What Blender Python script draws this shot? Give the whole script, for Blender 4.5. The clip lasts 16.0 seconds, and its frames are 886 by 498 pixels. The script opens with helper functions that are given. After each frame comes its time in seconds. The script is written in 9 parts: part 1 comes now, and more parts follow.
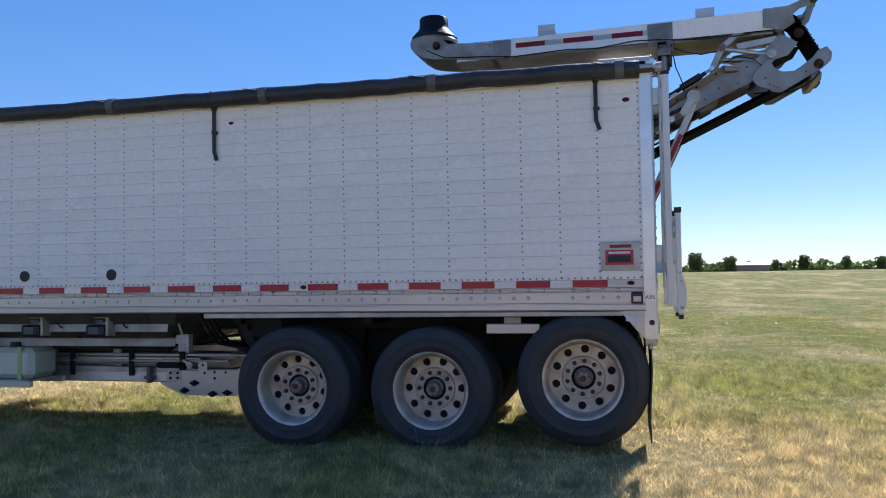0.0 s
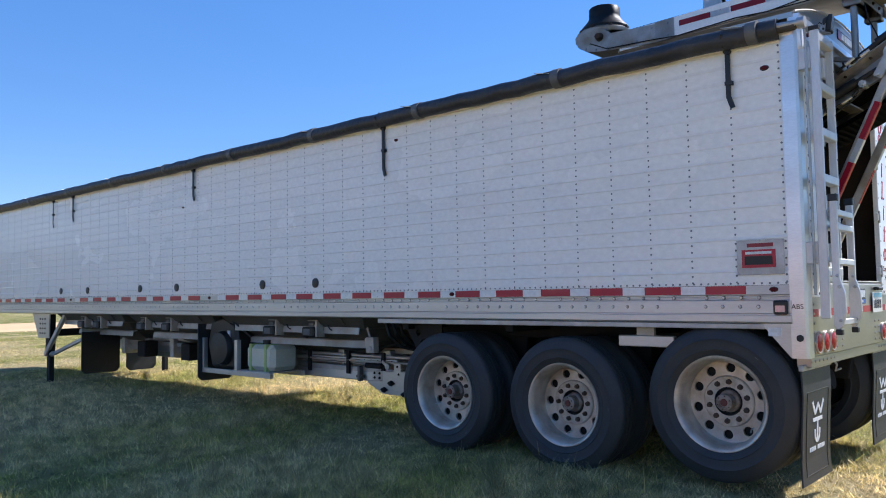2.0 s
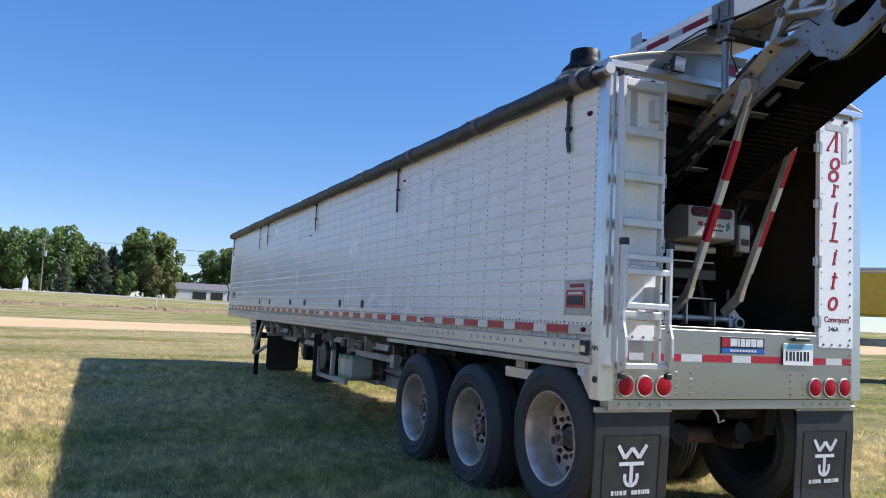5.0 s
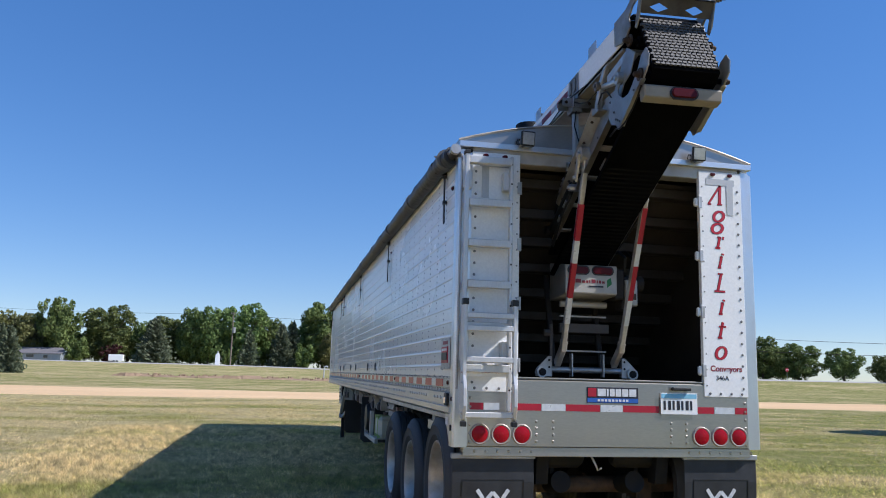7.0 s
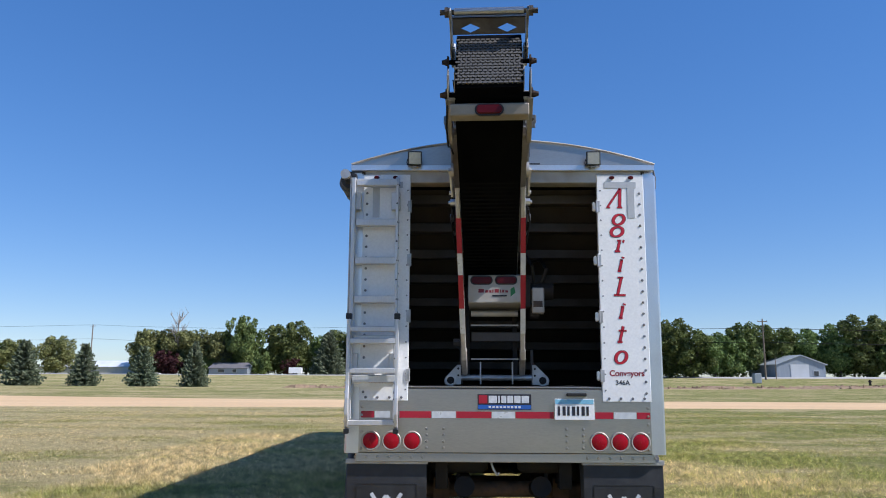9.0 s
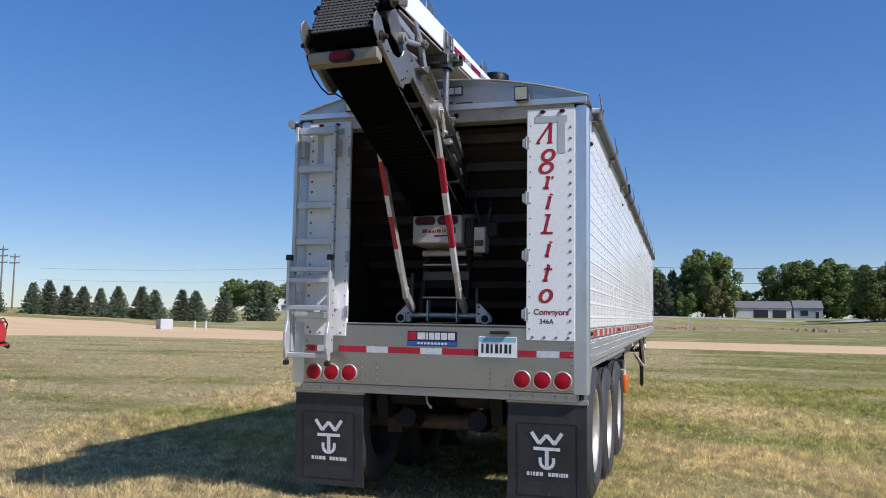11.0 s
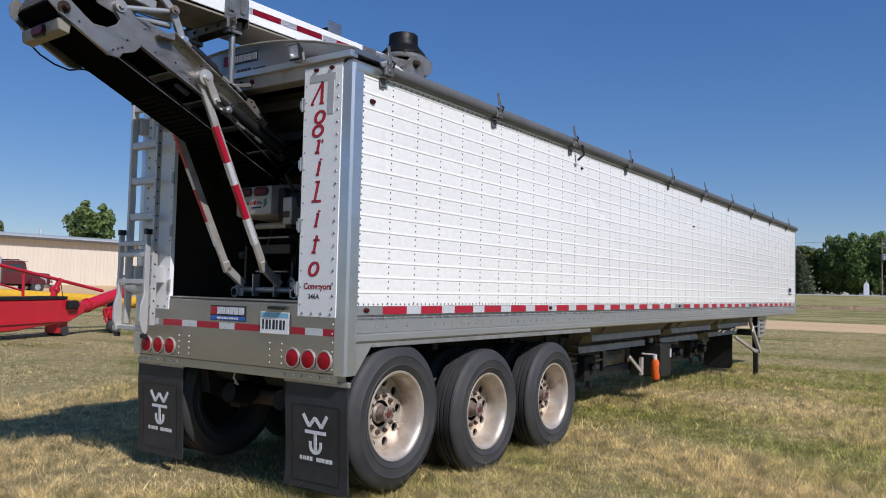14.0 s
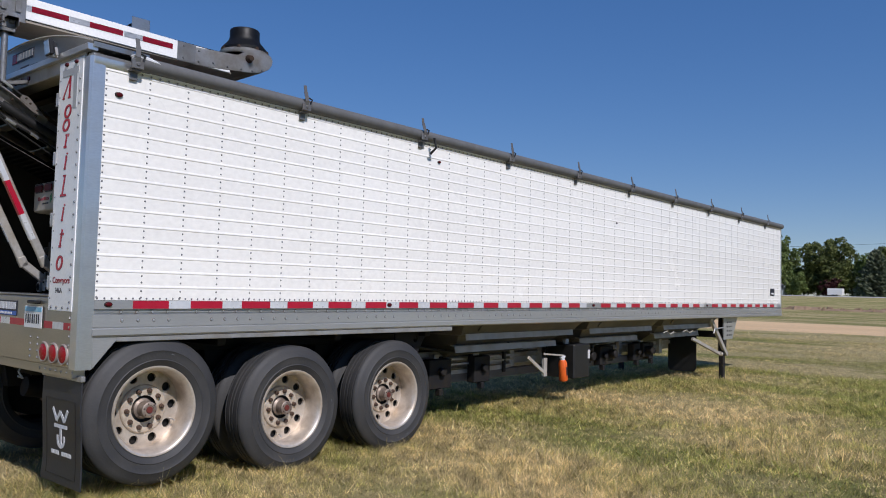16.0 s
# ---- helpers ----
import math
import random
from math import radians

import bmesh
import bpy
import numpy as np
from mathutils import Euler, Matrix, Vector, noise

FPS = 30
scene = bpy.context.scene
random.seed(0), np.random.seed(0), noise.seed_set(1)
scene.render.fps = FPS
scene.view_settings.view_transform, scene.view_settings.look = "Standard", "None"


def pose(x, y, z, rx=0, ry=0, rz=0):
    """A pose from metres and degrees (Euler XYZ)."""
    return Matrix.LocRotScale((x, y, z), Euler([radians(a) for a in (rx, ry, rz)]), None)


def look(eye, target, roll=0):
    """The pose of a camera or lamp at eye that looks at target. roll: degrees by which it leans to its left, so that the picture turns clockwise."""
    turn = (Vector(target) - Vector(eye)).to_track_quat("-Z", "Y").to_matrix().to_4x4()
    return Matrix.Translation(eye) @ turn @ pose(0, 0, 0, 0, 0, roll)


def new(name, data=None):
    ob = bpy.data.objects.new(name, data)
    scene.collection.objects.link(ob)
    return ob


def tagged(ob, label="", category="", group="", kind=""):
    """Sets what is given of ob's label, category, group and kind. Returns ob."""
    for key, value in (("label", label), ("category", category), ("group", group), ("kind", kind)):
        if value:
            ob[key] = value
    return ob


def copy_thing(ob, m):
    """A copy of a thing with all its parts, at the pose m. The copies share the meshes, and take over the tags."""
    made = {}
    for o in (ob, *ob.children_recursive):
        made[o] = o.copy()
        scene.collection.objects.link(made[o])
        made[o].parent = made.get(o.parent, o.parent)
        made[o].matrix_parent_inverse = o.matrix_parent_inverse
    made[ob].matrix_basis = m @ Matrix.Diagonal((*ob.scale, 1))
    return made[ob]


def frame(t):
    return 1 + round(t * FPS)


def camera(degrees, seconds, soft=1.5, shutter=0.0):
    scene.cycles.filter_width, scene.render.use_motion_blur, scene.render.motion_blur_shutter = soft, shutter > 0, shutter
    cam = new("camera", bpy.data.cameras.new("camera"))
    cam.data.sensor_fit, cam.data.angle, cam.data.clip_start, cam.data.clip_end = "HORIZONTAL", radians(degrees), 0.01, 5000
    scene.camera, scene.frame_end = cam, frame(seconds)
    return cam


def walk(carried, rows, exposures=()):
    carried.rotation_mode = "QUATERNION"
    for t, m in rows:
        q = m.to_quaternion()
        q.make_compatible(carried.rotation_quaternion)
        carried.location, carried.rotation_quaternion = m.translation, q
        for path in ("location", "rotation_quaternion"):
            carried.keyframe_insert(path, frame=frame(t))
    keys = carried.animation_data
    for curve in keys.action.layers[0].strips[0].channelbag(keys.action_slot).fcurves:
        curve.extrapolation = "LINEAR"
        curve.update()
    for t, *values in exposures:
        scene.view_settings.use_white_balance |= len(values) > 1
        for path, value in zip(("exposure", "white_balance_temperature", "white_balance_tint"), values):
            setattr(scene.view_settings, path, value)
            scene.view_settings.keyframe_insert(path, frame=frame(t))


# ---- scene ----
cam = camera(59.7, 16.0, soft=1.0)
PATH = [
    (0, (-0.262, -7.551, 1.459), (-0.714, -5.604, 1.532), -0.9),
    (0.5, (0.218, -7.3, 1.453), (-0.456, -5.419, 1.534), -1.2),
    (1, (0.707, -7.083, 1.44), (-0.192, -5.299, 1.537), -1.2),
    (1.5, (1.142, -6.741, 1.397), (0.013, -5.095, 1.51), -1.1),
    (2, (1.563, -6.426, 1.383), (0.233, -4.938, 1.502), -0.8),
    (2.5, (1.96, -6.082, 1.385), (0.461, -4.763, 1.504), -0.3),
    (3, (2.388, -5.732, 1.394), (0.771, -4.562, 1.516), 0.3),
    (3.5, (2.848, -5.411, 1.414), (1.154, -4.355, 1.539), 0.8),
    (4, (3.305, -5.025, 1.419), (1.56, -4.056, 1.551), 1.4),
    (4.5, (3.792, -4.639, 1.425), (2.007, -3.748, 1.572), 2.2),
    (5, (4.144, -4.194, 1.442), (2.323, -3.384, 1.612), 2.8),
    (5.2, (4.301, -4.038, 1.464), (2.467, -3.261, 1.649), 2.8),
    (7.3, (5.552, -2.112, 1.444), (3.607, -1.789, 1.776), 1.4),
    (7.5, (5.593, -1.914, 1.464), (3.642, -1.631, 1.799), 1.3),
    (8, (5.785, -1.373, 1.48), (3.821, -1.201, 1.817), 0.9),
    (8.5, (5.887, -0.899, 1.479), (3.917, -0.832, 1.821), 0.5),
    (9, (5.992, -0.37, 1.5), (4.02, -0.404, 1.832), 0.3),
    (9.2, (6.032, -0.16, 1.52), (4.061, -0.231, 1.852), 0.1),
    (11.3, (5.719, 2.202, 1.505), (3.843, 1.521, 1.646), 1.1),
    (11.5, (5.649, 2.431, 1.504), (3.797, 1.687, 1.626), 1.2),
    (12, (5.39, 2.917, 1.473), (3.595, 2.039, 1.555), 1.3),
    (12.5, (5.046, 3.412, 1.497), (3.306, 2.429, 1.565), 1.5),
    (13, (4.707, 3.845, 1.522), (3.01, 2.79, 1.598), 1.5),
    (13.5, (4.314, 4.293, 1.53), (2.65, 3.187, 1.623), 1.4),
    (14, (3.926, 4.736, 1.547), (2.289, 3.591, 1.652), 1.3),
    (14.5, (3.55, 5.141, 1.55), (1.936, 3.965, 1.661), 1.3),
    (15, (3.211, 5.626, 1.549), (1.619, 4.42, 1.659), 1.5),
    (15.5, (2.837, 6.038, 1.535), (1.274, 4.796, 1.647), 1.5),
    (16, (2.414, 6.447, 1.544), (0.888, 5.158, 1.651), 1.4),
]
walk(cam, [(t, look(eye, target, roll)) for t, eye, target, roll in PATH],
     exposures=((0.0, 0.49, 5780, 14), (1.0, 0.57, 5780, 14), (2.0, 0.76, 5790, 14), (5.0, 0.57, 5790, 14), (8.0, 0.31, 5730, 14), (9.2, 0.32, 5710, 14), (11.5, 0.03, 5770, 15), (13.0, -0.11, 5840, 15), (14.5, -0.26, 5870, 15), (16.0, -0.3, 5870, 16)))

# ---- world, sun, exposure ----
SUN = Vector((0.335, 0.985, 1.0)).normalized()
world = bpy.data.worlds.new("sky")
scene.world = world
world.use_nodes = True
wn = world.node_tree.nodes
sky = wn.new("ShaderNodeTexSky")
sky.sky_type = "NISHITA"
sky.sun_disc = False
sky.sun_elevation = math.asin(SUN.z)
sky.sun_rotation = math.atan2(SUN.x, SUN.y)
sky.altitude = 400
sky.air_density, sky.dust_density, sky.ozone_density = 1.0, 0.05, 5.0
wn["Background"].inputs["Strength"].default_value = 0.18
even = wn.new("ShaderNodeGamma")
even.inputs["Gamma"].default_value = 0.63
rich = wn.new("ShaderNodeHueSaturation")
rich.inputs["Saturation"].default_value = 1.48
rich.inputs["Hue"].default_value = 0.5105
world.node_tree.links.new(sky.outputs[0], even.inputs["Color"])
world.node_tree.links.new(even.outputs[0], rich.inputs["Color"])
world.node_tree.links.new(rich.outputs[0], wn["Background"].inputs["Color"])
sun = new("sun", bpy.data.lights.new("sun", "SUN"))
sun.data.energy, sun.data.angle, sun.data.color = 5.0, radians(0.53), (1.0, 0.93, 0.83)
sun.matrix_world = look(SUN * 60, (0, 0, 0))

# ---- materials ----
def material(name, base, rough=0.5, metal=0.0, second=None, scale=3.0, grain=60.0, amount=0.5, bump=0.0, random_tint=0.0, stretch=(1, 1, 1), coat=0.0, alpha_mix=None):
    """A surface with stains and grain at two scales; second is the colour of its stains."""
    m = bpy.data.materials.new(name)
    m.use_nodes = True
    nt = m.node_tree
    n, l = nt.nodes, nt.links
    b = n["Principled BSDF"]
    b.inputs["Metallic"].default_value = metal
    b.inputs["Coat Weight"].default_value = coat
    geo = n.new("ShaderNodeNewGeometry")
    mp = n.new("ShaderNodeMapping")
    mp.inputs["Scale"].default_value = stretch
    l.new(geo.outputs["Position"], mp.inputs["Vector"])
    big = n.new("ShaderNodeTexNoise")
    big.inputs["Scale"].default_value, big.inputs["Detail"].default_value = scale, 5
    fine = n.new("ShaderNodeTexNoise")
    fine.inputs["Scale"].default_value, fine.inputs["Detail"].default_value = grain, 3
    for t in (big, fine):
        l.new(mp.outputs[0], t.inputs["Vector"])
    ramp = n.new("ShaderNodeMapRange")
    ramp.inputs["From Min"].default_value, ramp.inputs["From Max"].default_value = 0.38, 0.68
    l.new(big.outputs[0], ramp.inputs["Value"])
    mul = n.new("ShaderNodeMath")
    mul.operation = "MULTIPLY"
    mul.inputs[1].default_value = amount
    l.new(ramp.outputs[0], mul.inputs[0])
    mix = n.new("ShaderNodeMix")
    mix.data_type = "RGBA"
    second = second or tuple(c * 0.7 for c in base)
    mix.inputs["A"].default_value, mix.inputs["B"].default_value = (*base, 1), (*second, 1)
    l.new(mul.outputs[0], mix.inputs["Factor"])
    hsv = n.new("ShaderNodeHueSaturation")
    l.new(mix.outputs["Result"], hsv.inputs["Color"])
    val = n.new("ShaderNodeMapRange")
    val.inputs["To Min"].default_value, val.inputs["To Max"].default_value = 0.88, 1.12
    l.new(fine.outputs[0], val.inputs["Value"])
    out = val.outputs[0]
    if random_tint:
        info = n.new("ShaderNodeObjectInfo")
        rr = n.new("ShaderNodeMapRange")
        rr.inputs["To Min"].default_value, rr.inputs["To Max"].default_value = 1 - random_tint, 1 + random_tint
        l.new(info.outputs["Random"], rr.inputs["Value"])
        mm = n.new("ShaderNodeMath")
        mm.operation = "MULTIPLY"
        l.new(out, mm.inputs[0]), l.new(rr.outputs[0], mm.inputs[1])
        out = mm.outputs[0]
    l.new(out, hsv.inputs["Value"])
    l.new(hsv.outputs[0], b.inputs["Base Color"])
    rg = n.new("ShaderNodeMapRange")
    rg.inputs["To Min"].default_value, rg.inputs["To Max"].default_value = max(rough - 0.1, 0.03), min(rough + 0.12, 1)
    l.new(big.outputs[0], rg.inputs["Value"])
    l.new(rg.outputs[0], b.inputs["Roughness"])
    if bump:
        bp = n.new("ShaderNodeBump")
        bp.inputs["Strength"].default_value, bp.inputs["Distance"].default_value = 1.0, bump
        l.new(fine.outputs[0], bp.inputs["Height"])
        l.new(bp.outputs[0], b.inputs["Normal"])
    return m


M_STRIP = material("pale_grey_strip", (0.5, 0.51, 0.51), 0.45, 0.2, second=(0.42, 0.42, 0.42), scale=6, amount=0.5)
M_SKIN = material("white_paint", (0.86, 0.84, 0.795), 0.25, second=(0.79, 0.765, 0.715), scale=0.7, grain=24, amount=0.35, stretch=(0.8, 1, 1.2), random_tint=0.02, coat=0.15)
M_WHITE = material("door_white", (0.86, 0.855, 0.835), 0.33, second=(0.78, 0.78, 0.76), scale=2, amount=0.3, coat=0.15)
M_ALU = material("aluminium", (0.72, 0.73, 0.74), 0.34, 0.9, second=(0.55, 0.55, 0.54), scale=4, grain=120, amount=0.5, stretch=(0.3, 1, 1))
M_RAIL = material("rail_aluminium", (0.58, 0.58, 0.575), 0.38, 0.72, second=(0.43, 0.42, 0.4), scale=1.5, grain=90, amount=0.6, stretch=(0.25, 1, 2))
M_STEEL = material("dull_stainless", (0.45, 0.43, 0.4), 0.33, 0.92, second=(0.34, 0.32, 0.29), scale=2.5, grain=150, amount=0.5, stretch=(1, 0.2, 1))
M_LADDER = material("ladder_aluminium", (0.66, 0.65, 0.635), 0.45, 0.55, second=(0.5, 0.49, 0.475), scale=5, grain=90, amount=0.5, stretch=(1, 1, 0.3))
M_HOOK = material("grey_hook_steel", (0.2, 0.195, 0.19), 0.5, 0.6, second=(0.12, 0.1, 0.085), scale=12, amount=0.6)
M_GALV = material("galvanised_steel", (0.5, 0.5, 0.5), 0.45, 0.7, second=(0.33, 0.3, 0.26), scale=7, grain=80, amount=0.7)
M_FRAME = material("conveyor_aluminium", (0.6, 0.585, 0.56), 0.42, 0.6, second=(0.36, 0.29, 0.2), scale=7, grain=60, amount=0.8)
M_PLATE = material("cut_aluminium", (0.58, 0.56, 0.53), 0.38, 0.7, second=(0.38, 0.31, 0.24), scale=6, grain=90, amount=0.65)
# Made dark because the guard faces down: its shade is in the colour.
M_SHEET = material("stained_sheet", (0.2, 0.17, 0.14), 0.55, 0.3, second=(0.09, 0.07, 0.055), scale=9, amount=0.7)
M_DUST = material("dusty_aluminium", (0.52, 0.49, 0.44), 0.55, 0.45, second=(0.36, 0.3, 0.23), scale=5, grain=40, amount=0.7)
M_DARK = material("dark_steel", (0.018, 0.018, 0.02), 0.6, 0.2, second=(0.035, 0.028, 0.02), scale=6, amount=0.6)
M_RUST = material("rusty_iron", (0.12, 0.075, 0.05), 0.75, 0.2, second=(0.05, 0.04, 0.035), scale=14, amount=0.8, bump=0.002)
M_TYRE = material("tyre_rubber", (0.034, 0.034, 0.035), 0.65, second=(0.062, 0.058, 0.053), scale=5, grain=50, amount=0.45, bump=0.0015)
M_RIM = material("wheel_aluminium", (0.66, 0.59, 0.51), 0.44, 0.6, second=(0.4, 0.32, 0.235), scale=8, grain=70, amount=0.75)
M_HUBFACE = material("stained_hub_face", (0.62, 0.54, 0.44), 0.5, 0.3, second=(0.36, 0.27, 0.18), scale=16, grain=70, amount=0.8)
M_BELT = material("black_belt", (0.005, 0.005, 0.006), 0.75, second=(0.01, 0.01, 0.011), scale=5, amount=0.5)
M_CLEAT = material("belt_cleats", (0.005, 0.005, 0.0055), 0.8)
# Cleats over the hinge are paler than the belt.
M_PALECLEAT = material("belt_wear", (0.1, 0.094, 0.087), 0.6)
M_FLAP = material("flap_rubber", (0.02, 0.021, 0.024), 0.5, second=(0.045, 0.046, 0.05), scale=9, grain=90, amount=0.5, bump=0.001)
M_PLASTIC = material("black_plastic", (0.011, 0.011, 0.012), 0.45, second=(0.025, 0.024, 0.022), scale=8, amount=0.4)
M_TARP = material("black_tarp", (0.022, 0.024, 0.03), 0.5, second=(0.06, 0.06, 0.065), scale=4, grain=16, amount=0.5, bump=0.016)
M_BAND = material("grey_band", (0.12, 0.12, 0.12), 0.6, scale=10)
M_RED = material("red_reflector", (0.4, 0.006, 0.03), 0.36, second=(0.32, 0.008, 0.022), scale=8, coat=0.2)
M_SILVERTAPE = material("silver_reflector", (0.72, 0.74, 0.76), 0.3, 0.25, second=(0.55, 0.57, 0.6), scale=30, amount=0.6, coat=0.3)
M_LAMP = material("red_lens", (0.36, 0.006, 0.016), 0.24, second=(0.22, 0.004, 0.01), scale=60, amount=0.4)
M_MARK = material("dark_red_lens", (0.085, 0.004, 0.007), 0.3)
M_RING = material("dull_lamp_ring", (0.42, 0.35, 0.31), 0.5, 0.35, second=(0.3, 0.25, 0.22), scale=30, amount=0.5)
M_LETTER = material("red_lettering", (0.5, 0.012, 0.03), 0.4)
M_INK = material("dark_lettering", (0.02, 0.02, 0.03), 0.45)
M_MAROON = material("maroon_lettering", (0.25, 0.02, 0.03), 0.45)
M_BLUE = material("blue_print", (0.03, 0.12, 0.45), 0.4)
M_PALEBLUE = material("pale_blue_print", (0.25, 0.55, 0.72), 0.4)
M_LOGO = material("white_rubber_print", (0.7, 0.71, 0.72), 0.6, second=(0.5, 0.5, 0.5), scale=40, amount=0.6)
M_YELLOW = material("yellow_paint", (0.72, 0.42, 0.02), 0.4, second=(0.55, 0.3, 0.02), scale=5)
M_ORANGE = material("orange_paint", (0.75, 0.13, 0.015), 0.4, second=(0.55, 0.08, 0.01), scale=12)
M_TANK = material("cloudy_plastic", (0.62, 0.62, 0.5), 0.35, second=(0.52, 0.52, 0.4), scale=6, coat=0.1)
M_STRAP = material("green_strap", (0.42, 0.55, 0.2), 0.6)
# Bay walls kept near black: the bay's shade is put into their colour.
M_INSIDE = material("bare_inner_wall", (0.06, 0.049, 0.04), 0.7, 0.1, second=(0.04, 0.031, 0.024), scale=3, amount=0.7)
M_REDPAINT = material("red_machine_paint", (0.52, 0.012, 0.028), 0.32, second=(0.4, 0.012, 0.02), scale=2, coat=0.3)
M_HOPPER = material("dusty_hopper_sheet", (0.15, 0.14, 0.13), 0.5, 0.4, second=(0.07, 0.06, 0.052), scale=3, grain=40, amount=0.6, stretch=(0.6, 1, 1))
# Bay steel and stiffeners darkened likewise, with the shade in their base colour.
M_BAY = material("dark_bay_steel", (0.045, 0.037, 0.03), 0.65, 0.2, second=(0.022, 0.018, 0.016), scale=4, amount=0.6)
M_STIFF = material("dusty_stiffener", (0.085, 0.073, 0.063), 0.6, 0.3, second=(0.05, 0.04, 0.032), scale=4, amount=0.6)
# Pan darkened so its colour holds the shade under the arm.
M_PAN = material("grain_stained_pan", (0.32, 0.285, 0.23), 0.6, 0.3, second=(0.2, 0.165, 0.12), scale=5, grain=40, amount=0.7)
M_RIVET = material("grey_rivet", (0.21, 0.21, 0.215), 0.45, 0.5, scale=8)
M_LENSWHITE = material("lamp_glass", (0.55, 0.57, 0.6), 0.12, 0.4, scale=40, coat=0.6)

M_BELT.node_tree.nodes["Principled BSDF"].inputs["Specular IOR Level"].default_value = 0.04
M_CLEAT.node_tree.nodes["Principled BSDF"].inputs["Specular IOR Level"].default_value = 0.1
for lens in (M_LAMP, M_MARK):
    lens.node_tree.nodes["Principled BSDF"].inputs["Specular IOR Level"].default_value = 0.2
# Low gloss keeps the bay and underside as dark as their shade.
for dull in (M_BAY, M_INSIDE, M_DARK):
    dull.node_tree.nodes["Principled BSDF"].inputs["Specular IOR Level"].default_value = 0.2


# ---- mesh tools ----
class Shape:
    """Vertices and faces gathered for one mesh."""

    def __init__(self):
        self.v, self.f, self.weld = [], [], 0.0

    def add(self, verts, faces):
        k = len(self.v)
        self.v += [tuple(p) for p in verts]
        self.f += [tuple(i + k for i in f) for f in faces]
        return self

    def box(self, x0, x1, y0, y1, z0, z1):
        x0, x1 = sorted((x0, x1))
        y0, y1 = sorted((y0, y1))
        z0, z1 = sorted((z0, z1))
        return self.add([(x, y, z) for x in (x0, x1) for y in (y0, y1) for z in (z0, z1)],
                        [(0, 1, 3, 2), (4, 6, 7, 5), (0, 4, 5, 1), (2, 3, 7, 6), (0, 2, 6, 4), (1, 5, 7, 3)])

    def beam(self, p, q, w, h, up=(0, 0, 1)):
        p, q, up = Vector(p), Vector(q), Vector(up)
        d = (q - p).normalized()
        s = d.cross(up).normalized()
        u = s.cross(d)
        vs = [c + s * a * w / 2 + u * b * h / 2 for c in (p, q) for a, b in ((-1, -1), (1, -1), (1, 1), (-1, 1))]
        return self.add(vs, [(3, 2, 1, 0), (4, 5, 6, 7), (0, 1, 5, 4), (1, 2, 6, 5), (2, 3, 7, 6), (3, 0, 4, 7)])

    def cyl(self, p, q, r, r2=None, n=14):
        p, q = Vector(p), Vector(q)
        d = (q - p).normalized()
        s = d.orthogonal().normalized()
        u = d.cross(s)
        r2 = r if r2 is None else r2
        vs = [c + (s * math.cos(a) + u * math.sin(a)) * k for c, k in ((p, r), (q, r2)) for a in [2 * math.pi * i / n for i in range(n)]]
        return self.add(vs, [tuple(range(n))[::-1], tuple(range(n, 2 * n))] + [(i, (i + 1) % n, n + (i + 1) % n, n + i) for i in range(n)])

    def sweep(self, pts, r, n=8):
        pts = [Vector(p) for p in pts]
        k = len(self.v)
        side = None
        for i, p in enumerate(pts):
            d = (pts[min(i + 1, len(pts) - 1)] - pts[max(i - 1, 0)]).normalized()
            side = d.orthogonal().normalized() if side is None else (side - d * side.dot(d)).normalized()
            u = d.cross(side)
            self.v += [tuple(p + (side * math.cos(2 * math.pi * j / n) + u * math.sin(2 * math.pi * j / n)) * r) for j in range(n)]
        for i in range(len(pts) - 1):
            a, b = k + i * n, k + (i + 1) * n
            self.f += [(a + j, a + (j + 1) % n, b + (j + 1) % n, b + j) for j in range(n)]
        self.f += [tuple(range(k, k + n))[::-1], tuple(range(k + (len(pts) - 1) * n, k + len(pts) * n))]
        return self

    def prism(self, poly, a, b, axis="y"):
        """A flat outline pushed from a to b along an axis; poly is xz for y, yz for x, xy for z."""
        put = {"y": lambda p, c: (p[0], c, p[1]), "x": lambda p, c: (c, p[0], p[1]), "z": lambda p, c: (p[0], p[1], c)}[axis]
        n = len(poly)
        return self.add([put(p, c) for c in (a, b) for p in poly],
                        [tuple(range(n)), tuple(range(n, 2 * n))[::-1]] + [(i, n + i, n + (i + 1) % n, (i + 1) % n) for i in range(n)])

    def lathe(self, profile, centre=(0, 0, 0), n=40, close=True):
        """A profile of (radius, y) turned about the y axis."""
        k, m = len(self.v), len(profile)
        for i in range(n):
            a = 2 * math.pi * i / n
            self.v += [(centre[0] + r * math.cos(a), centre[1] + y, centre[2] + r * math.sin(a)) for r, y in profile]
        for i in range(n):
            a, b = k + i * m, k + ((i + 1) % n) * m
            for j in range(m if close else m - 1):
                self.f.append((a + j, a + (j + 1) % m, b + (j + 1) % m, b + j))
        return self

    def mesh(self, name, mat, smooth=False, bevel=0.0, fix=True):
        me = bpy.data.meshes.new(name)
        me.from_pydata(self.v, [], self.f)
        if fix or bevel:
            bm = bmesh.new()
            bm.from_mesh(me)
            if self.weld:
                bmesh.ops.remove_doubles(bm, verts=bm.verts, dist=self.weld)
            bmesh.ops.recalc_face_normals(bm, faces=bm.faces)
            if bevel:
                es = [e for e in bm.edges if e.is_manifold and e.calc_face_angle(0) > 0.6]
                bmesh.ops.bevel(bm, geom=es, offset=bevel, offset_type="OFFSET", segments=1, affect="EDGES", profile=0.5, clamp_overlap=True)
            bm.to_mesh(me)
            bm.free()
        if smooth:
            me.polygons.foreach_set("use_smooth", [True] * len(me.polygons))
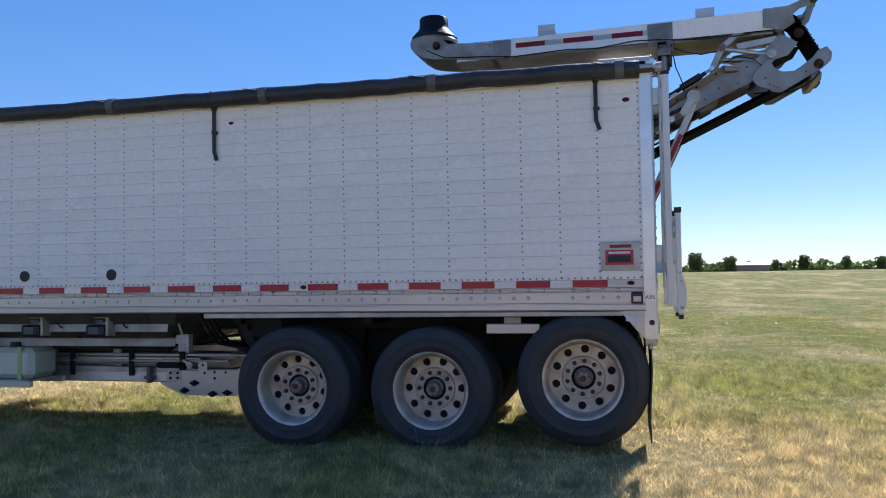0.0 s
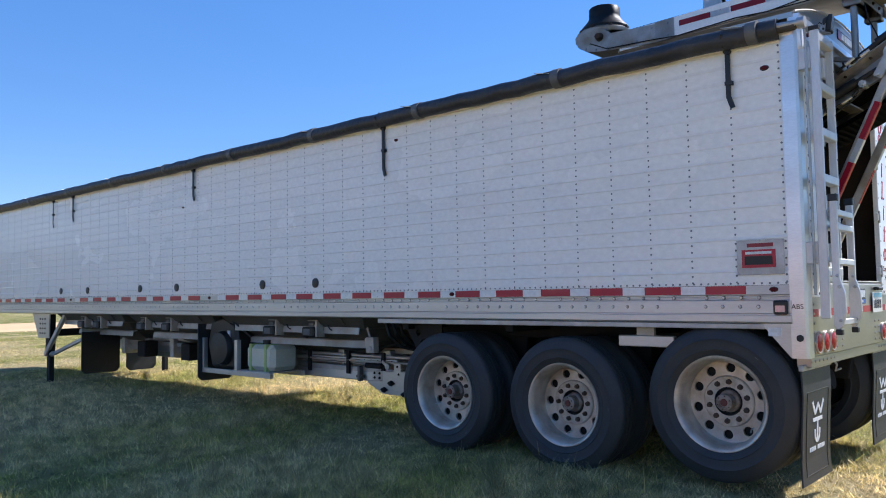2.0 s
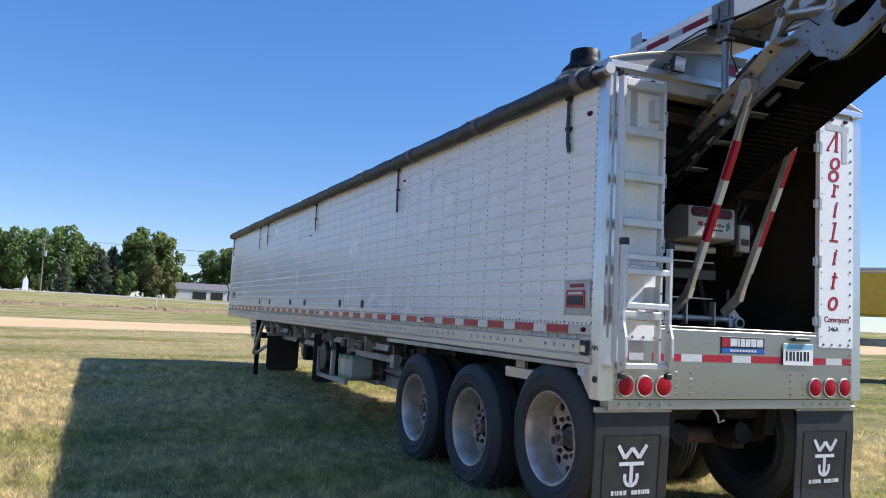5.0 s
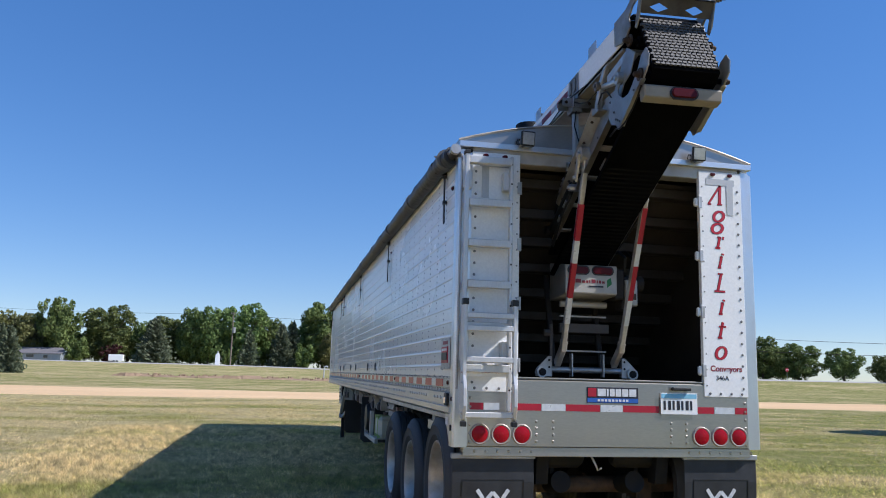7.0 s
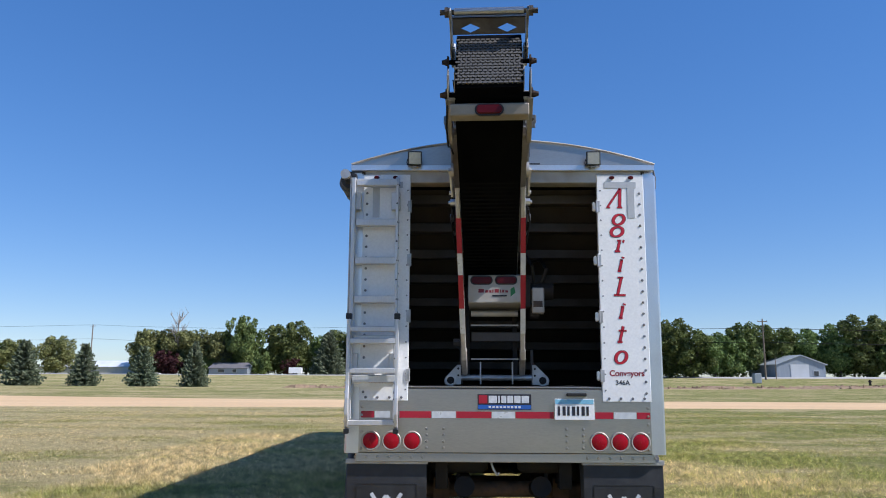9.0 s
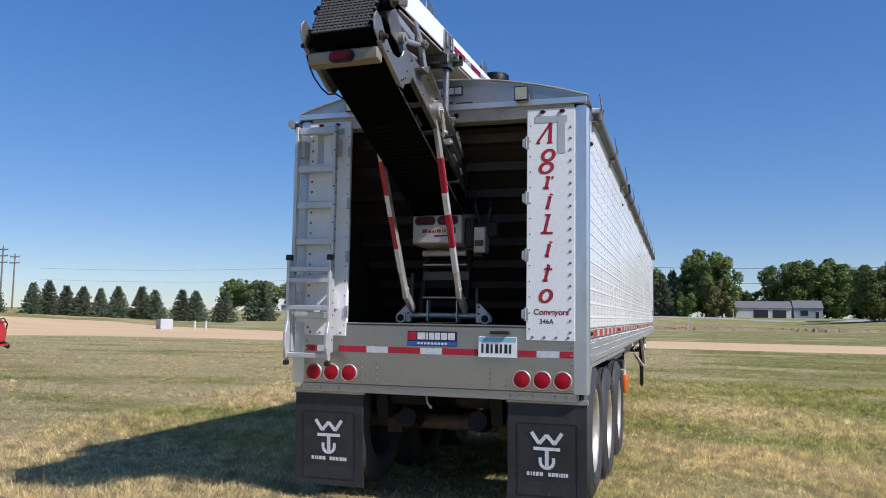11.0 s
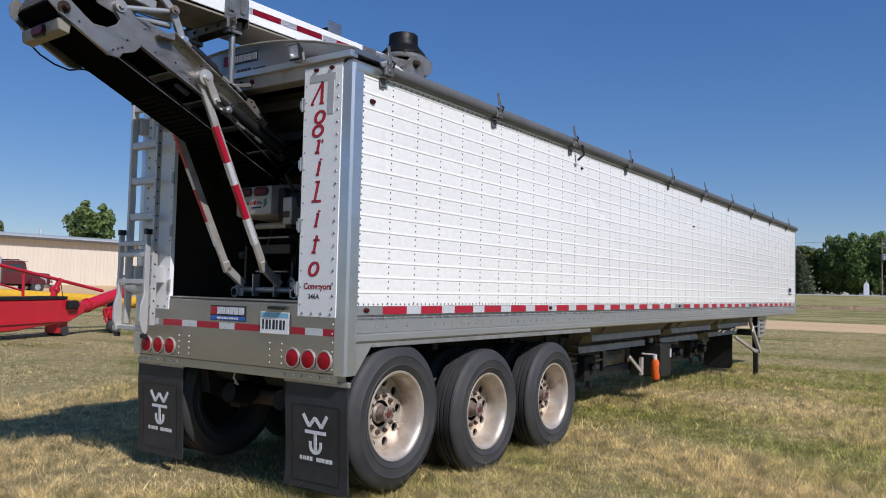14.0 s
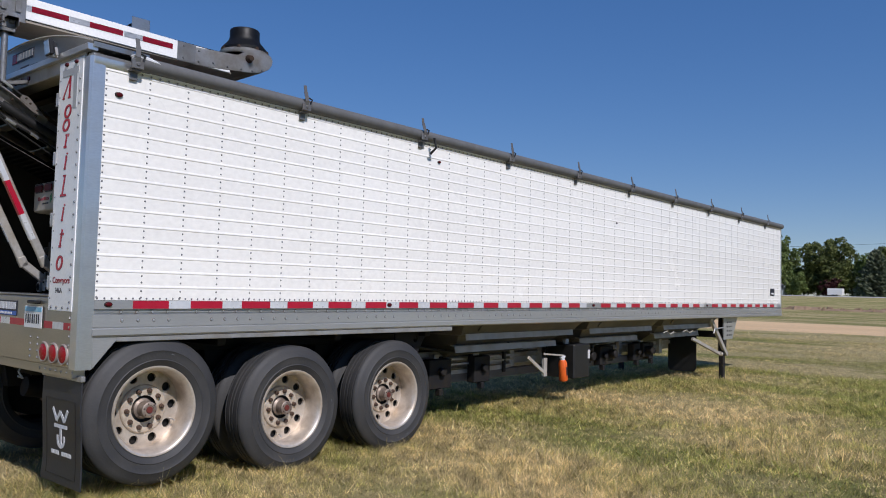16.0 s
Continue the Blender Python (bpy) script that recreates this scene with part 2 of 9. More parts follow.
            me.set_sharp_from_angle(angle=radians(38))
        me.materials.append(mat)
        return me


def S():
    return Shape()


def part(name, shape, mat, parent=None, label="", smooth=False, bevel=0.0, at=None, kind="", fix=True):
    ob = new(name, shape.mesh(name, mat, smooth, bevel, fix) if isinstance(shape, Shape) else shape)
    if parent:
        ob.parent = parent
        ob.matrix_parent_inverse = Matrix.Identity(4)
    if at is not None:
        ob.matrix_basis = at
    return tagged(ob, label, kind=kind)


def thing(name, label, category, at=None, group="", kind=""):
    ob = new(name)
    ob.empty_display_size = 0.2
    if at is not None:
        ob.matrix_basis = at
    return tagged(ob, label, category, group, kind)


def words(name, text, mat, parent, at, size, depth=0.002, slant=0.0, bold=0.0):
    """Writing in the built-in font, as a mesh; it stands in the local xy plane."""
    cu = bpy.data.curves.new(name, "FONT")
    cu.body, cu.size, cu.extrude, cu.shear, cu.offset = text, size, depth, slant, bold
    cu.align_x = "CENTER"
    tmp = bpy.data.objects.new(name, cu)
    me = bpy.data.meshes.new_from_object(tmp)
    bpy.data.objects.remove(tmp)
    me.materials.append(mat)
    ob = new(name, me)
    ob.parent = parent
    ob.matrix_basis = at
    return ob


def rivets(spots, normal, r=0.008, h=0.005):
    """Low round heads at the spots, all facing one way."""
    s = S()
    nrm = Vector(normal)
    a = nrm.orthogonal().normalized()
    b = nrm.cross(a)
    n = 6
    for p in spots:
        p = Vector(p)
        vs = [p + (a * math.cos(2 * math.pi * i / n) + b * math.sin(2 * math.pi * i / n)) * r for i in range(n)]
        vs += [p + nrm * h + (a * math.cos(2 * math.pi * i / n) + b * math.sin(2 * math.pi * i / n)) * r * 0.6 for i in range(n)]
        s.add(vs, [(i, (i + 1) % n, n + (i + 1) % n, n + i) for i in range(n)] + [tuple(range(n, 2 * n))])
    return s


def smoothstep(a, b, x):
    t = min(1.0, max(0.0, (x - a) / (b - a)))
    return t * t * (3 - 2 * t)


def ground_z(x, y):
    """Flat round the trailer, rising gently to the highway, the yard and the far fields."""
    r = max(math.hypot(x + 5, y), 1.0)
    z = 0.3 * smoothstep(50, 110, r) + (1.4 + 0.85 * max(0.0, -x / r) + 0.1 * y / r) * smoothstep(100, 265, r)
    z += 1.35 * smoothstep(45, 85, -y) * smoothstep(-100, -70, x)
    z += 1.05 * smoothstep(105, 150, r) * (1 - smoothstep(150, 265, r)) * smoothstep(22, 45, y) * smoothstep(90, 110, -x)
    return z + 1.25 * smoothstep(45, 115, y) * (1 - smoothstep(100, 265, r)) * smoothstep(-90, -50, x)

# ---- ground and roads ----
def dryness(n, l, geo, value):
    """Shifts a noise value: green beside the trailer and out on the sunny side, dry elsewhere."""
    sep = n.new("ShaderNodeSeparateXYZ")
    l.new(geo.outputs["Position"], sep.inputs[0])

    def step(k, a, c):
        r = n.new("ShaderNodeMapRange")
        r.interpolation_type = "SMOOTHSTEP"
        r.inputs["From Min"].default_value, r.inputs["From Max"].default_value = a, c
        l.new(sep.outputs[k], r.inputs["Value"])
        return r.outputs[0]

    def op(kind, a, c):
        x = n.new("ShaderNodeMath")
        x.operation = kind
        for i, v in enumerate((a, c)):
            if isinstance(v, float):
                x.inputs[i].default_value = v
            else:
                l.new(v, x.inputs[i])
        return x.outputs[0]

    beside = op("MULTIPLY", op("MULTIPLY", step(0, 0.4, -1.4), step(0, -18.0, -12.5)), op("MULTIPLY", step(1, -1.2, 0.6), step(1, 8.0, 5.0)))
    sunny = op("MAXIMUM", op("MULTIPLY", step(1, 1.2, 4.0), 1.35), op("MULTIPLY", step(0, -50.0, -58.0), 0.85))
    green = op("MAXIMUM", beside, sunny)
    return op("ADD", value, op("ADD", 0.043, op("MULTIPLY", green, -0.085)))


def field_material(name, dirt=False):
    """Mown grass: green, straw and bare soil in patches, at several scales, with shade between blades painted in."""
    m = bpy.data.materials.new(name)
    m.use_nodes = True
    n, l = m.node_tree.nodes, m.node_tree.links
    b = n["Principled BSDF"]
    geo = n.new("ShaderNodeNewGeometry")

    def tex(scale, detail=6, stretch=(1, 1, 1)):
        mp = n.new("ShaderNodeMapping")
        mp.inputs["Scale"].default_value = stretch
        t = n.new("ShaderNodeTexNoise")
        t.inputs["Scale"].default_value, t.inputs["Detail"].default_value, t.inputs["Roughness"].default_value = scale, detail, 0.65
        l.new(geo.outputs["Position"], mp.inputs["Vector"])
        l.new(mp.outputs[0], t.inputs["Vector"])
        return t.outputs[0]

    def ranged(s, a, c):
        r = n.new("ShaderNodeMapRange")
        r.inputs["From Min"].default_value, r.inputs["From Max"].default_value = a, c
        l.new(s, r.inputs["Value"])
        return r.outputs[0]

    def blend(f, a, c):
        x = n.new("ShaderNodeMix")
        x.data_type = "RGBA"
        l.new(f, x.inputs["Factor"])
        for key, v in (("A", a), ("B", c)):
            if isinstance(v, tuple):
                x.inputs[key].default_value = (*v, 1)
            else:
                l.new(v, x.inputs[key])
        return x.outputs["Result"]

    if dirt:
        c = blend(ranged(tex(0.25, 6, (1, 0.25, 1)), 0.35, 0.65), (0.6, 0.405, 0.225), (0.67, 0.475, 0.27))
        c = blend(ranged(tex(3), 0.45, 0.75), c, (0.48, 0.365, 0.23))
    else:
        c = blend(ranged(dryness(n, l, geo, tex(0.3, 7, (1, 0.35, 1))), 0.43, 0.54), (0.22, 0.225, 0.07), (0.46, 0.38, 0.19))
        c = blend(ranged(tex(1.1, 6), 0.5, 0.66), c, (0.48, 0.385, 0.21))
        c = blend(ranged(tex(2.4, 6), 0.58, 0.78), c, (0.18, 0.2, 0.06))
        # Dark specks at two scales paint the small shadows between blades.
        c = blend(ranged(tex(9, 6), 0.54, 0.68), c, (0.11, 0.1, 0.04))
        c = blend(ranged(tex(26, 4), 0.6, 0.74), c, (0.62, 0.49, 0.26))
        c = blend(ranged(tex(40, 3), 0.54, 0.72), c, (0.075, 0.062, 0.026))
    l.new(c, b.inputs["Base Color"])
    b.inputs["Roughness"].default_value = 0.95
    b.inputs["Specular IOR Level"].default_value = 0.05
    bp = n.new("ShaderNodeBump")
    bp.inputs["Strength"].default_value, bp.inputs["Distance"].default_value = 0.9, 0.012 if dirt else 0.06
    l.new(tex(45, 4), bp.inputs["Height"])
    l.new(bp.outputs[0], b.inputs["Normal"])
    return m


M_FIELD = field_material("mown_grass")
M_DIRT = field_material("packed_dirt", True)
M_ASPHALT = material("worn_asphalt", (0.36, 0.35, 0.34), 0.85, second=(0.44, 0.43, 0.41), scale=0.6, grain=30)

near = [i * 4.0 for i in range(-42, 43)]
far = [180, 195, 210, 225, 240, 255, 270, 300, 380, 500, 700, 1000, 1500, 2600]
axis = [-a for a in far[::-1]] + near + far
gv = [(x, y, ground_z(x, y)) for x in axis for y in axis]
na = len(axis)
gf = [(i * na + j, (i + 1) * na + j, (i + 1) * na + j + 1, i * na + j + 1) for i in range(na - 1) for j in range(na - 1)]
ground = part("ground", S().add(gv, gf), M_FIELD, smooth=True, fix=False)
tagged(ground, "dry mown grass field with straw patches", "ground", kind="structure")


def ribbon(name, one, two, mat, lift, label, category, across=8, along=6):
    """A sheet between two lines on the ground."""
    s = S()
    rows = []
    for k in range(len(one) - 1):
        for i in range(along):
            rows.append([tuple(Vector(l[k]).lerp(Vector(l[k + 1]), i / along)) for l in (one, two)])
    rows.append([one[-1], two[-1]])
    for a, b in rows:
        for j in range(across + 1):
            p = Vector(a).lerp(Vector(b), j / across)
            s.v.append((p.x, p.y, ground_z(p.x, p.y) + (lift if 0 < j < across else -0.01)))
    w = across + 1
    s.f = [(i * w + j, i * w + j + 1, (i + 1) * w + j + 1, (i + 1) * w + j) for i in range(len(rows) - 1) for j in range(across)]
    ob = part(name, s, mat, smooth=True)
    return tagged(ob, label, category, kind="structure")


ribbon("dirt_road", [(-36, 240), (-36, 60), (-36, 20), (-36, 0), (-34.5, -15), (-32.5, -32), (-22, -45), (0, -55), (40, -68), (120, -86)],
       [(-50, 240), (-50, 60), (-50, 20), (-50, 0), (-51, -15), (-56, -36), (-64, -56), (-50, -76), (0, -92), (110, -118)],
       M_DIRT, 0.05, "pale packed dirt road beside the field", "road")
bend = [(-140, 900), (-140, 200), (-140, 90), (-146, 54), (-165, 35), (-215, 10), (-246, -15), (-246, -60), (-246, -900)]
ribbon("highway", bend, [(x - 12, y - (4 if -30 < y < 60 else 0)) for x, y in bend],
       M_ASPHALT, 0.22, "grey paved highway on the far side", "road", 3, 14)

# ---- the grain trailer ----
LEN, HALF, AXLES = 15.25, 1.205, ((-3.125, 0.505), (-1.868, 0.502), (-0.598, 0.612))
trailer = thing("grain_trailer", "long white aluminium grain hopper trailer on three axles", "trailer")

# side walls of stacked panels, with their rivets
RIB, Z0, Z1 = 0.108, 1.42, 3.04
for sy in (-1, 1):
    wall = part("side_wall", S().box(-LEN, -0.09, sy * (HALF - 0.03), sy * (HALF - 0.006), Z0, Z1), M_SKIN, trailer, "white side wall")
    prof = [(sy * (HALF - 0.003), 0), (sy * HALF, 0), (sy * HALF, 0.086), (sy * (HALF + 0.0028), 0.0892), (sy * (HALF + 0.0036), 0.093), (sy * (HALF + 0.003), 0.098), (sy * (HALF + 0.0008), RIB - 0.0025), (sy * HALF, RIB), (sy * (HALF - 0.003), RIB)]
    pm = S().prism([(y, z) for y, z in prof], -LEN, -0.09, "x").mesh("panel", M_SKIN)
    for k in range(15):
        part("panel", pm, None, wall, at=pose(0, 0, Z0 + RIB * k))
    spots = []
    for k in range(48):
        x = -0.44 - 0.311 * k
        spots += [(x, sy * HALF, Z0 + RIB * j + o) for j in range(15) for o in (0.02, 0.066)]
    spots += [(-0.115, sy * HALF, Z0 + RIB * j + o) for j in range(15) for o in (0.02, 0.066)]
    part("rivets", rivets(spots, (0, sy, 0), 0.0078, 0.004), M_RIVET, wall, kind="stuff", fix=False)
    part("rivet_line", rivets([(-0.12 - 0.052 * k, sy * (HALF + 0.001), 1.432) for k in range(290)], (0, sy, 0), 0.008, 0.004), M_RIVET, wall, kind="stuff", fix=False)

    # lower rail: tape face, groove and rounded sill
    y = lambda o: sy * (HALF + o)
    rail = part("bottom_rail", S().prism([(y(-0.08), 1.418), (y(0.003), 1.418), (y(0.003), 1.3575), (y(-0.006), 1.354), (y(-0.022), 1.352), (y(-0.022), 1.343), (y(-0.01), 1.34), (y(-0.01), 1.334), (y(-0.024), 1.332), (y(-0.024), 1.322), (y(0.012), 1.317), (y(0.012), 1.234), (y(0.004), 1.229), (y(0.004), 1.222), (y(0.022), 1.218), (y(0.022), 1.178), (y(0.008), 1.166), (y(-0.08), 1.166)], -LEN - 0.03, -0.09, "x"),
                M_RAIL, trailer, "silver aluminium lower side rail", True)
    spots = [(-0.3 - 0.12 * k, y(-0.01), 1.337) for k in range(123) if k % 10 not in (4,)]
    spots += [(-0.3 - 0.12 * k, y(0.012), 1.277) for k in range(123) if k % 10 not in (4, 5)]
    part("rivets", rivets(spots, (0, sy, 0), 0.0115, 0.009), M_ALU, rail, kind="stuff", fix=False)
    # A dark ring behind each bolt head draws its outline.
    part("washers", rivets(spots, (0, sy, 0), 0.0145, 0.003), M_SHEET, rail, "dark washers outlining the bolts", kind="stuff", fix=False)
    red = S().box(-0.279, 0, y(0.003), y(0.0062), -0.028, 0.028).mesh("red_strip", M_RED)
    white = S().box(-0.18, 0, y(0.003), y(0.0055), -0.028, 0.028).mesh("white_strip", M_SILVERTAPE)
    x, k = -0.381, 0
    while x > -LEN + 0.3:
        gap = any(x > g > x - 0.3 for g in (-3.02, -7.05, -11.1))
        if gap:
            x -= 0.2
            continue
        part("red_strip", red, None, rail, at=pose(x, 0, 1.388))
        part("white_strip", white, None, rail, at=pose(x - 0.279, 0, 1.388))
        x -= 0.4595
    # top rail
    part("top_rail", S().prism([(y(-0.09), 3.04), (y(0.004), 3.04), (y(0.012), 3.06), (y(0.012), 3.1), (y(-0.02), 3.13), (y(-0.09), 3.13)], -LEN, -0.02, "x"), M_ALU, trailer, "aluminium top rail", True)
    # marker lamps along the side
    for mx, mz, r in ((-0.206, 2.865, 0.019), (-0.2, 1.39, 0.019), (-3.0, 1.39, 0.02), (-7.0, 1.39, 0.02), (-11.05, 1.39, 0.02), (-3.69, 2.885, 0.015), (-7.64, 2.57, 0.012)):
        base = S().lathe([(0.001, 0), (r * 1.25, 0), (r * 1.15, 0.008), (0.001, 0.008)], n=16)
        lamp = part("marker_lamp", base, M_PLASTIC, trailer, "small oval marker lamp", True, at=Matrix.Translation((mx, sy * (HALF + (0.002 if sy > 0 else -0.002)), mz)) @ Matrix.Diagonal((1.3, sy, 0.8, 1)))
        part("lens", S().lathe([(0.001, 0.006), (r, 0.006), (r * 0.85, 0.016), (0.001, 0.02)], n=16), M_MARK, lamp, smooth=True)
    # rear corner post and gusset
    part("corner_post", S().prism([(-0.1, y(-0.1)), (-0.1, y(0.008)), (-0.012, y(0.008)), (0.004, y(-0.008)), (0.004, y(-0.1))], 0.945, 3.1, "z"), M_ALU, trailer, "bright aluminium corner post", True)
    part("gusset", S().prism([(-0.29, 1.165), (-0.095, 1.165), (-0.095, 0.95), (-0.108, 0.95)], y(-0.004), y(0.003)), M_RAIL, trailer)
    part("skirt_strip", S().prism([(-3.97, 1.163), (-0.27, 1.163), (-0.27, 1.128), (-3.97, 1.118)], y(-0.03), y(0.006)), M_GALV, trailer, "thin aluminium fender strip", bevel=0.004)

# openings for sample probes, seen as dark round plugs on the shaded side
plug = S().lathe([(0.001, 0.001), (0.052, 0.001), (0.052, -0.008), (0.04, -0.012), (0.001, -0.012)], n=20).mesh("round_plug", M_PLASTIC, True)
for px in (-4.926, -5.88, -7.79, -8.78, -10.45, -11.43):
    part("round_plug", plug, None, trailer, "black round rubber plug", at=pose(px, -HALF - 0.002, 1.53))

# data plate on the shaded side
dp = part("control_plate", S().box(-0.43, -0.122, -HALF - 0.014, -HALF - 0.007, 1.488, 1.72), M_GALV, trailer, "riveted metal control panel with red display frame", bevel=0.002)
part("display_frame", S().box(-0.395, -0.175, -HALF - 0.02, -HALF - 0.013, 1.535, 1.655), M_RED, dp)
part("display", S().box(-0.375, -0.195, -HALF - 0.024, -HALF - 0.018, 1.555, 1.612), M_PLASTIC, dp)
part("caption_bar", S().box(-0.36, -0.19, -HALF - 0.0165, -HALF - 0.013, 1.672, 1.698), M_MAROON, dp)
part("caption_bar", S().box(-0.37, -0.2, -HALF - 0.022, -HALF - 0.0185, 1.625, 1.642), M_LOGO, dp)
part("rivets", rivets([(x, -HALF - 0.014, z) for x in (-0.42, -0.275, -0.132) for z in (1.497, 1.604, 1.711)], (0, -1, 0), 0.006, 0.004), M_GALV, dp, kind="stuff")
lampbox = part("side_lamp", S().box(-0.2, -0.11, -HALF - 0.034, -HALF - 0.011, 1.225, 1.318), M_PLASTIC, trailer, "square black indicator lamp", bevel=0.008)
part("lens", S().box(-0.185, -0.125, -HALF - 0.038, -HALF - 0.032, 1.243, 1.285), M_LENSWHITE, lampbox)
words("abs_mark", "ABS", M_INK, trailer, pose(-0.055, -HALF - 0.0095, 1.262, 90, 0, 0), 0.045, 0.0008)
part("marker_lamp", S().cyl((-0.045, -HALF - 0.006, 1.075), (-0.045, -HALF - 0.016, 1.075), 0.022), M_PLASTIC, trailer, smooth=True)
part("label_plate", S().box(-0.245, -0.16, -HALF - 0.006, -HALF - 0.003, 1.085, 1.14), M_LOGO, trailer, "small white sticker")
for sy in (-1, 1):
    fp = part("badge_plate", S().box(-LEN + 0.45, -LEN + 0.72, sy * (HALF + 0.005), sy * (HALF + 0.008), 1.6, 1.75), M_INK, trailer, "small dark badge")
    part("badge_bar", S().box(-LEN + 0.5, -LEN + 0.67, sy * (HALF + 0.007), sy * (HALF + 0.0105), 1.63, 1.66), M_LOGO, fp)

# front wall, floor, the sloping rear sheet with its stiffeners
part("front_wall", S().box(-LEN - 0.03, -LEN, -HALF, HALF, 1.166, 3.14), M_WHITE, trailer, "white front wall", bevel=0.006)
for sy in (-1, 1):
    part("front_post", S().box(-LEN - 0.034, -LEN + 0.012, sy * (HALF - 0.06), sy * (HALF + 0.009), 1.166, 3.1), M_ALU, trailer, "aluminium front corner post", bevel=0.006)
# Sheet, stiffeners, floor and walls carry the bay's shade in their dark colours.
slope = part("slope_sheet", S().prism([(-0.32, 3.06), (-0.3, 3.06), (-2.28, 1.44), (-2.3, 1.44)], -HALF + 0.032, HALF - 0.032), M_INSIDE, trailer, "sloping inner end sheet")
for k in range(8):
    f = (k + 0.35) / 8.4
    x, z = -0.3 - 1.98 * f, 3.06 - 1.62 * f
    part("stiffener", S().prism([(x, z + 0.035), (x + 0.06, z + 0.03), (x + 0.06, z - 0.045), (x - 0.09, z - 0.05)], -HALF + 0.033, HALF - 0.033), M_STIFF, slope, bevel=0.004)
part("bay_floor", S().box(-2.4, -0.02, -1.17, 1.17, 1.4, 1.425), M_DARK, trailer, "rear bay floor coloured dark for the bay shade")
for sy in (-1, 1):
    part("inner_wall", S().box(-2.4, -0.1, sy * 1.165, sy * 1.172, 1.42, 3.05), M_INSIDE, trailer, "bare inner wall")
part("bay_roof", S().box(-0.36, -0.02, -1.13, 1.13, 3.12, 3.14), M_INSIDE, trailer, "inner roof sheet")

# tail: bumper, header, door panels, roof cap
bumper = part("rear_bumper", S().prism([(-0.14, 0.95), (-0.02, 0.945), (0.004, 0.955), (0.004, 1.42), (-0.012, 1.436), (-0.14, 1.436)], -1.105, 1.105), M_STEEL, trailer, "brushed stainless rear bumper", True)
part("bumper_lip", S().prism([(-0.1, 0.95), (-0.01, 0.95), (-0.008, 0.882), (-0.1, 0.882)], -1.13, 1.13), M_STEEL, bumper, bevel=0.004)
part("lip_bolts", rivets([(-0.009, q * (0.62 + 0.085 * k), 0.918) for q in (-1, 1) for k in range(7)], (1, 0, 0), 0.012, 0.007), M_STEEL, bumper, kind="stuff")
part("sill_edge", S().box(-0.1, 0.003, -0.735, 0.745, 1.434, 1.446), M_STEEL, bumper, "worn top edge", bevel=0.003)
part("rivets", rivets([(0.004, y, 0.99 + 0.047 * k) for y in (-0.59, -0.462, 0.468, 0.592) for k in range(4)] + [(0.004, s * 1.085, 0.98 + 0.062 * k) for s in (-1, 1) for k in range(6)], (1, 0, 0), 0.012, 0.007), M_STEEL, bumper, kind="stuff")
for y0, y1, m in ((-1.09, -0.99, M_RED), (-0.985, -0.87, M_SILVERTAPE), (-0.797, -0.556, M_RED), (-0.55, -0.37, M_SILVERTAPE), (-0.366, -0.1, M_RED), (-0.095, 0.078, M_SILVERTAPE), (0.083, 0.372, M_RED), (0.686, 0.822, M_RED), (0.828, 0.995, M_SILVERTAPE), (1.0, 1.1, M_RED)):
    part("red_strip" if m is M_RED else "white_strip", S().box(0.003, 0.0068, y0, y1, 1.208, 1.257), m, bumper)
for ly in (-1.012, -0.856, -0.7, 0.712, 0.866, 1.02):
    ring = S().lathe([(0.06, 0.0), (0.074, 0.0), (0.074, -0.008), (0.068, -0.014), (0.06, -0.012)], n=28)
    tl = part("tail_lamp", ring, M_RING, bumper, "round red tail lamp with grey ring", True, at=pose(0.004, ly, 1.038, 0, 0, 90))
    part("lens", S().lathe([(0.001, -0.004), (0.06, -0.004), (0.058, -0.012), (0.03, -0.019), (0.001, -0.02)], n=28), M_LAMP, tl, smooth=True)
bd = part("badge", S().box(0.003, 0.009, -0.204, 0.204, 1.272, 1.388), M_INK, bumper, "blue and black maker badge", bevel=0.002)
part("badge_band", S().box(0.008, 0.0105, -0.2, 0.2, 1.276, 1.308), M_BLUE, bd)
part("badge_square", S().box(0.008, 0.0115, -0.195, -0.13, 1.318, 1.38), M_RED, bd)
for k, (p, q) in enumerate(((-0.12, -0.056), (-0.048, -0.034), (-0.024, 0.014), (0.022, 0.066), (0.074, 0.122), (0.13, 0.186))):
    part("badge_bar", S().box(0.008, 0.0115, p, q, 1.322, 1.376), M_LOGO, bd)
for k in range(9):
    part("badge_bar", S().box(0.0095, 0.0125, -0.12 + 0.028 * k, -0.102 + 0.028 * k, 1.284, 1.3), M_LOGO, bd)
lp = part("licence_plate", S().box(0.016, 0.019, 0.378, 0.678, 1.2, 1.357), M_WHITE, bumper, "white licence plate with pale blue band", bevel=0.001)
part("plate_band", S().box(0.0185, 0.0205, 0.384, 0.672, 1.318, 1.351), M_PALEBLUE, lp)
for k in range(7):
    part("plate_bar", S().box(0.0185, 0.0208, 0.402 + 0.036 * k, 0.419 + 0.036 * k + 0.006 * (k % 2), 1.232, 1.3), M_INK, lp)
part("plate_lamp", S().box(0.004, 0.045, 0.47, 0.62, 1.375, 1.4), M_PLASTIC, bumper, "small black plate lamp", bevel=0.006)

part("header_beam", S().box(-0.14, -0.006, -1.1, 1.1, 3.045, 3.165), M_DUST, trailer, "dusty header above the opening", bevel=0.006)
arch = [(-1.212 + 2.424 * i / 24, 3.2 + 0.2 * (1 - ((i - 12) / 12) ** 2)) for i in range(25)]
cap = part("roof_cap", S().prism([(-1.212, 3.165)] + arch + [(1.212, 3.165)], -0.42, -0.012, "x"), M_STEEL, trailer, "arched stainless rear roof cap", True)
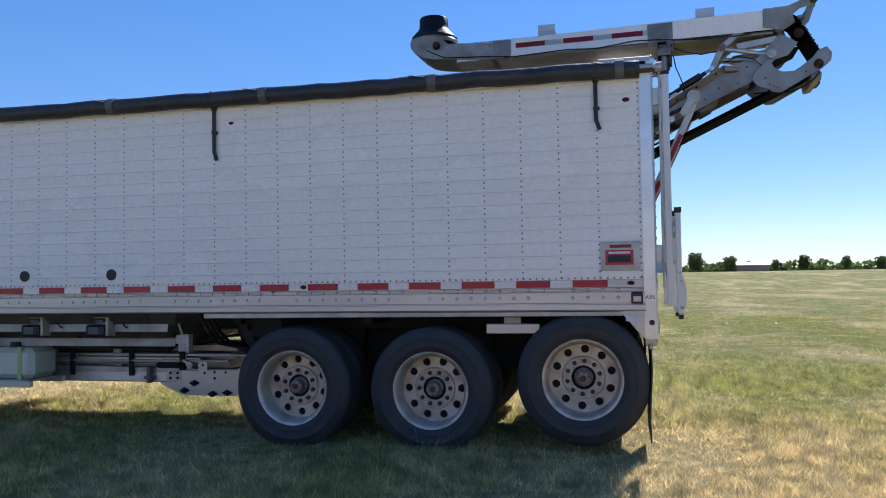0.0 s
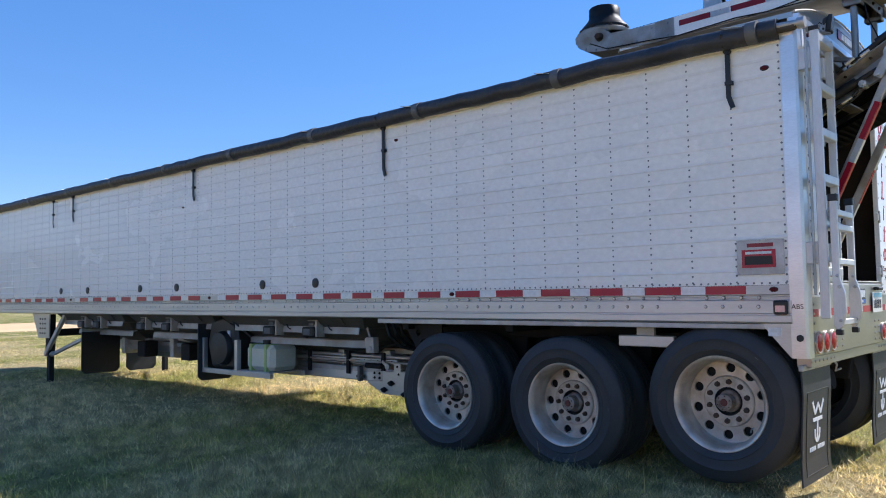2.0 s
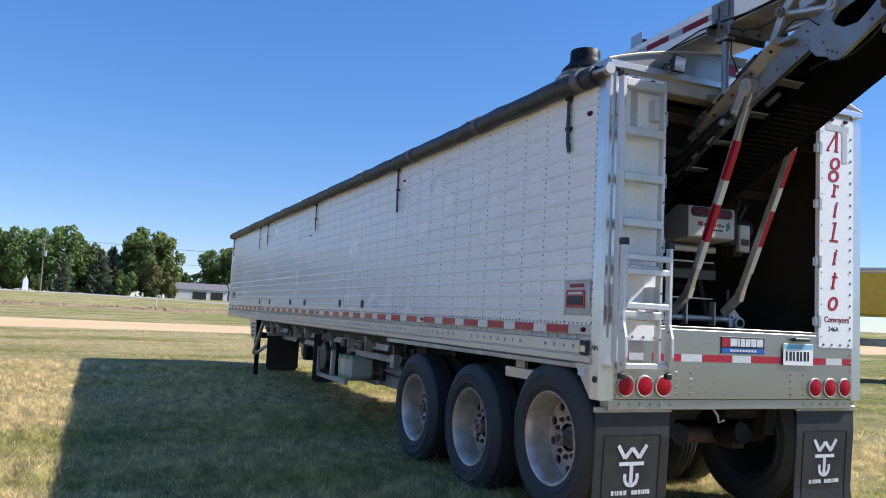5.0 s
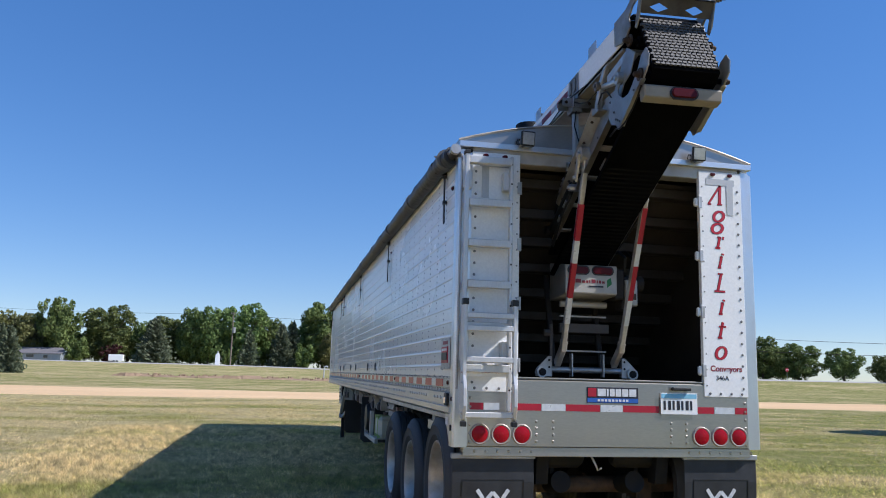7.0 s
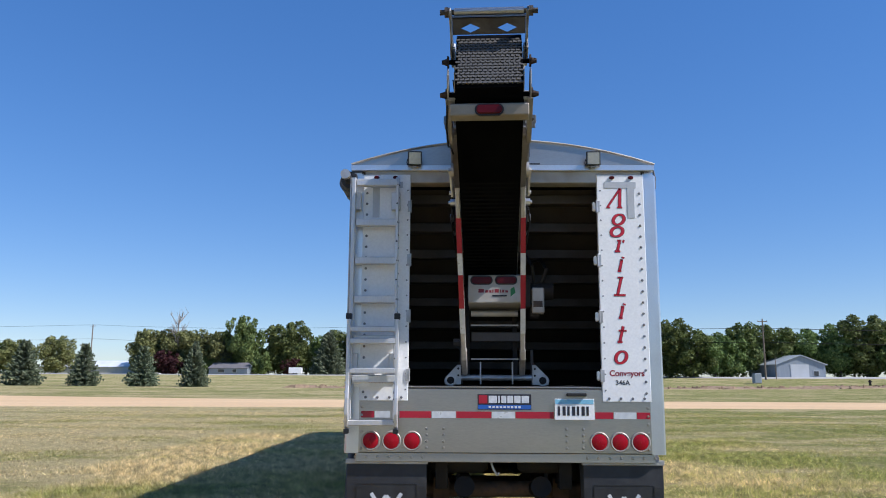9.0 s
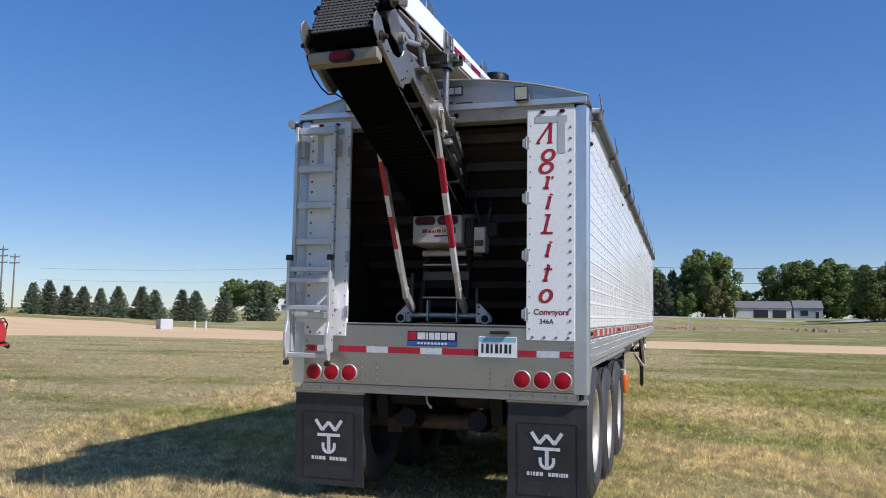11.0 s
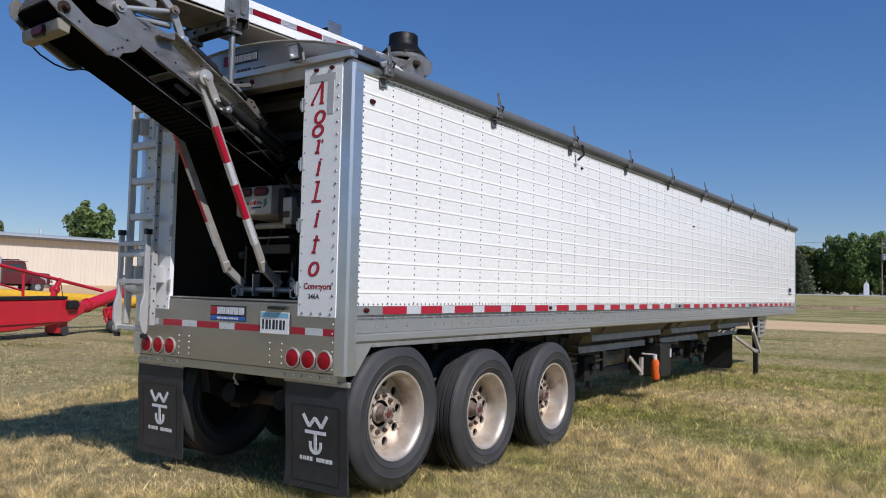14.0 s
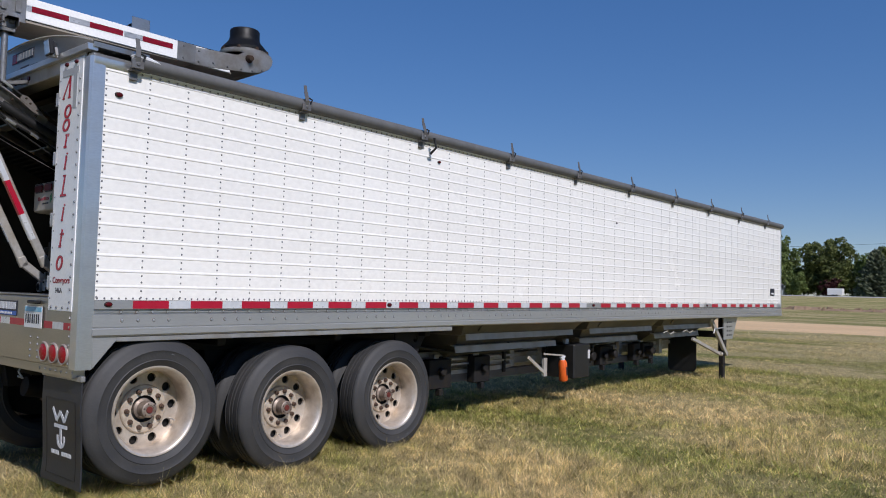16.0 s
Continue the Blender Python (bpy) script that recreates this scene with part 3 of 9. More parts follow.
part("cap_edge", S().sweep([(0.0, y, z) for y, z in arch], 0.007, 6), M_DUST, cap, smooth=True)
part("cap_sill", S().box(-0.05, 0.025, -1.21, 1.2, 3.14, 3.185), M_ALU, cap, "bright aluminium drip edge", bevel=0.003)
cb = part("cap_badge", S().box(-0.013, -0.008, -0.18, 0.22, 3.265, 3.345), M_INK, cap, "dark maker badge")
part("badge_square", S().box(-0.009, -0.005, -0.175, -0.1, 3.27, 3.34), M_RED, cb)
for p, q in ((-0.09, -0.032), (-0.024, -0.01), (0.0, 0.036), (0.044, 0.088), (0.096, 0.144), (0.152, 0.206)):
    part("badge_bar", S().box(-0.009, -0.005, p, q, 3.28, 3.332), M_GALV, cb)
for p, q in ((-0.02, 0.02), (0.028, 0.06), (0.068, 0.1), (0.108, 0.14), (0.165, 0.3)):
    part("badge_bar", S().box(-0.013, -0.0085, p, q, 3.2, 3.22 if p < 0.15 else 3.21), M_INK, cap)
for y in (-0.08, 0.05, 0.17):
    part("marker_lamp", S().cyl((-0.008, y, 3.1), (0.004, y, 3.1), 0.02), M_MARK, trailer, smooth=True)
for ly in (-0.7, 0.712):
    wl = part("work_lamp", S().box(-0.012, 0.016, -0.055, 0.055, 0.0, 0.112).prism([(-0.045, 0.025), (-0.045, 0.085), (-0.012, 0.105), (-0.012, 0.008)], -0.04, 0.04), M_PLASTIC, trailer, "square black work lamp with pale glass", bevel=0.005, at=pose(0.07, ly, 3.168, 0, 9, 6 if ly < 0 else -4))
    part("glass", S().box(0.014, 0.0185, -0.046, 0.046, 0.01, 0.102), M_LENSWHITE, wl)
    part("bracket", S().box(-0.085, 0.01, -0.02, 0.02, -0.012, -0.004).box(-0.04, -0.02, -0.052, -0.04, -0.006, 0.05).box(-0.04, -0.02, 0.04, 0.052, -0.006, 0.05), M_GALV, wl)
    part("bracket_bolts", rivets([(-0.03, -0.052, 0.045), (-0.03, -0.052, 0.012)], (0, -1, 0), 0.009, 0.008), M_PLASTIC, wl, kind="stuff")
    part("lamp_wire", S().sweep([(-0.045, -0.03, 0.05), (-0.06, -0.055, 0.055), (-0.075, -0.06, 0.03), (-0.08, -0.04, 0.0)], 0.004, 6), M_PLASTIC, wl, smooth=True)

for sy, y0, y1 in ((-1, -1.108, -0.735), (1, 0.745, 1.113)):
    dp = part("rear_panel", S().box(-0.03, 0.009, y0, y1, 1.335, 3.11), M_WHITE, trailer, "white riveted rear door panel", bevel=0.003)
    edge, inner = (y0 + 0.03, y1 - 0.02) if sy < 0 else (y1 - 0.035, y0 + 0.025)
    spots = [(0.009, edge, 1.4 + 0.0865 * k) for k in range(19)] + [(0.009, y0 + 0.05 + (y1 - y0 - 0.1) * k / 3, 1.36) for k in range(4)]
    part("bolts", rivets(spots, (1, 0, 0), 0.011, 0.006), M_RIVET, dp, kind="stuff")
    part("rivets", rivets([(0.009, inner, 1.42 + 0.12 * k) for k in range(14)], (1, 0, 0), 0.007, 0.003), M_RIVET, dp, kind="stuff")
    part("corner_strip", S().box(0.008, 0.0125, *((y0 + 0.075, y0 + 0.13) if sy < 0 else (y1 - 0.13, y1 - 0.075)), 2.76, 3.04), M_STRIP, dp, "pale grey reinforcing strip")
    part("corner_strip", S().box(0.008, 0.012, y0 + 0.06, y1 - 0.06, 3.0, 3.05), M_STRIP, dp)
    for k in range(4):
        z = (2.85, 2.42, 1.98, 1.53)[k]
        yy = y1 - 0.005 if sy < 0 else y0 + 0.005
        part("hinge", S().box(0.006, 0.018, yy - 0.014, yy + 0.014, z - 0.045, z + 0.045).cyl((0.014, yy + sy * -0.012, z - 0.05), (0.014, yy + sy * -0.012, z + 0.05), 0.008, n=8), M_GALV, dp, "small bolted hinge", bevel=0.002)
        if sy > 0:
            part("hinge_lug", S().box(-0.02, 0.012, yy - 0.042, yy, z - 0.03, z + 0.03).cyl((-0.004, yy - 0.03, z - 0.036), (-0.004, yy - 0.03, z + 0.036), 0.009, n=8), M_WHITE, dp, "pale hinge lug", bevel=0.003)
    for dy in (0.12, 0.27):
        ob = part("marker_lamp", S().lathe([(0.001, 0), (0.019, 0), (0.016, -0.012), (0.001, -0.014)], n=16), M_MARK, dp, "red marker lamp", True)
        ob.matrix_basis = pose(0.009, y0 + dy if sy > 0 else y1 - dy, 3.085, 0, 0, 90) @ Matrix.Diagonal((1.2, 1, 0.75, 1))
    if sy > 0:
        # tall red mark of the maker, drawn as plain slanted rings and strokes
        for z0, z1, y0_, y1_, form in ((2.84, 3.0, 0.832, 0.966, "peak"), (2.7, 2.79, 0.858, 0.962, "ring"), (2.605, 2.69, 0.838, 0.95, "ring"), (2.49, 2.58, 0.86, 0.95, "flag"), (2.335, 2.425, 0.885, 0.945, "dotted"), (2.145, 2.29, 0.84, 0.965, "foot"), (1.97, 2.06, 0.88, 0.945, "dotted"), (1.785, 1.91, 0.865, 0.945, "cross"), (1.62, 1.72, 0.845, 0.945, "ring")):
            c, w, h, zc = (y0_ + y1_) / 2, (y1_ - y0_) / 2, (z1 - z0) / 2, (z0 + z1) / 2
            for o, m, g in ((0.0105, M_INK, 0.003), (0.012, M_LETTER, 0.0)):
                tag = "mark_edge" if g else "red_mark"

                def at_letter(u, v):
                    return (c + u * w + v * h * 0.24, zc + v * h)

                def slab(p, q, t):
                    part(tag, S().beam(((0.0085 + o) / 2, *at_letter(*p)), ((0.0085 + o) / 2, *at_letter(*q)), t + 2 * g, o - 0.0085, (1, 0, 0)), m, dp)

                if form == "ring":
                    n, sh = 20, S()
                    for x in (0.0085, o):
                        for k in range(n):
                            e = 2 * math.pi * k / n
                            y_, z_ = at_letter(0.8 * math.cos(e), 0.9 * math.sin(e))
                            t = 0.0055 + 0.006 * abs(math.cos(e)) + g
                            sh.v += [(x, y_ + t * math.cos(e), z_ + t * math.sin(e)), (x, y_ - t * math.cos(e), z_ - t * math.sin(e))]
                    for k in range(n):
                        a, b = 2 * k, 2 * ((k + 1) % n)
                        A, B = a + 2 * n, b + 2 * n
                        sh.f += [(A, B, B + 1, A + 1), (a, a + 1, b + 1, b), (a, b, B, A), (a + 1, A + 1, B + 1, b + 1)]
                    part(tag, sh, m, dp)
                elif form == "peak":
                    slab((-0.85, -0.95), (0.15, 0.95), 0.012)
                    slab((0.15, 0.95), (0.6, -0.95), 0.021)
                    slab((-0.95, -0.97), (-0.5, -0.97), 0.008)
                    slab((0.3, -0.97), (0.9, -0.97), 0.008)
                else:
                    slab((-0.05, -0.95), (-0.05, 0.95), 0.018)
                    if form in ("dotted", "flag"):
                        slab((0.12, 1.25) if form == "dotted" else (0.45, 0.85), (0.16, 1.5) if form == "dotted" else (0.8, 0.75), 0.018)
                    slab((-0.5, -0.97), (0.45 if form != "foot" else 0.95, -0.97), 0.012)
                    slab(*(((-0.5, 0.93), (0.2, 0.93)) if form != "cross" else ((-0.7, 0.4), (0.8, 0.4))), 0.009)
        words("caption", "Conveyors", M_MAROON, dp, pose(0.0095, 0.935, 1.53, 90, 0, 90), 0.06, 0.001, 0.0, 0.0016)
        words("caption", "346A", M_INK, dp, pose(0.0095, 0.9, 1.462, 90, 0, 90), 0.05, 0.001, 0.0, 0.0006)

# mud flaps: rear pair printed, front pair plain
def mud_flap(y0, y1):
    s = S()
    c = (y0 + y1) / 2
    rows = [(0.872, 0.0), (0.7, 0.004), (0.45, -0.012), (0.28, -0.02), (0.125, -0.014)]
    for z, b in rows:
        s.v += [(-0.062 + b, y0 - 0.012 * (z < 0.2), z), (-0.062 + b, y1 + 0.012 * (z < 0.2), z), (-0.05 + b, y1 + 0.012 * (z < 0.2), z), (-0.05 + b, y0 - 0.012 * (z < 0.2), z)]
    for k in range(len(rows) - 1):
        s.f += [(4 * k + j, 4 * k + (j + 1) % 4, 4 * k + 4 + (j + 1) % 4, 4 * k + 4 + j) for j in range(4)]
    s.f += [(0, 1, 2, 3), (16, 17, 18, 19)]
    flap = part("mud_flap", s, M_FLAP, trailer, "black rubber mud flap with white print", bevel=0.003)

    def bend(z):
        for (za, ba), (zb, bb) in zip(rows, rows[1:]):
            if zb <= z <= za:
                return -0.05 + ba + (bb - ba) * (za - z) / (za - zb)
        return -0.05

    def strip(pts, w, m, name, out=0.003):
        sh = S()
        for p, q in zip(pts, pts[1:]):
            sh.beam((bend(p[1]) + out / 2, c + p[0], p[1]), (bend(q[1]) + out / 2, c + q[0], q[1]), w, out, (1, 0, 0))
        part(name, sh, m, flap)

    part("clamp_bar", S().box(-0.07, -0.04, y0 - 0.01, y1 + 0.01, 0.862, 0.9), M_GALV, flap, "steel clamp bar", bevel=0.004)
    h = (y1 - y0) / 2 - 0.075
    strip([(-h, 0.716), (h, 0.716), (h, 0.7), (h, 0.45), (h, 0.28), (h, 0.18), (-h, 0.18), (-h, 0.28), (-h, 0.45), (-h, 0.7), (-h, 0.716)], 0.006, M_PLASTIC, "border_groove", 0.003)
    strip([(-0.115, 0.648), (-0.058, 0.565), (0.0, 0.63), (0.058, 0.565), (0.115, 0.648)], 0.027, M_LOGO, "zigzag_print")
    strip([(-0.1, 0.527), (0.1, 0.527)], 0.024, M_LOGO, "bar_print")
    strip([(0.0, 0.516), (0.0, 0.4)], 0.028, M_LOGO, "stem_print")
    strip([(-0.05, 0.462), (-0.05, 0.42), (-0.03, 0.392), (0.0, 0.384), (0.03, 0.392), (0.05, 0.42), (0.05, 0.462)], 0.024, M_LOGO, "hook_print")
    for a, b in ((-0.152, -0.132), (-0.122, -0.114), (-0.106, -0.092), (-0.084, -0.062), (-0.054, -0.03), (0.01, 0.03), (0.036, 0.058), (0.064, 0.084), (0.09, 0.096), (0.102, 0.118), (0.124, 0.136), (0.14, 0.158)):
        strip([((a + b) / 2, 0.353), ((a + b) / 2, 0.325)], b - a, M_LOGO, "caption_bar", 0.0025)


mud_flap(-1.195, -0.59)
mud_flap(0.595, 1.195)
for sy in (-1, 1):
    fx, fi, fo, fz = (-10.85, 0.5, 1.12, 0.22) if sy < 0 else (-11.9, 0.12, 0.68, 0.12)
    # Blacker than the rear flaps: the hopper's shade is in this colour.
    part("front_flap", S().prism([(sy * fi, 0.9), (sy * fo, 0.9), (sy * fo, fz + 0.06), (sy * (fo - 0.06), fz), (sy * (fi + 0.06), fz), (sy * fi, fz + 0.06)], fx - 0.008, fx + 0.008, "x"), M_PLASTIC, trailer, "plain black mud flap, blacker for the hopper shade", bevel=0.003)
    part("flap_hanger", S().box(fx - 0.03, fx + 0.02, sy * (fi - 0.05), sy * (fo + 0.01), 0.88, 0.93).box(fx - 0.04, fx + 0.03, sy * (fi + 0.2), sy * (fi + 0.3), 0.925, 1.19), M_GALV, trailer, bevel=0.003)

# ---- wheels ----
def holed_disc(s, r0, r1, rh, hole, y, n=10, m=16):
    """A ring with n round hand holes."""
    for k in range(n):
        a0, a1 = 2 * math.pi * k / n, 2 * math.pi * (k + 1) / n
        ac = (a0 + a1) / 2
        q = m // 4
        outer = [(r0 + (r1 - r0) * i / q, a0) for i in range(q)] + [(r1, a0 + (a1 - a0) * i / q) for i in range(q)] + [(r1 - (r1 - r0) * i / q, a1) for i in range(q)] + [(r0, a1 - (a1 - a0) * i / q) for i in range(q)]
        vs = [(r * math.cos(a), y, r * math.sin(a)) for r, a in outer]
        cx, cz = rh * math.cos(ac), rh * math.sin(ac)
        ring = []
        for x, _, z in vs:
            d = math.atan2(z - cz, x - cx)
            ring.append((cx + hole * math.cos(d), z * 0 + y, cz + hole * math.sin(d)))
        back = [(x, y - 0.02, z) for x, _, z in ring]
        s.add(vs + ring + back, [(i, (i + 1) % m, m + (i + 1) % m, m + i) for i in range(m)] + [(m + i, m + (i + 1) % m, 2 * m + (i + 1) % m, 2 * m + i) for i in range(m)])
    return s


def tyre_profile(w, R=0.535, bead=0.318):
    h = w / 2
    half = [(bead, h - 0.035), (bead + 0.02, h - 0.012), (bead + 0.05, h - 0.002), (bead + 0.056, h + 0.003), (bead + 0.062, h - 0.001), (bead + 0.09, h + 0.002), (R - 0.1, h + 0.004), (R - 0.092, h + 0.008), (R - 0.084, h + 0.002), (R - 0.045, h - 0.012), (R - 0.012, h - 0.03), (R, h - 0.05), (R, 0.082), (R - 0.012, 0.08), (R - 0.012, 0.07), (R, 0.068), (R + 0.001, 0.026), (R - 0.012, 0.024), (R - 0.012, 0.014), (R + 0.001, 0.012)]
    return half + [(r, -y) for r, y in half[::-1]]


M_NUT = material("rusty_nut", (0.08, 0.055, 0.042), 0.7, 0.3, second=(0.16, 0.09, 0.055), scale=40, amount=0.7)
M_HUB = material("dusty_hub", (0.33, 0.27, 0.22), 0.5, 0.4, second=(0.13, 0.095, 0.075), scale=20, amount=0.8)
M_CAP = material("red_cap", (0.13, 0.025, 0.02), 0.45)


def build_wheel():
    """A dual wheel; its outer face looks along +y, with the flange at y = 0."""
    rim = S().lathe([(0.327, 0.0), (0.332, -0.012), (0.318, -0.02), (0.3, -0.05), (0.292, -0.15), (0.291, -0.215), (0.286, -0.215), (0.286, -0.05), (0.305, -0.01), (0.318, 0.0)], n=44)
    wheel = part("wheel", rim, M_RIM, trailer, "stained aluminium dual wheel with ten hand holes", True)
    plate = holed_disc(S(), 0.165, 0.289, 0.235, 0.034, -0.188)
    plate.weld = 0.0005
    part("disc", plate, M_RIM, wheel, smooth=True)
    part("hub_ring", S().lathe([(0.098, -0.168), (0.17, -0.168), (0.178, -0.175), (0.18, -0.192), (0.098, -0.192)], n=40), M_HUBFACE, wheel, smooth=True)
    nut = S().cyl((0, -0.17, 0), (0, -0.148, 0), 0.02, 0.017, 8).cyl((0, -0.15, 0), (0, -0.138, 0), 0.011, 0.01, 8).mesh("lug_nut", M_NUT)
    for k in range(10):
        a = 2 * math.pi * (k + 0.5) / 10
        part("lug_nut", nut, None, wheel, at=pose(0.137 * math.cos(a), 0, 0.137 * math.sin(a)))
    part("drum", S().lathe([(0.001, -0.225), (0.27, -0.225), (0.27, -0.37), (0.001, -0.37)], n=28), M_DARK, wheel, smooth=True)
    part("hub_recess", S().lathe([(0.001, -0.2), (0.104, -0.2), (0.104, -0.17), (0.098, -0.167), (0.096, -0.194), (0.001, -0.195)], n=24), M_DARK, wheel, smooth=True)
    hub = part("hub", S().lathe([(0.08, -0.2), (0.075, -0.178), (0.058, -0.165), (0.054, -0.105), (0.058, -0.1), (0.058, -0.088), (0.05, -0.082), (0.034, -0.082), (0.032, -0.087), (0.001, -0.087), (0.001, -0.2)], n=28), M_HUB, wheel, "dusty hub with red cap", True)
    part("hub_cap", S().lathe([(0.001, -0.086), (0.026, -0.086), (0.023, -0.08), (0.001, -0.079)], n=20), M_CAP, hub, smooth=True)
    part("hub_bolts", rivets([(0.046 * math.cos(k * 1.047), -0.083, 0.046 * math.sin(k * 1.047)) for k in range(6)], (0, 1, 0), 0.006, 0.006), M_NUT, hub, kind="stuff")
    part("valve_stem", S().sweep([(0.232, -0.19, 0.03), (0.236, -0.15, 0.035), (0.25, -0.12, 0.04)], 0.005, 6), M_ALU, wheel)
    part("tyre", S().lathe(tyre_profile(0.275), (0, -0.125, 0), 64), M_TYRE, wheel, "worn black truck tyre", True)
    part("inner_tyre", S().lathe(tyre_profile(0.275), (0, -0.46, 0), 48), M_TYRE, wheel, "worn black truck tyre", True)
    part("wheel_weight", S().box(-0.012, 0.012, 0.0135, 0.0165, -0.425, -0.42), M_BAND, wheel)
    return wheel


wheel = build_wheel()
wheel.matrix_basis = pose(AXLES[0][0], 1.2, AXLES[0][1], 0, 25, 0)
for k, (ax, az) in enumerate(AXLES):
    if k:
        copy_thing(wheel, pose(ax, 1.2, az, 0, 25 + 70 * k, 0))
    copy_thing(wheel, pose(ax, -1.2, az, 0, 40 + 50 * k, 180))
    part("axle", S().cyl((ax, -0.85, az), (ax, 0.85, az), 0.065, n=16).box(ax - 0.09, ax + 0.09, -0.55, -0.42, az - 0.1, az + 0.1).box(ax - 0.09, ax + 0.09, 0.42, 0.55, az - 0.1, az + 0.1), M_RUST, trailer, "rusty axle beam", True)
    for sy in (-1, 1):
        part("air_spring", S().lathe([(0.001, 0), (0.1, 0), (0.125, 0.06), (0.11, 0.11), (0.125, 0.16), (0.1, 0.22), (0.001, 0.22)], n=20), M_PLASTIC, trailer, "black rubber air spring", True, at=pose(ax - 0.32, sy * 0.48, az + 0.08, 90, 0, 0))
        part("brake_chamber", S().cyl((ax + 0.1, sy * 0.3, az + 0.02), (ax + 0.32, sy * 0.3, az + 0.06), 0.08, n=16), M_DARK, trailer, smooth=True)
        part("suspension_arm", S().beam((ax - 0.45, sy * 0.48, az + 0.06), (ax + 0.3, sy * 0.48, az + 0.14), 0.09, 0.12), M_DARK, trailer, bevel=0.008)
        part("spring_hanger", S().prism([(ax + 0.22, 1.0), (ax + 0.46, 1.0), (ax + 0.4, az + 0.05), (ax + 0.28, az + 0.05)], sy * 0.43, sy * 0.53), M_DARK, trailer, bevel=0.006)
for sy in (-1, 1):
    # Added plates, not known parts: they block daylight between the wheels.
    part("subframe_plate", S().prism([(-4.1, 1.0), (-0.3, 1.0), (-0.35, 0.72), (-1.0, 0.6), (-3.4, 0.6), (-4.0, 0.72)], sy * 0.33, sy * 0.36), M_DARK, trailer, "added dark plate that shades the axle space")
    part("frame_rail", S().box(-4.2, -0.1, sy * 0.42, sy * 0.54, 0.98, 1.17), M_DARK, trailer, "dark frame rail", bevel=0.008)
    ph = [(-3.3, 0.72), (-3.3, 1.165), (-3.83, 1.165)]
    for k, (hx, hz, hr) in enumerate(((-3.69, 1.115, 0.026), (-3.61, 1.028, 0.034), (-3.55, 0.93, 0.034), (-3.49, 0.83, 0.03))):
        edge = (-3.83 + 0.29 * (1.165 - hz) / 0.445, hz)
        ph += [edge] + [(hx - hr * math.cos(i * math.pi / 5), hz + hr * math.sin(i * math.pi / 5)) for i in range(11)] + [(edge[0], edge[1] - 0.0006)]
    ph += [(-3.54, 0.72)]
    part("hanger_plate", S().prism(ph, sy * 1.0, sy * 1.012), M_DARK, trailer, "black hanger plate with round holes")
# Deck sheet is near black: the shade above the wheels is in its colour.
part("deck_underside", S().box(-4.2, -0.15, -1.18, 1.18, 1.17, 1.185), M_DARK, trailer, "deck underside coloured dark for its shade")
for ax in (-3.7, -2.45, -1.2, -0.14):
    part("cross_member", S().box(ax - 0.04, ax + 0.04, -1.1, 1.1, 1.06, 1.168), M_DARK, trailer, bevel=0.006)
for by in (-1.13,):
    hb = part("step_bracket", S().box(-1.39, -0.94, by, by + 0.05, 0.978, 1.062), M_RAIL, trailer, "aluminium step bracket", bevel=0.006)
    part("bracket_post", S().box(-1.24, -1.1, by + 0.01, by + 0.04, 1.055, 1.165), M_DUST, hb)
for dy in (-0.35, 0.35):
    part("air_tank", S().lathe([(0.001, -0.24), (0.06, -0.23), (0.09, -0.19), (0.09, 0.19), (0.06, 0.23), (0.001, 0.24)], n=20), M_DARK, trailer, "dark air tank", True, at=pose(-0.32, dy, 0.86))
part("air_hose", S().sweep([(-0.18, -0.1, 0.88), (-0.14, -0.08, 0.82), (-0.16, -0.05, 0.77), (-0.12, -0.04, 0.79)], 0.008), M_LOGO, trailer, smooth=True)

# ---- hoppers, unloading beam and gear under the body ----
for x0, x1 in ((-6.95, -4.3), (-9.4, -7.1), (-11.9, -9.55)):
    hop = S()
    rows = [((x0, x1), 1.12, 1.195), ((x0 + 0.1, x1 - 0.1), 0.99, 1.05), ((x0 + 0.16, x1 - 0.16), 0.9, 1.03), ((x0 + 0.3, x1 - 0.3), 0.76, 0.9), ((x0 + 0.33, x1 - 0.33), 0.68, 0.885), ((x0 + 0.6, x1 - 0.6), 0.34, 0.72)]
    for (a, b), hy, z in rows:
        hop.v += [(a, -hy, z), (b, -hy, z), (b, hy, z), (a, hy, z)]
    for k in range(5):
        hop.f += [(4 * k + j, 4 * k + (j + 1) % 4, 4 * k + 4 + (j + 1) % 4, 4 * k + 4 + j) for j in range(4)]
    hop.f += [(0, 1, 2, 3), (20, 21, 22, 23)]
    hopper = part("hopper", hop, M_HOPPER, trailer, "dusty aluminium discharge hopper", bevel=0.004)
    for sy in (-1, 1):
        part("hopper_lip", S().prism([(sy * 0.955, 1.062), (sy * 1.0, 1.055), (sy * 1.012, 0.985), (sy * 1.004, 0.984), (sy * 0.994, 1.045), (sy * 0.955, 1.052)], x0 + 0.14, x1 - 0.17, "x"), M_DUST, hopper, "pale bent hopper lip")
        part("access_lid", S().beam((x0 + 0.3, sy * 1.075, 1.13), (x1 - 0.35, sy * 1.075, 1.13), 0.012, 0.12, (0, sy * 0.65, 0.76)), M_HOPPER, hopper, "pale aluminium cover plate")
        part("hopper_lip", S().prism([(sy * 0.75, 0.915), (sy * 0.82, 0.905), (sy * 0.835, 0.83), (sy * 0.827, 0.829), (sy * 0.814, 0.895), (sy * 0.75, 0.905)], x0 + 0.28, x1 - 0.2, "x"), M_DUST, hopper, "pale bent hopper lip")
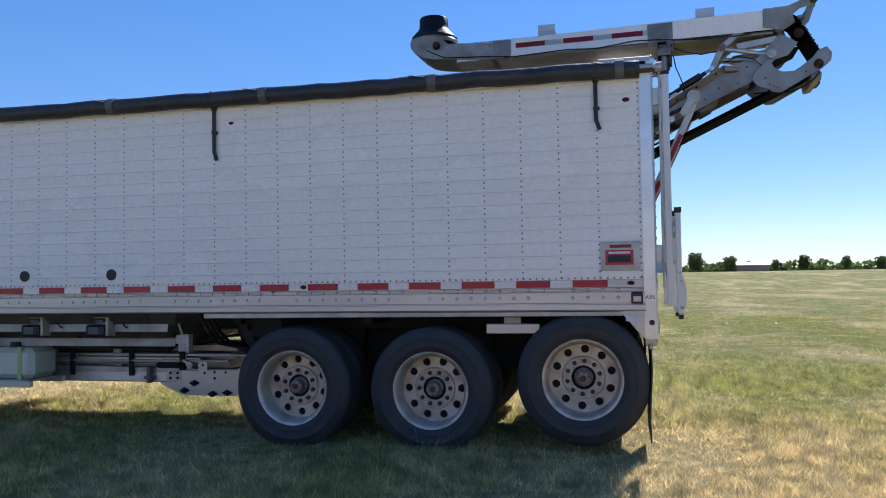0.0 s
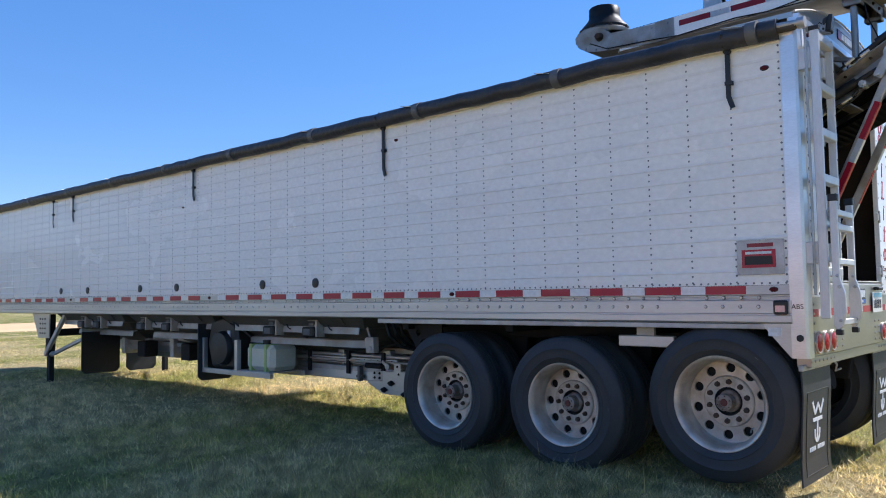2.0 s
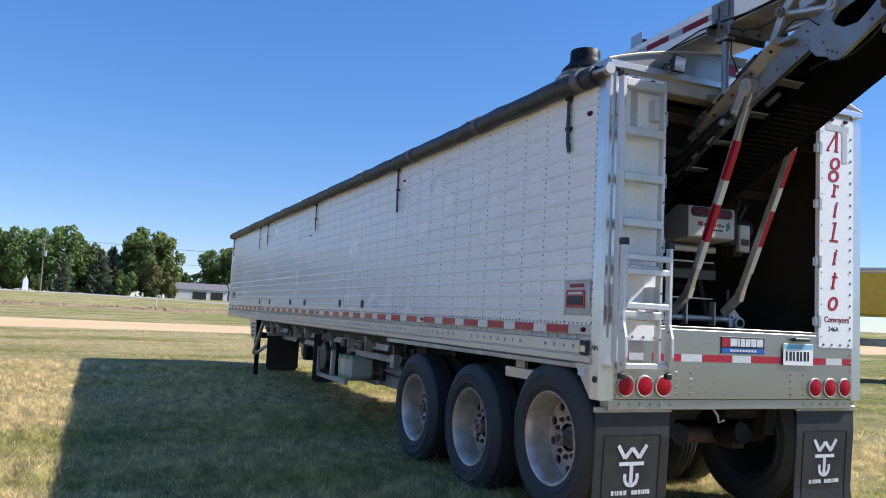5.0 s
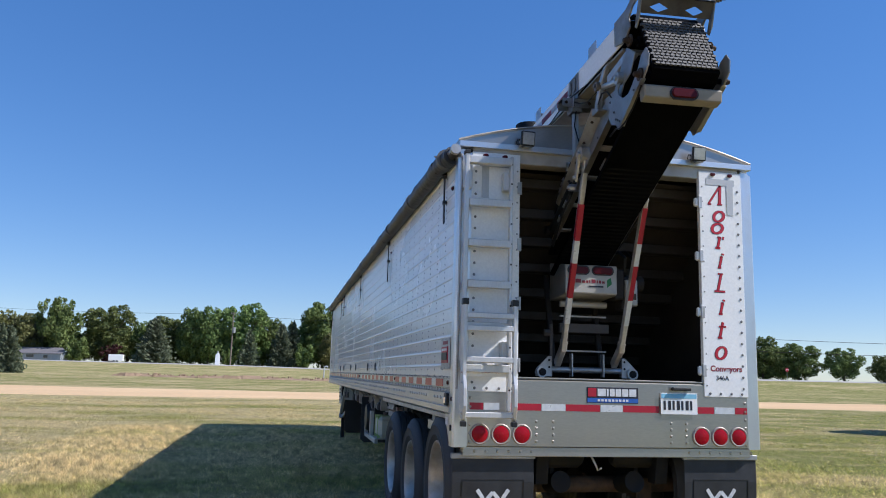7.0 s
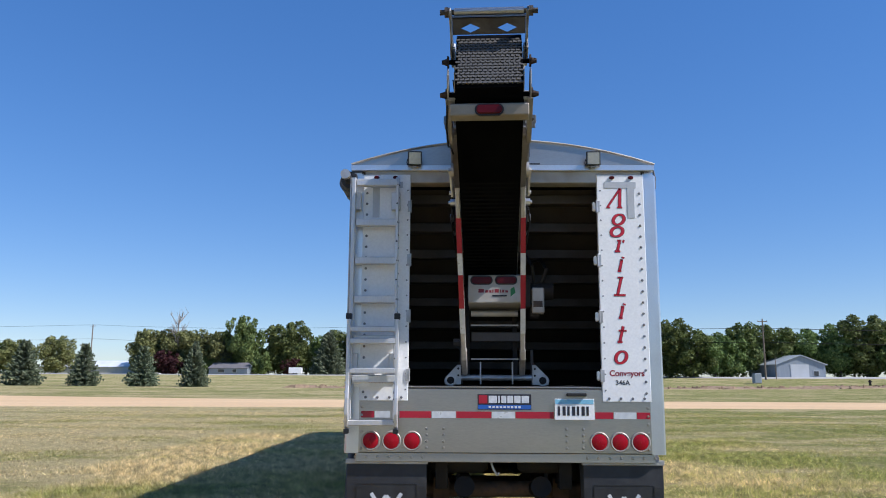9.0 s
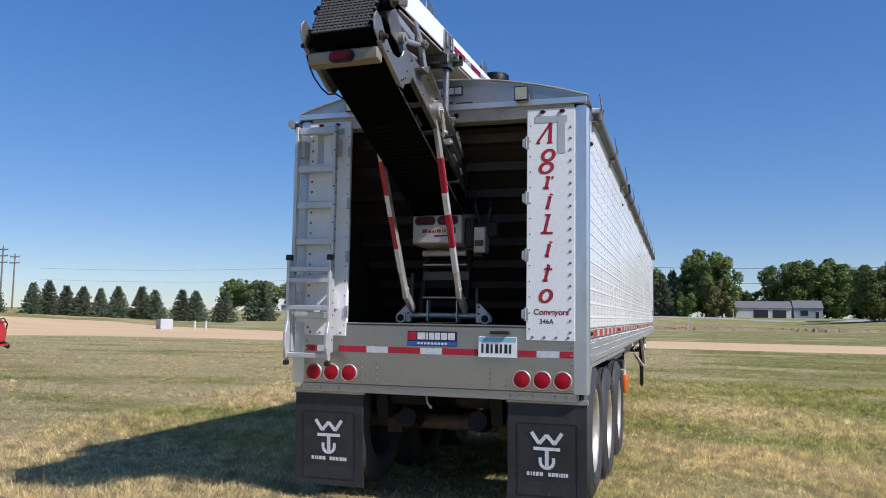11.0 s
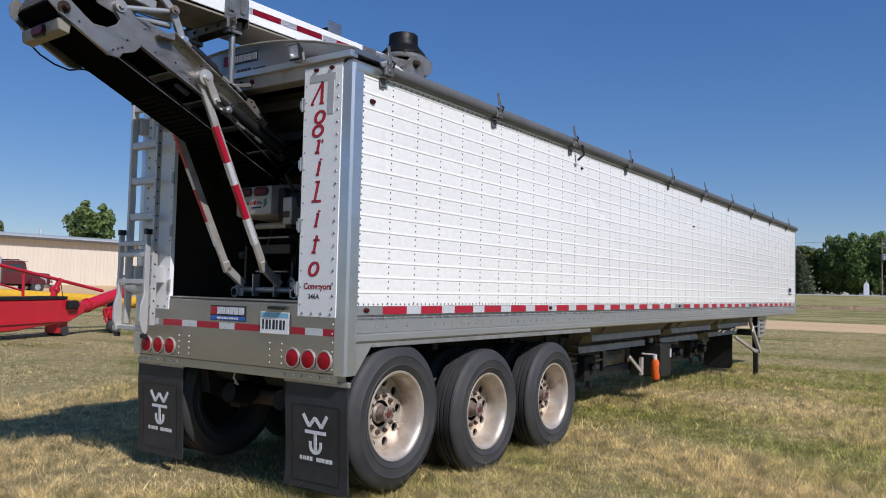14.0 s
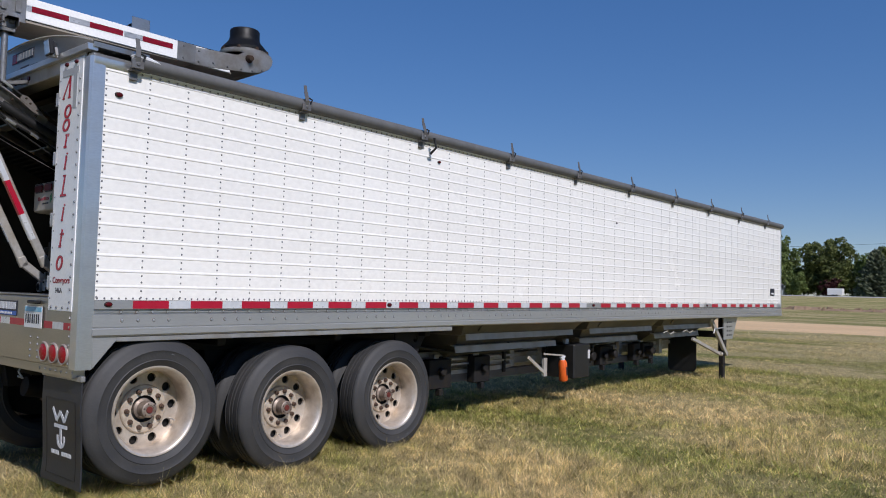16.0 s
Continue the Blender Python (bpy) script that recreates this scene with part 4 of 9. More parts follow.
# Belly sheet likewise has the shade under the body in its colour.
part("belly_sheet", S().box(-LEN, -4.2, -1.15, 1.15, 1.19, 1.205), M_DARK, trailer, "underside sheet coloured dark for its shade")
beam = part("unload_beam", S().box(-11.5, -4.2, -0.3, 0.3, 0.56, 0.66), M_RAIL, trailer, "long aluminium unloading conveyor frame", bevel=0.01)
part("beam_track", S().box(-11.45, -4.1, -0.36, -0.3, 0.66, 0.72).box(-11.45, -4.1, 0.3, 0.36, 0.66, 0.72).box(-11.4, -4.1, -0.34, -0.3, 0.74, 0.8).box(-11.4, -4.1, 0.3, 0.34, 0.74, 0.8), M_GALV, beam, bevel=0.004)
part("beam_pan", S().prism([(-0.28, 0.56), (0.28, 0.56), (0.2, 0.47), (-0.2, 0.47)], -10.6, -4.6, "x"), M_GALV, beam)
for k in range(9):
    x = -10.9 + 0.78 * k
    part("beam_bracket", S().box(x - 0.05, x + 0.05, -0.42, 0.42, 0.5, 0.78), M_GALV, beam, bevel=0.006)
for sy in (-1, 1):
    if sy < 0:
        pl = part("side_plate", S().prism([(-4.84, 0.45), (-4.6, 0.455), (-4.6, 0.565), (-4.42, 0.567), (-4.42, 0.655), (-4.32, 0.655), (-4.32, 0.57), (-4.0, 0.58), (-3.85, 0.66), (-3.6, 0.7), (-3.6, 0.33), (-4.2, 0.315), (-4.6, 0.318), (-4.84, 0.425)], sy * 0.535, sy * 0.55), M_RAIL, trailer, "pale bolted side plate", bevel=0.003)
        for bx_, bz in ((-4.46, 0.44), (-4.57, 0.365), (-4.26, 0.335), (-4.1, 0.35), (-3.8, 0.4)):
            part("pivot_bolt", S().prism([(bx_ - 0.06, bz), (bx_, bz + 0.032), (bx_ + 0.06, bz), (bx_, bz - 0.032)], sy * 0.55, sy * 0.562).cyl((bx_, sy * 0.56, bz), (bx_, sy * 0.585, bz), 0.024, n=8), M_DARK, pl, "black diamond bolt plate")
        part("bolts", rivets([(-4.12, sy * 0.55, 0.55), (-4.35, sy * 0.55, 0.54), (-4.24, sy * 0.55, 0.55), (-4.24, sy * 0.55, 0.49), (-4.37, sy * 0.55, 0.62), (-3.75, sy * 0.55, 0.6)], (0, sy, 0), 0.014, 0.012), M_DARK, pl, kind="stuff")
        part("splice_plate", S().box(-4.78, -4.56, sy * 0.5, sy * 0.535, 0.46, 0.56), M_GALV, pl)
        part("bolts", rivets([(-4.74 + 0.08 * i, sy * 0.535, 0.485 + 0.05 * j) for i in range(3) for j in range(2)], (0, sy, 0), 0.016, 0.014), M_DARK, pl, kind="stuff")
        part("idler_housing", S().box(-4.82, -4.62, sy * 0.46, sy * 0.56, 0.585, 0.64).cyl((-4.8, sy * 0.52, 0.612), (-4.9, sy * 0.52, 0.612), 0.03), M_DARK, trailer, "dark idler housing", bevel=0.012)
        part("eye_nut", S().cyl((-4.5, sy * 0.55, 0.62), (-4.5, sy * 0.58, 0.62), 0.034, n=12).beam((-4.5, sy * 0.565, 0.62), (-4.58, sy * 0.565, 0.67), 0.02, 0.03), M_GALV, trailer, smooth=True)
        part("upright_clamp", S().box(-5.0, -4.96, sy * 0.5, sy * 0.56, 0.43, 0.6).box(-5.03, -4.93, sy * 0.5, sy * 0.555, 0.47, 0.5), M_HOPPER, trailer, bevel=0.004)
        part("long_channel", S().prism([(sy * 0.43, 0.545), (sy * 0.5, 0.54), (sy * 0.505, 0.44), (sy * 0.46, 0.43), (sy * 0.43, 0.44)], -6.6, -4.7, "x"), M_RAIL, trailer, "long pale channel", bevel=0.006)
        part("long_rail", S().box(-6.7, -4.42, sy * 0.46, sy * 0.505, 0.635, 0.69).box(-6.7, -4.5, sy * 0.47, sy * 0.51, 0.62, 0.632), M_RAIL, trailer, "pale upper rail", bevel=0.005)
        part("bolts", rivets([(-4.5 - 0.11 * k, sy * 0.505, 0.665) for k in range(5)], (0, sy, 0), 0.011, 0.008), M_DARK, trailer, "dark bolts", kind="stuff")
    else:
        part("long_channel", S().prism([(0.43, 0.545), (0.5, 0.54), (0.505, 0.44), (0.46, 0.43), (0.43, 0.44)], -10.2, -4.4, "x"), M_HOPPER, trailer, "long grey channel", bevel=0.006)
        for gx, gw, gz in ((-4.5, 0.2, 0.4), (-5.3, 0.16, 0.42), (-7.75, 0.14, 0.45), (-8.4, 0.1, 0.45), (-9.55, 0.12, 0.46), (-10.1, 0.08, 0.46)):
            part("drive_bracket", S().box(gx - gw, gx + gw, 0.5, 0.62, gz, 0.74).cyl((gx, 0.62, 0.6), (gx, 0.68, 0.6), 0.05).box(gx - 0.03, gx + 0.03, 0.56, 0.64, gz - 0.08, gz), M_DARK, trailer, "dark drive bracket", bevel=0.01)
    for bx in (-10.9, -10.35, -8.95, -8.25, -5.9, -5.175) if sy < 0 else ():
        cb = part("under_lamp", S().box(bx - 0.1, bx + 0.1, sy * 1.02, sy * 1.13, 0.948, 1.055), M_PLASTIC, trailer, "small black work lamp on a pale bracket", bevel=0.016)
        part("lamp_face", S().box(bx - 0.055, bx + 0.055, sy * 1.13, sy * 1.136, 0.968, 1.035), M_BAND, cb)
        part("box_bracket", S().box(bx - 0.03, bx + 0.13, sy * 0.985, sy * 1.015, 0.945, 1.165).box(bx + 0.1, bx + 0.13, sy * 1.0, sy * 1.1, 0.95, 1.12).box(bx - 0.03, bx + 0.13, sy * 0.98, sy * 1.1, 1.118, 1.13), M_DUST, cb, bevel=0.004)
        part("box_plate", S().box(bx + 0.0, bx + 0.08, sy * 1.1, sy * 1.106, 1.068, 1.1), M_BAND, cb)
        part("box_cable", S().sweep([(bx + 0.15, sy * 1.02, 1.17), (bx + 0.22, sy * 1.03, 1.1), (bx + 0.26, sy * 1.03, 1.04), (bx + 0.29, sy * 1.02, 1.02)], 0.008, 6), M_PLASTIC, cb)

# engine, its frame and the pale fluid tank on the shaded side
engine = part("engine", S().prism([(-7.28, 1.1), (-6.98, 1.16), (-6.72, 1.06), (-6.66, 0.72), (-6.72, 0.5), (-7.26, 0.5), (-7.36, 0.8)], -1.02, -0.62), M_PLASTIC, trailer, "small black engine with hoses", bevel=0.04)
part("engine_shroud", S().lathe([(0.001, -0.06), (0.19, -0.05), (0.215, 0), (0.215, 0.08), (0.001, 0.08)], n=28), M_PLASTIC, engine, smooth=True, at=pose(-6.98, -1.04, 0.76))
part("air_cleaner", S().cyl((-6.95, -0.95, 1.12), (-6.7, -0.95, 1.1), 0.07, n=16).cyl((-7.3, -0.9, 1.1), (-7.1, -0.9, 1.17), 0.06, n=14), M_DARK, engine, smooth=True)
part("hoses", S().sweep([(-7.2, -1.0, 1.15), (-7.0, -1.06, 1.19), (-6.8, -1.02, 1.12), (-6.62, -0.98, 1.0), (-6.55, -0.9, 0.9)], 0.018).sweep([(-7.1, -0.95, 1.18), (-6.8, -1.0, 1.2), (-6.5, -0.95, 1.12), (-6.4, -0.85, 1.0)], 0.015), M_PLASTIC, engine, smooth=True)
part("engine_sticker", S().box(-6.88, -6.82, -1.028, -1.021, 0.9, 0.98), M_LOGO, engine)
part("engine_flap", S().prism([(-1.12, 1.06), (-0.6, 1.06), (-0.6, 0.38), (-0.66, 0.33), (-1.06, 0.33), (-1.12, 0.38)], -7.42, -7.405, "x"), M_FLAP, trailer, "black rubber splash flap", bevel=0.003)
part("tank_frame", S().box(-7.45, -5.95, -1.06, -1.01, 0.44, 0.5).box(-7.45, -5.95, -0.6, -0.55, 0.44, 0.5).box(-7.43, -7.37, -1.06, -1.0, 0.5, 0.88).box(-6.68, -6.62, -1.06, -1.0, 0.5, 0.87).box(-6.6, -5.98, -1.05, -0.56, 0.495, 0.51), M_RAIL, trailer, "aluminium carrying frame", bevel=0.004)
tank = part("fluid_tank", S().box(-6.53, -5.98, -1.0, -0.62, 0.515, 0.82), M_TANK, trailer, "cloudy white plastic fluid tank with green straps", bevel=0.05)
part("tank_cap", S().cyl((-6.3, -0.85, 0.82), (-6.3, -0.85, 0.87), 0.05), M_PLASTIC, tank, smooth=True)
for x in (-6.42, -6.12):
    part("tank_strap", S().box(x - 0.022, x + 0.022, -1.006, -0.614, 0.508, 0.828), M_STRAP, tank)
for sy in (-1, 1):
    part("lower_beam", S().prism([(-6.1, 0.6), (-4.4, 0.58), (-3.7, 0.56), (-3.7, 0.43), (-4.6, 0.46), (-6.1, 0.55)], sy * 0.44, sy * 0.5), M_GALV, trailer, "grey lower frame beam", bevel=0.006)
    part("guide_rail", S().box(-6.1, -3.75, sy * 0.46, sy * 0.5, 0.7, 0.725), M_GALV, trailer, "thin grey guide rail", bevel=0.003)
    part("guide_rail", S().box(-6.1, -4.1, sy * 0.48, sy * 0.53, 0.645, 0.668), M_DUST, trailer, "thin grey guide rail", bevel=0.003)
    for x in (-5.9, -5.2, -4.62):
        part("rail_post", S().box(x - 0.025, x + 0.025, sy * 0.5, sy * 0.53, 0.5, 0.76), M_DARK, trailer, bevel=0.004)
    part("hanging_hose", S().sweep([(-5.6, sy * 0.8, 0.9), (-5.3, sy * 0.72, 0.82), (-4.9, sy * 0.66, 0.8), (-4.5, sy * 0.6, 0.84), (-4.1, sy * 0.58, 0.9)], 0.018), M_PLASTIC, trailer, smooth=True)
part("white_canister", S().box(-4.35, -4.24, -1.02, -0.94, 0.8, 0.96).cyl((-4.29, -1.02, 0.845), (-4.29, -1.03, 0.845), 0.03).box(-4.39, -4.34, -1.0, -0.95, 0.87, 0.95).cyl((-4.33, -0.98, 0.96), (-4.37, -0.98, 1.06), 0.012, n=8), M_DUST, trailer, "white sensor housing", bevel=0.02)
for k in range(3):
    part("drop_hose", S().sweep([(-4.2, -0.9 + 0.1 * k, 1.16), (-4.1, -0.92 + 0.1 * k, 0.98), (-4.05, -0.8 + 0.1 * k, 0.86), (-3.9, -0.6 + 0.1 * k, 0.8), (-3.6, -0.5, 0.78)], 0.017), M_PLASTIC, trailer, smooth=True)

# gear on the sunny side
canister = part("orange_canister", S().lathe([(0.001, -0.15), (0.05, -0.148), (0.058, -0.13), (0.058, 0.09), (0.045, 0.125), (0.02, 0.135), (0.001, 0.135)], n=22), M_ORANGE, trailer, "orange canister on a pale arm", True, at=pose(-6.53, 1.03, 0.53, 90, 6, 0))
part("canister_neck", S().cyl((0, 0.13, 0), (0, 0.19, 0), 0.03).box(-0.05, 0.05, 0.16, 0.18, -0.015, 0.015), M_LOGO, canister, smooth=True)
part("canister_label", S().box(-0.012, 0.012, -0.07, 0.04, -0.0605, -0.056), M_INK, canister)
part("canister_arm", S().beam((-6.1, 1.0, 0.755), (-6.52, 1.04, 0.72), 0.022, 0.022).box(-6.22, -6.15, 0.94, 0.98, 0.46, 0.7).beam((-6.16, 0.96, 0.52), (-5.86, 0.92, 0.72), 0.022, 0.045), M_DUST, trailer, bevel=0.003)
toolbox = part("oil_box", S().box(-7.32, -6.88, 0.52, 0.99, 0.38, 0.845), M_PLASTIC, trailer, "black square hydraulic oil box", bevel=0.015)
part("box_cap", S().cyl((-7.0, 0.78, 0.845), (-7.0, 0.78, 0.91), 0.045), M_GALV, toolbox, smooth=True)
part("box_gauge", S().box(-7.29, -7.25, 0.988, 1.002, 0.64, 0.76), M_LOGO, toolbox)
for x in (-9.7, -10.5):
    part("cable_coil", S().sweep([(x, 1.0, 0.93), (x - 0.12, 1.02, 0.96), (x - 0.28, 1.0, 0.9), (x - 0.4, 1.01, 0.94), (x - 0.5, 1.0, 0.92)], 0.01, 6), M_DUST, trailer, "pale hose hung in loops", True)
for x in (-7.9, -8.6, -9.9):
    part("gear_motor", S().box(x - 0.12, x + 0.12, 0.4, 0.62, 0.5, 0.74).cyl((x, 0.62, 0.62), (x, 0.74, 0.62), 0.07), M_DARK, trailer, "dark gear motor", bevel=0.012)
    part("gear_motor", S().box(x - 0.12, x + 0.12, -0.62, -0.4, 0.5, 0.74), M_DARK, trailer, bevel=0.012)

# landing legs
for sy in (-1, 1):
    leg = part("landing_leg", S().box(-12.31, -12.16, sy * 0.99, sy * 1.1, 0.46, 1.15), M_DARK, trailer, "dark steel landing leg with pale braces", bevel=0.008)
    part("inner_leg", S().box(-12.29, -12.18, sy * 1.0, sy * 1.08, -0.02, 0.48).box(-12.38, -12.08, sy * 0.93, sy * 1.15, -0.03, 0.0), M_DARK, leg, bevel=0.006)
    part("leg_bracket", S().prism([(-12.84, 1.166), (-12.1, 1.166), (-12.12, 0.75), (-12.56, 0.75)], sy * 1.1, sy * 1.12), M_RAIL, leg, "pale bracket plate with bolts")
    part("bolts", rivets([(-12.38 + 0.1 * i, sy * 1.12, 0.83 + 0.08 * j) for i in (-1, 0, 1) for j in range(4)], (0, sy, 0), 0.018, 0.012), M_DARK, leg, kind="stuff")
    part("brace", S().beam((-11.6, sy * 1.06, 1.15), (-12.3, sy * 1.1, 0.46), 0.055, 0.075), M_DUST, leg, "pale diagonal brace", bevel=0.005)
    part("brace", S().beam((-11.05, sy * 0.95, 0.79), (-12.02, sy * 1.07, 0.49), 0.05, 0.055).cyl((-11.98, sy * 1.1, 0.5), (-12.04, sy * 1.1, 0.48), 0.04), M_DUST, leg, "pale diagonal brace", bevel=0.004)
part("leg_cross_beam", S().box(-12.2, -12.1, -1.0, 1.0, 0.78, 0.9), M_DARK, trailer, bevel=0.006)
part("leg_crank", S().sweep([(-12.1, 1.12, 0.98), (-11.6, 1.14, 0.96), (-11.55, 1.14, 0.88)], 0.012), M_GALV, trailer, smooth=True)

# ladder on the shaded door panel, with its folding foot
ladder = part("ladder", S().box(0.075, 0.13, -1.185, -1.155, 1.2, 3.06), M_LADDER, trailer, "aluminium ladder with a folding foot section", bevel=0.004)
part("ladder_cap", S().box(0.07, 0.135, -1.19, -1.15, 3.055, 3.085), M_PLASTIC, ladder, "black plastic end cap", bevel=0.004)
part("ladder_rail", S().box(0.07, 0.12, -0.842, -0.818, 1.2, 3.06), M_LADDER, ladder, bevel=0.004)
for z in (3.02, 2.7, 2.4, 2.1, 1.8, 1.5):
    part("rung", S().box(0.065, 0.125, -1.152, -0.827, z - 0.03, z + 0.026), M_LADDER, ladder, bevel=0.005)
part("stile_bolts", rivets([(0.095, -0.818, 1.3 + 0.1 * k) for k in range(18)], (0, 1, 0), 0.009, 0.004), M_PLASTIC, ladder, "dark bolt holes", kind="stuff")
part("stile_bolts", rivets([(0.12, -0.83, 1.35 + 0.15 * k) for k in range(12)], (1, 0, 0), 0.008, 0.003), M_PLASTIC, ladder, "dark bolt holes", kind="stuff")
part("crank_rod", S().cyl((0.055, -1.2, 3.07), (0.055, -1.2, 1.35), 0.009, n=8), M_GALV, trailer, "thin tarp crank rod down the corner", True)
for z in (2.88, 1.62):
    for y0, y1 in ((-1.16, -1.13), (-0.85, -0.82)):
        part("standoff", S().box(-0.002, 0.075, y0 - 0.03, y1 + 0.01, z - 0.07, z + 0.07), M_LADDER, ladder, bevel=0.004)
for y in (-1.176, -0.812):
    prof = [(0.15, 1.96), (0.195, 1.96), (0.195, 1.45), (0.222, 1.36), (0.226, 1.24), (0.2, 1.15), (0.17, 1.13), (0.15, 1.16), (0.152, 1.45)]
    part("fold_rail", S().prism(prof, y - 0.013, y + 0.013), M_LADDER, ladder, bevel=0.004)
    part("rail_cap", S().box(0.145, 0.2, y - 0.022, y + 0.022, 1.94, 1.985), M_PLASTIC, ladder, bevel=0.004)
    part("rail_cap", S().box(0.16, 0.2, y - 0.02, y + 0.02, 1.1, 1.135), M_PLASTIC, ladder, bevel=0.004)
    part("pivot_bolts", rivets([(0.19, y - 0.013, 1.19), (0.19, y - 0.013, 1.4), (0.18, y - 0.013, 1.47)], (0, -1, 0), 0.012, 0.008), M_GALV, ladder, kind="stuff")
for z in (1.87, 1.78, 1.56, 1.18):
    part("fold_rung", S().box(0.152, 0.195, -1.165, -0.822, z - 0.022, z + 0.018), M_LADDER, ladder, bevel=0.005)
part("step_plate", S().box(0.08, 0.088, -1.14, -0.845, 1.44, 1.56), M_SKIN, ladder, "pale step plate with small sticker")
part("step_sticker", S().box(0.087, 0.091, -1.03, -0.9, 1.468, 1.51), M_MAROON, ladder)

# ---- rolled tarpaulin ----
tarp = thing("roll_tarp", "black roll-up tarpaulin drawn over the grain body", "tarpaulin")
ys = [-1.2 + 2.4 * i / 16 for i in range(17)]
xs = [-0.42 - (LEN - 0.42) * i / 40 for i in range(41)]
ts = S()
for i, x in enumerate(xs):
    sag = 0.012 * math.sin(i * 2.3) + (0.02 if i % 4 == 0 else 0.0)
    ts.v += [(x, y, 3.12 + (0.12 + sag) * (1 - (y / 1.2) ** 2)) for y in ys]
ts.f = [(i * 17 + j, i * 17 + j + 1, (i + 1) * 17 + j + 1, (i + 1) * 17 + j) for i in range(40) for j in range(16)]
part("tarp_sheet", ts, M_TARP, tarp, "black tarpaulin sheet stretched over bows", True)
random.seed(4)
roll = [(-0.1 - 0.16 * i, (-1.238, -1.25)[i] if i < 2 else -1.262 + random.uniform(-0.007, 0.007), 3.1 + random.uniform(-0.006, 0.006)) for i in range(95)]
part("tarp_roll", S().sweep(roll, 0.07, 14), M_TARP, tarp, "black tarpaulin rolled along the edge", True)
for k in range(10):
    x = -0.25 - 1.54 * k
    # White wedges draw the glints on the roll as solid strips.
    part("roll_seam", S().beam((x - 0.2, -1.3, 3.17), (x - 0.05, -1.332, 3.138), 0.02, 0.004), M_LOGO, tarp, "pale glint drawn on a folded tarp corner")
    part("roll_band", S().cyl((x - 0.035, -1.262, 3.1), (x + 0.035, -1.262, 3.1), 0.0765, n=16), M_BAND, tarp, smooth=True)
part("roll_tube", S().cyl((-0.15, -1.262, 3.11), (0.05, -1.25, 3.1), 0.022).cyl((0.03, -1.25, 3.1), (0.075, -1.25, 3.1), 0.038), M_GALV, tarp, smooth=True)
part("crank_end", S().cyl((-0.13, -1.243, 3.095), (0.01, -1.243, 3.093), 0.032, 0.03).cyl((0.0, -1.243, 3.093), (0.022, -1.243, 3.092), 0.024, n=10), M_STIFF, tarp, "stained crank joint", True)
part("crank_knob", S().cyl((0.02, -1.243, 3.092), (0.06, -1.238, 3.095), 0.021, 0.019), M_YELLOW, tarp, "yellow crank knob", True)
for k, (x, w, z0) in enumerate(((-0.443, 0.016, 2.63), (-3.85, 0.016, 2.55), (-7.36, 0.016, 2.63), (-10.98, 0.014, 2.63), (-11.75, 0.006, 2.58), (-15.0, 0.014, 2.63))):
    part("tarp_strap", S().sweep([(x, -1.21, 3.15), (x, -1.28, 3.165), (x, -1.338, 3.11), (x, -1.3, 3.035), (x, -1.24, 3.03), (x, -1.225, 3.0)], 0.007, 6).box(x - w, x + w, -1.232, -1.222, z0 + 0.07, 3.03).beam((x, -1.227, z0 + 0.08), (x + 0.028, -1.23, z0), 2 * w, 0.011, (0, 1, 0)).cyl((x, -1.21, 3.025), (x, -1.245, 3.025), 0.024, n=8), M_PLASTIC, tarp, "black rubber tarp strap", True)
    part("strap_hook", S().box(x - 0.02, x + 0.03, -1.24, -1.205, 2.79, 2.815), M_PLASTIC, tarp)
part("edge_tube", S().cyl((-0.34, 1.22, 3.118), (-LEN, 1.22, 3.118), 0.054, n=18), M_BAND, tarp, "dark grey latch tube along the sunny edge", True)
part("edge_fold", S().prism([(1.15, 3.18), (1.215, 3.176), (1.26, 3.15), (1.2, 3.06), (1.16, 3.06)], -LEN, -0.5, "x"), M_BAND, tarp, smooth=True)
part("rail_rivets", rivets([(-0.3 - 0.07 * k, 1.217, 3.042) for k in range(210)], (0, 1, 0), 0.009, 0.006), M_RIVET, tarp, kind="stuff", fix=False)
part("tarp_end_fold", S().prism([(-0.27, 3.165), (-0.32, 3.18), (-0.44, 3.155), (-0.5, 3.135), (-0.44, 3.125), (-0.3, 3.14)], 1.2, 1.276), M_LOGO, tarp, "pale folded webbing at the tarp's end", bevel=0.01)
part("tarp_end_band", S().cyl((-0.32, 1.22, 3.12), (-0.42, 1.22, 3.12), 0.06, n=16), M_BAND, tarp, smooth=True)
for k in range(10):
    x = -0.3 - 1.54 * k
    lean = 0.012 * (k % 3 - 1)
    hk = part("tarp_hook", S().beam((x, 1.27, 3.07), (x + 0.006, 1.29, 3.15), 0.04, 0.01, (0, 1, 0)).beam((x + 0.006, 1.291, 3.14), (x + 0.014 + lean, 1.276, 3.225), 0.038, 0.009, (0, 1, 0)).beam((x + 0.014 + lean, 1.277, 3.215), (x + 0.02 + lean, 1.27, 3.28), 0.03, 0.008, (0, 1, 0)), M_HOOK, tarp, "flat grey steel tarp stop", bevel=0.002)
    part("hook_clamp", S().box(x - 0.045, x + 0.045, 1.262, 1.285, 3.06, 3.13).box(x - 0.04, x + 0.04, 1.212, 1.27, 3.046, 3.06).box(x - 0.03, x + 0.03, 1.213, 1.226, 2.985, 3.05).cyl((x, 1.28, 3.095), (x, 1.292, 3.095), 0.016, n=10), M_HOOK, hk, bevel=0.005)
    part("hook_spring", S().sweep([(x - 0.035, 1.282, 3.12), (x - 0.05, 1.288, 3.165), (x - 0.02, 1.28, 3.175)], 0.008, 6), M_PLASTIC, hk)
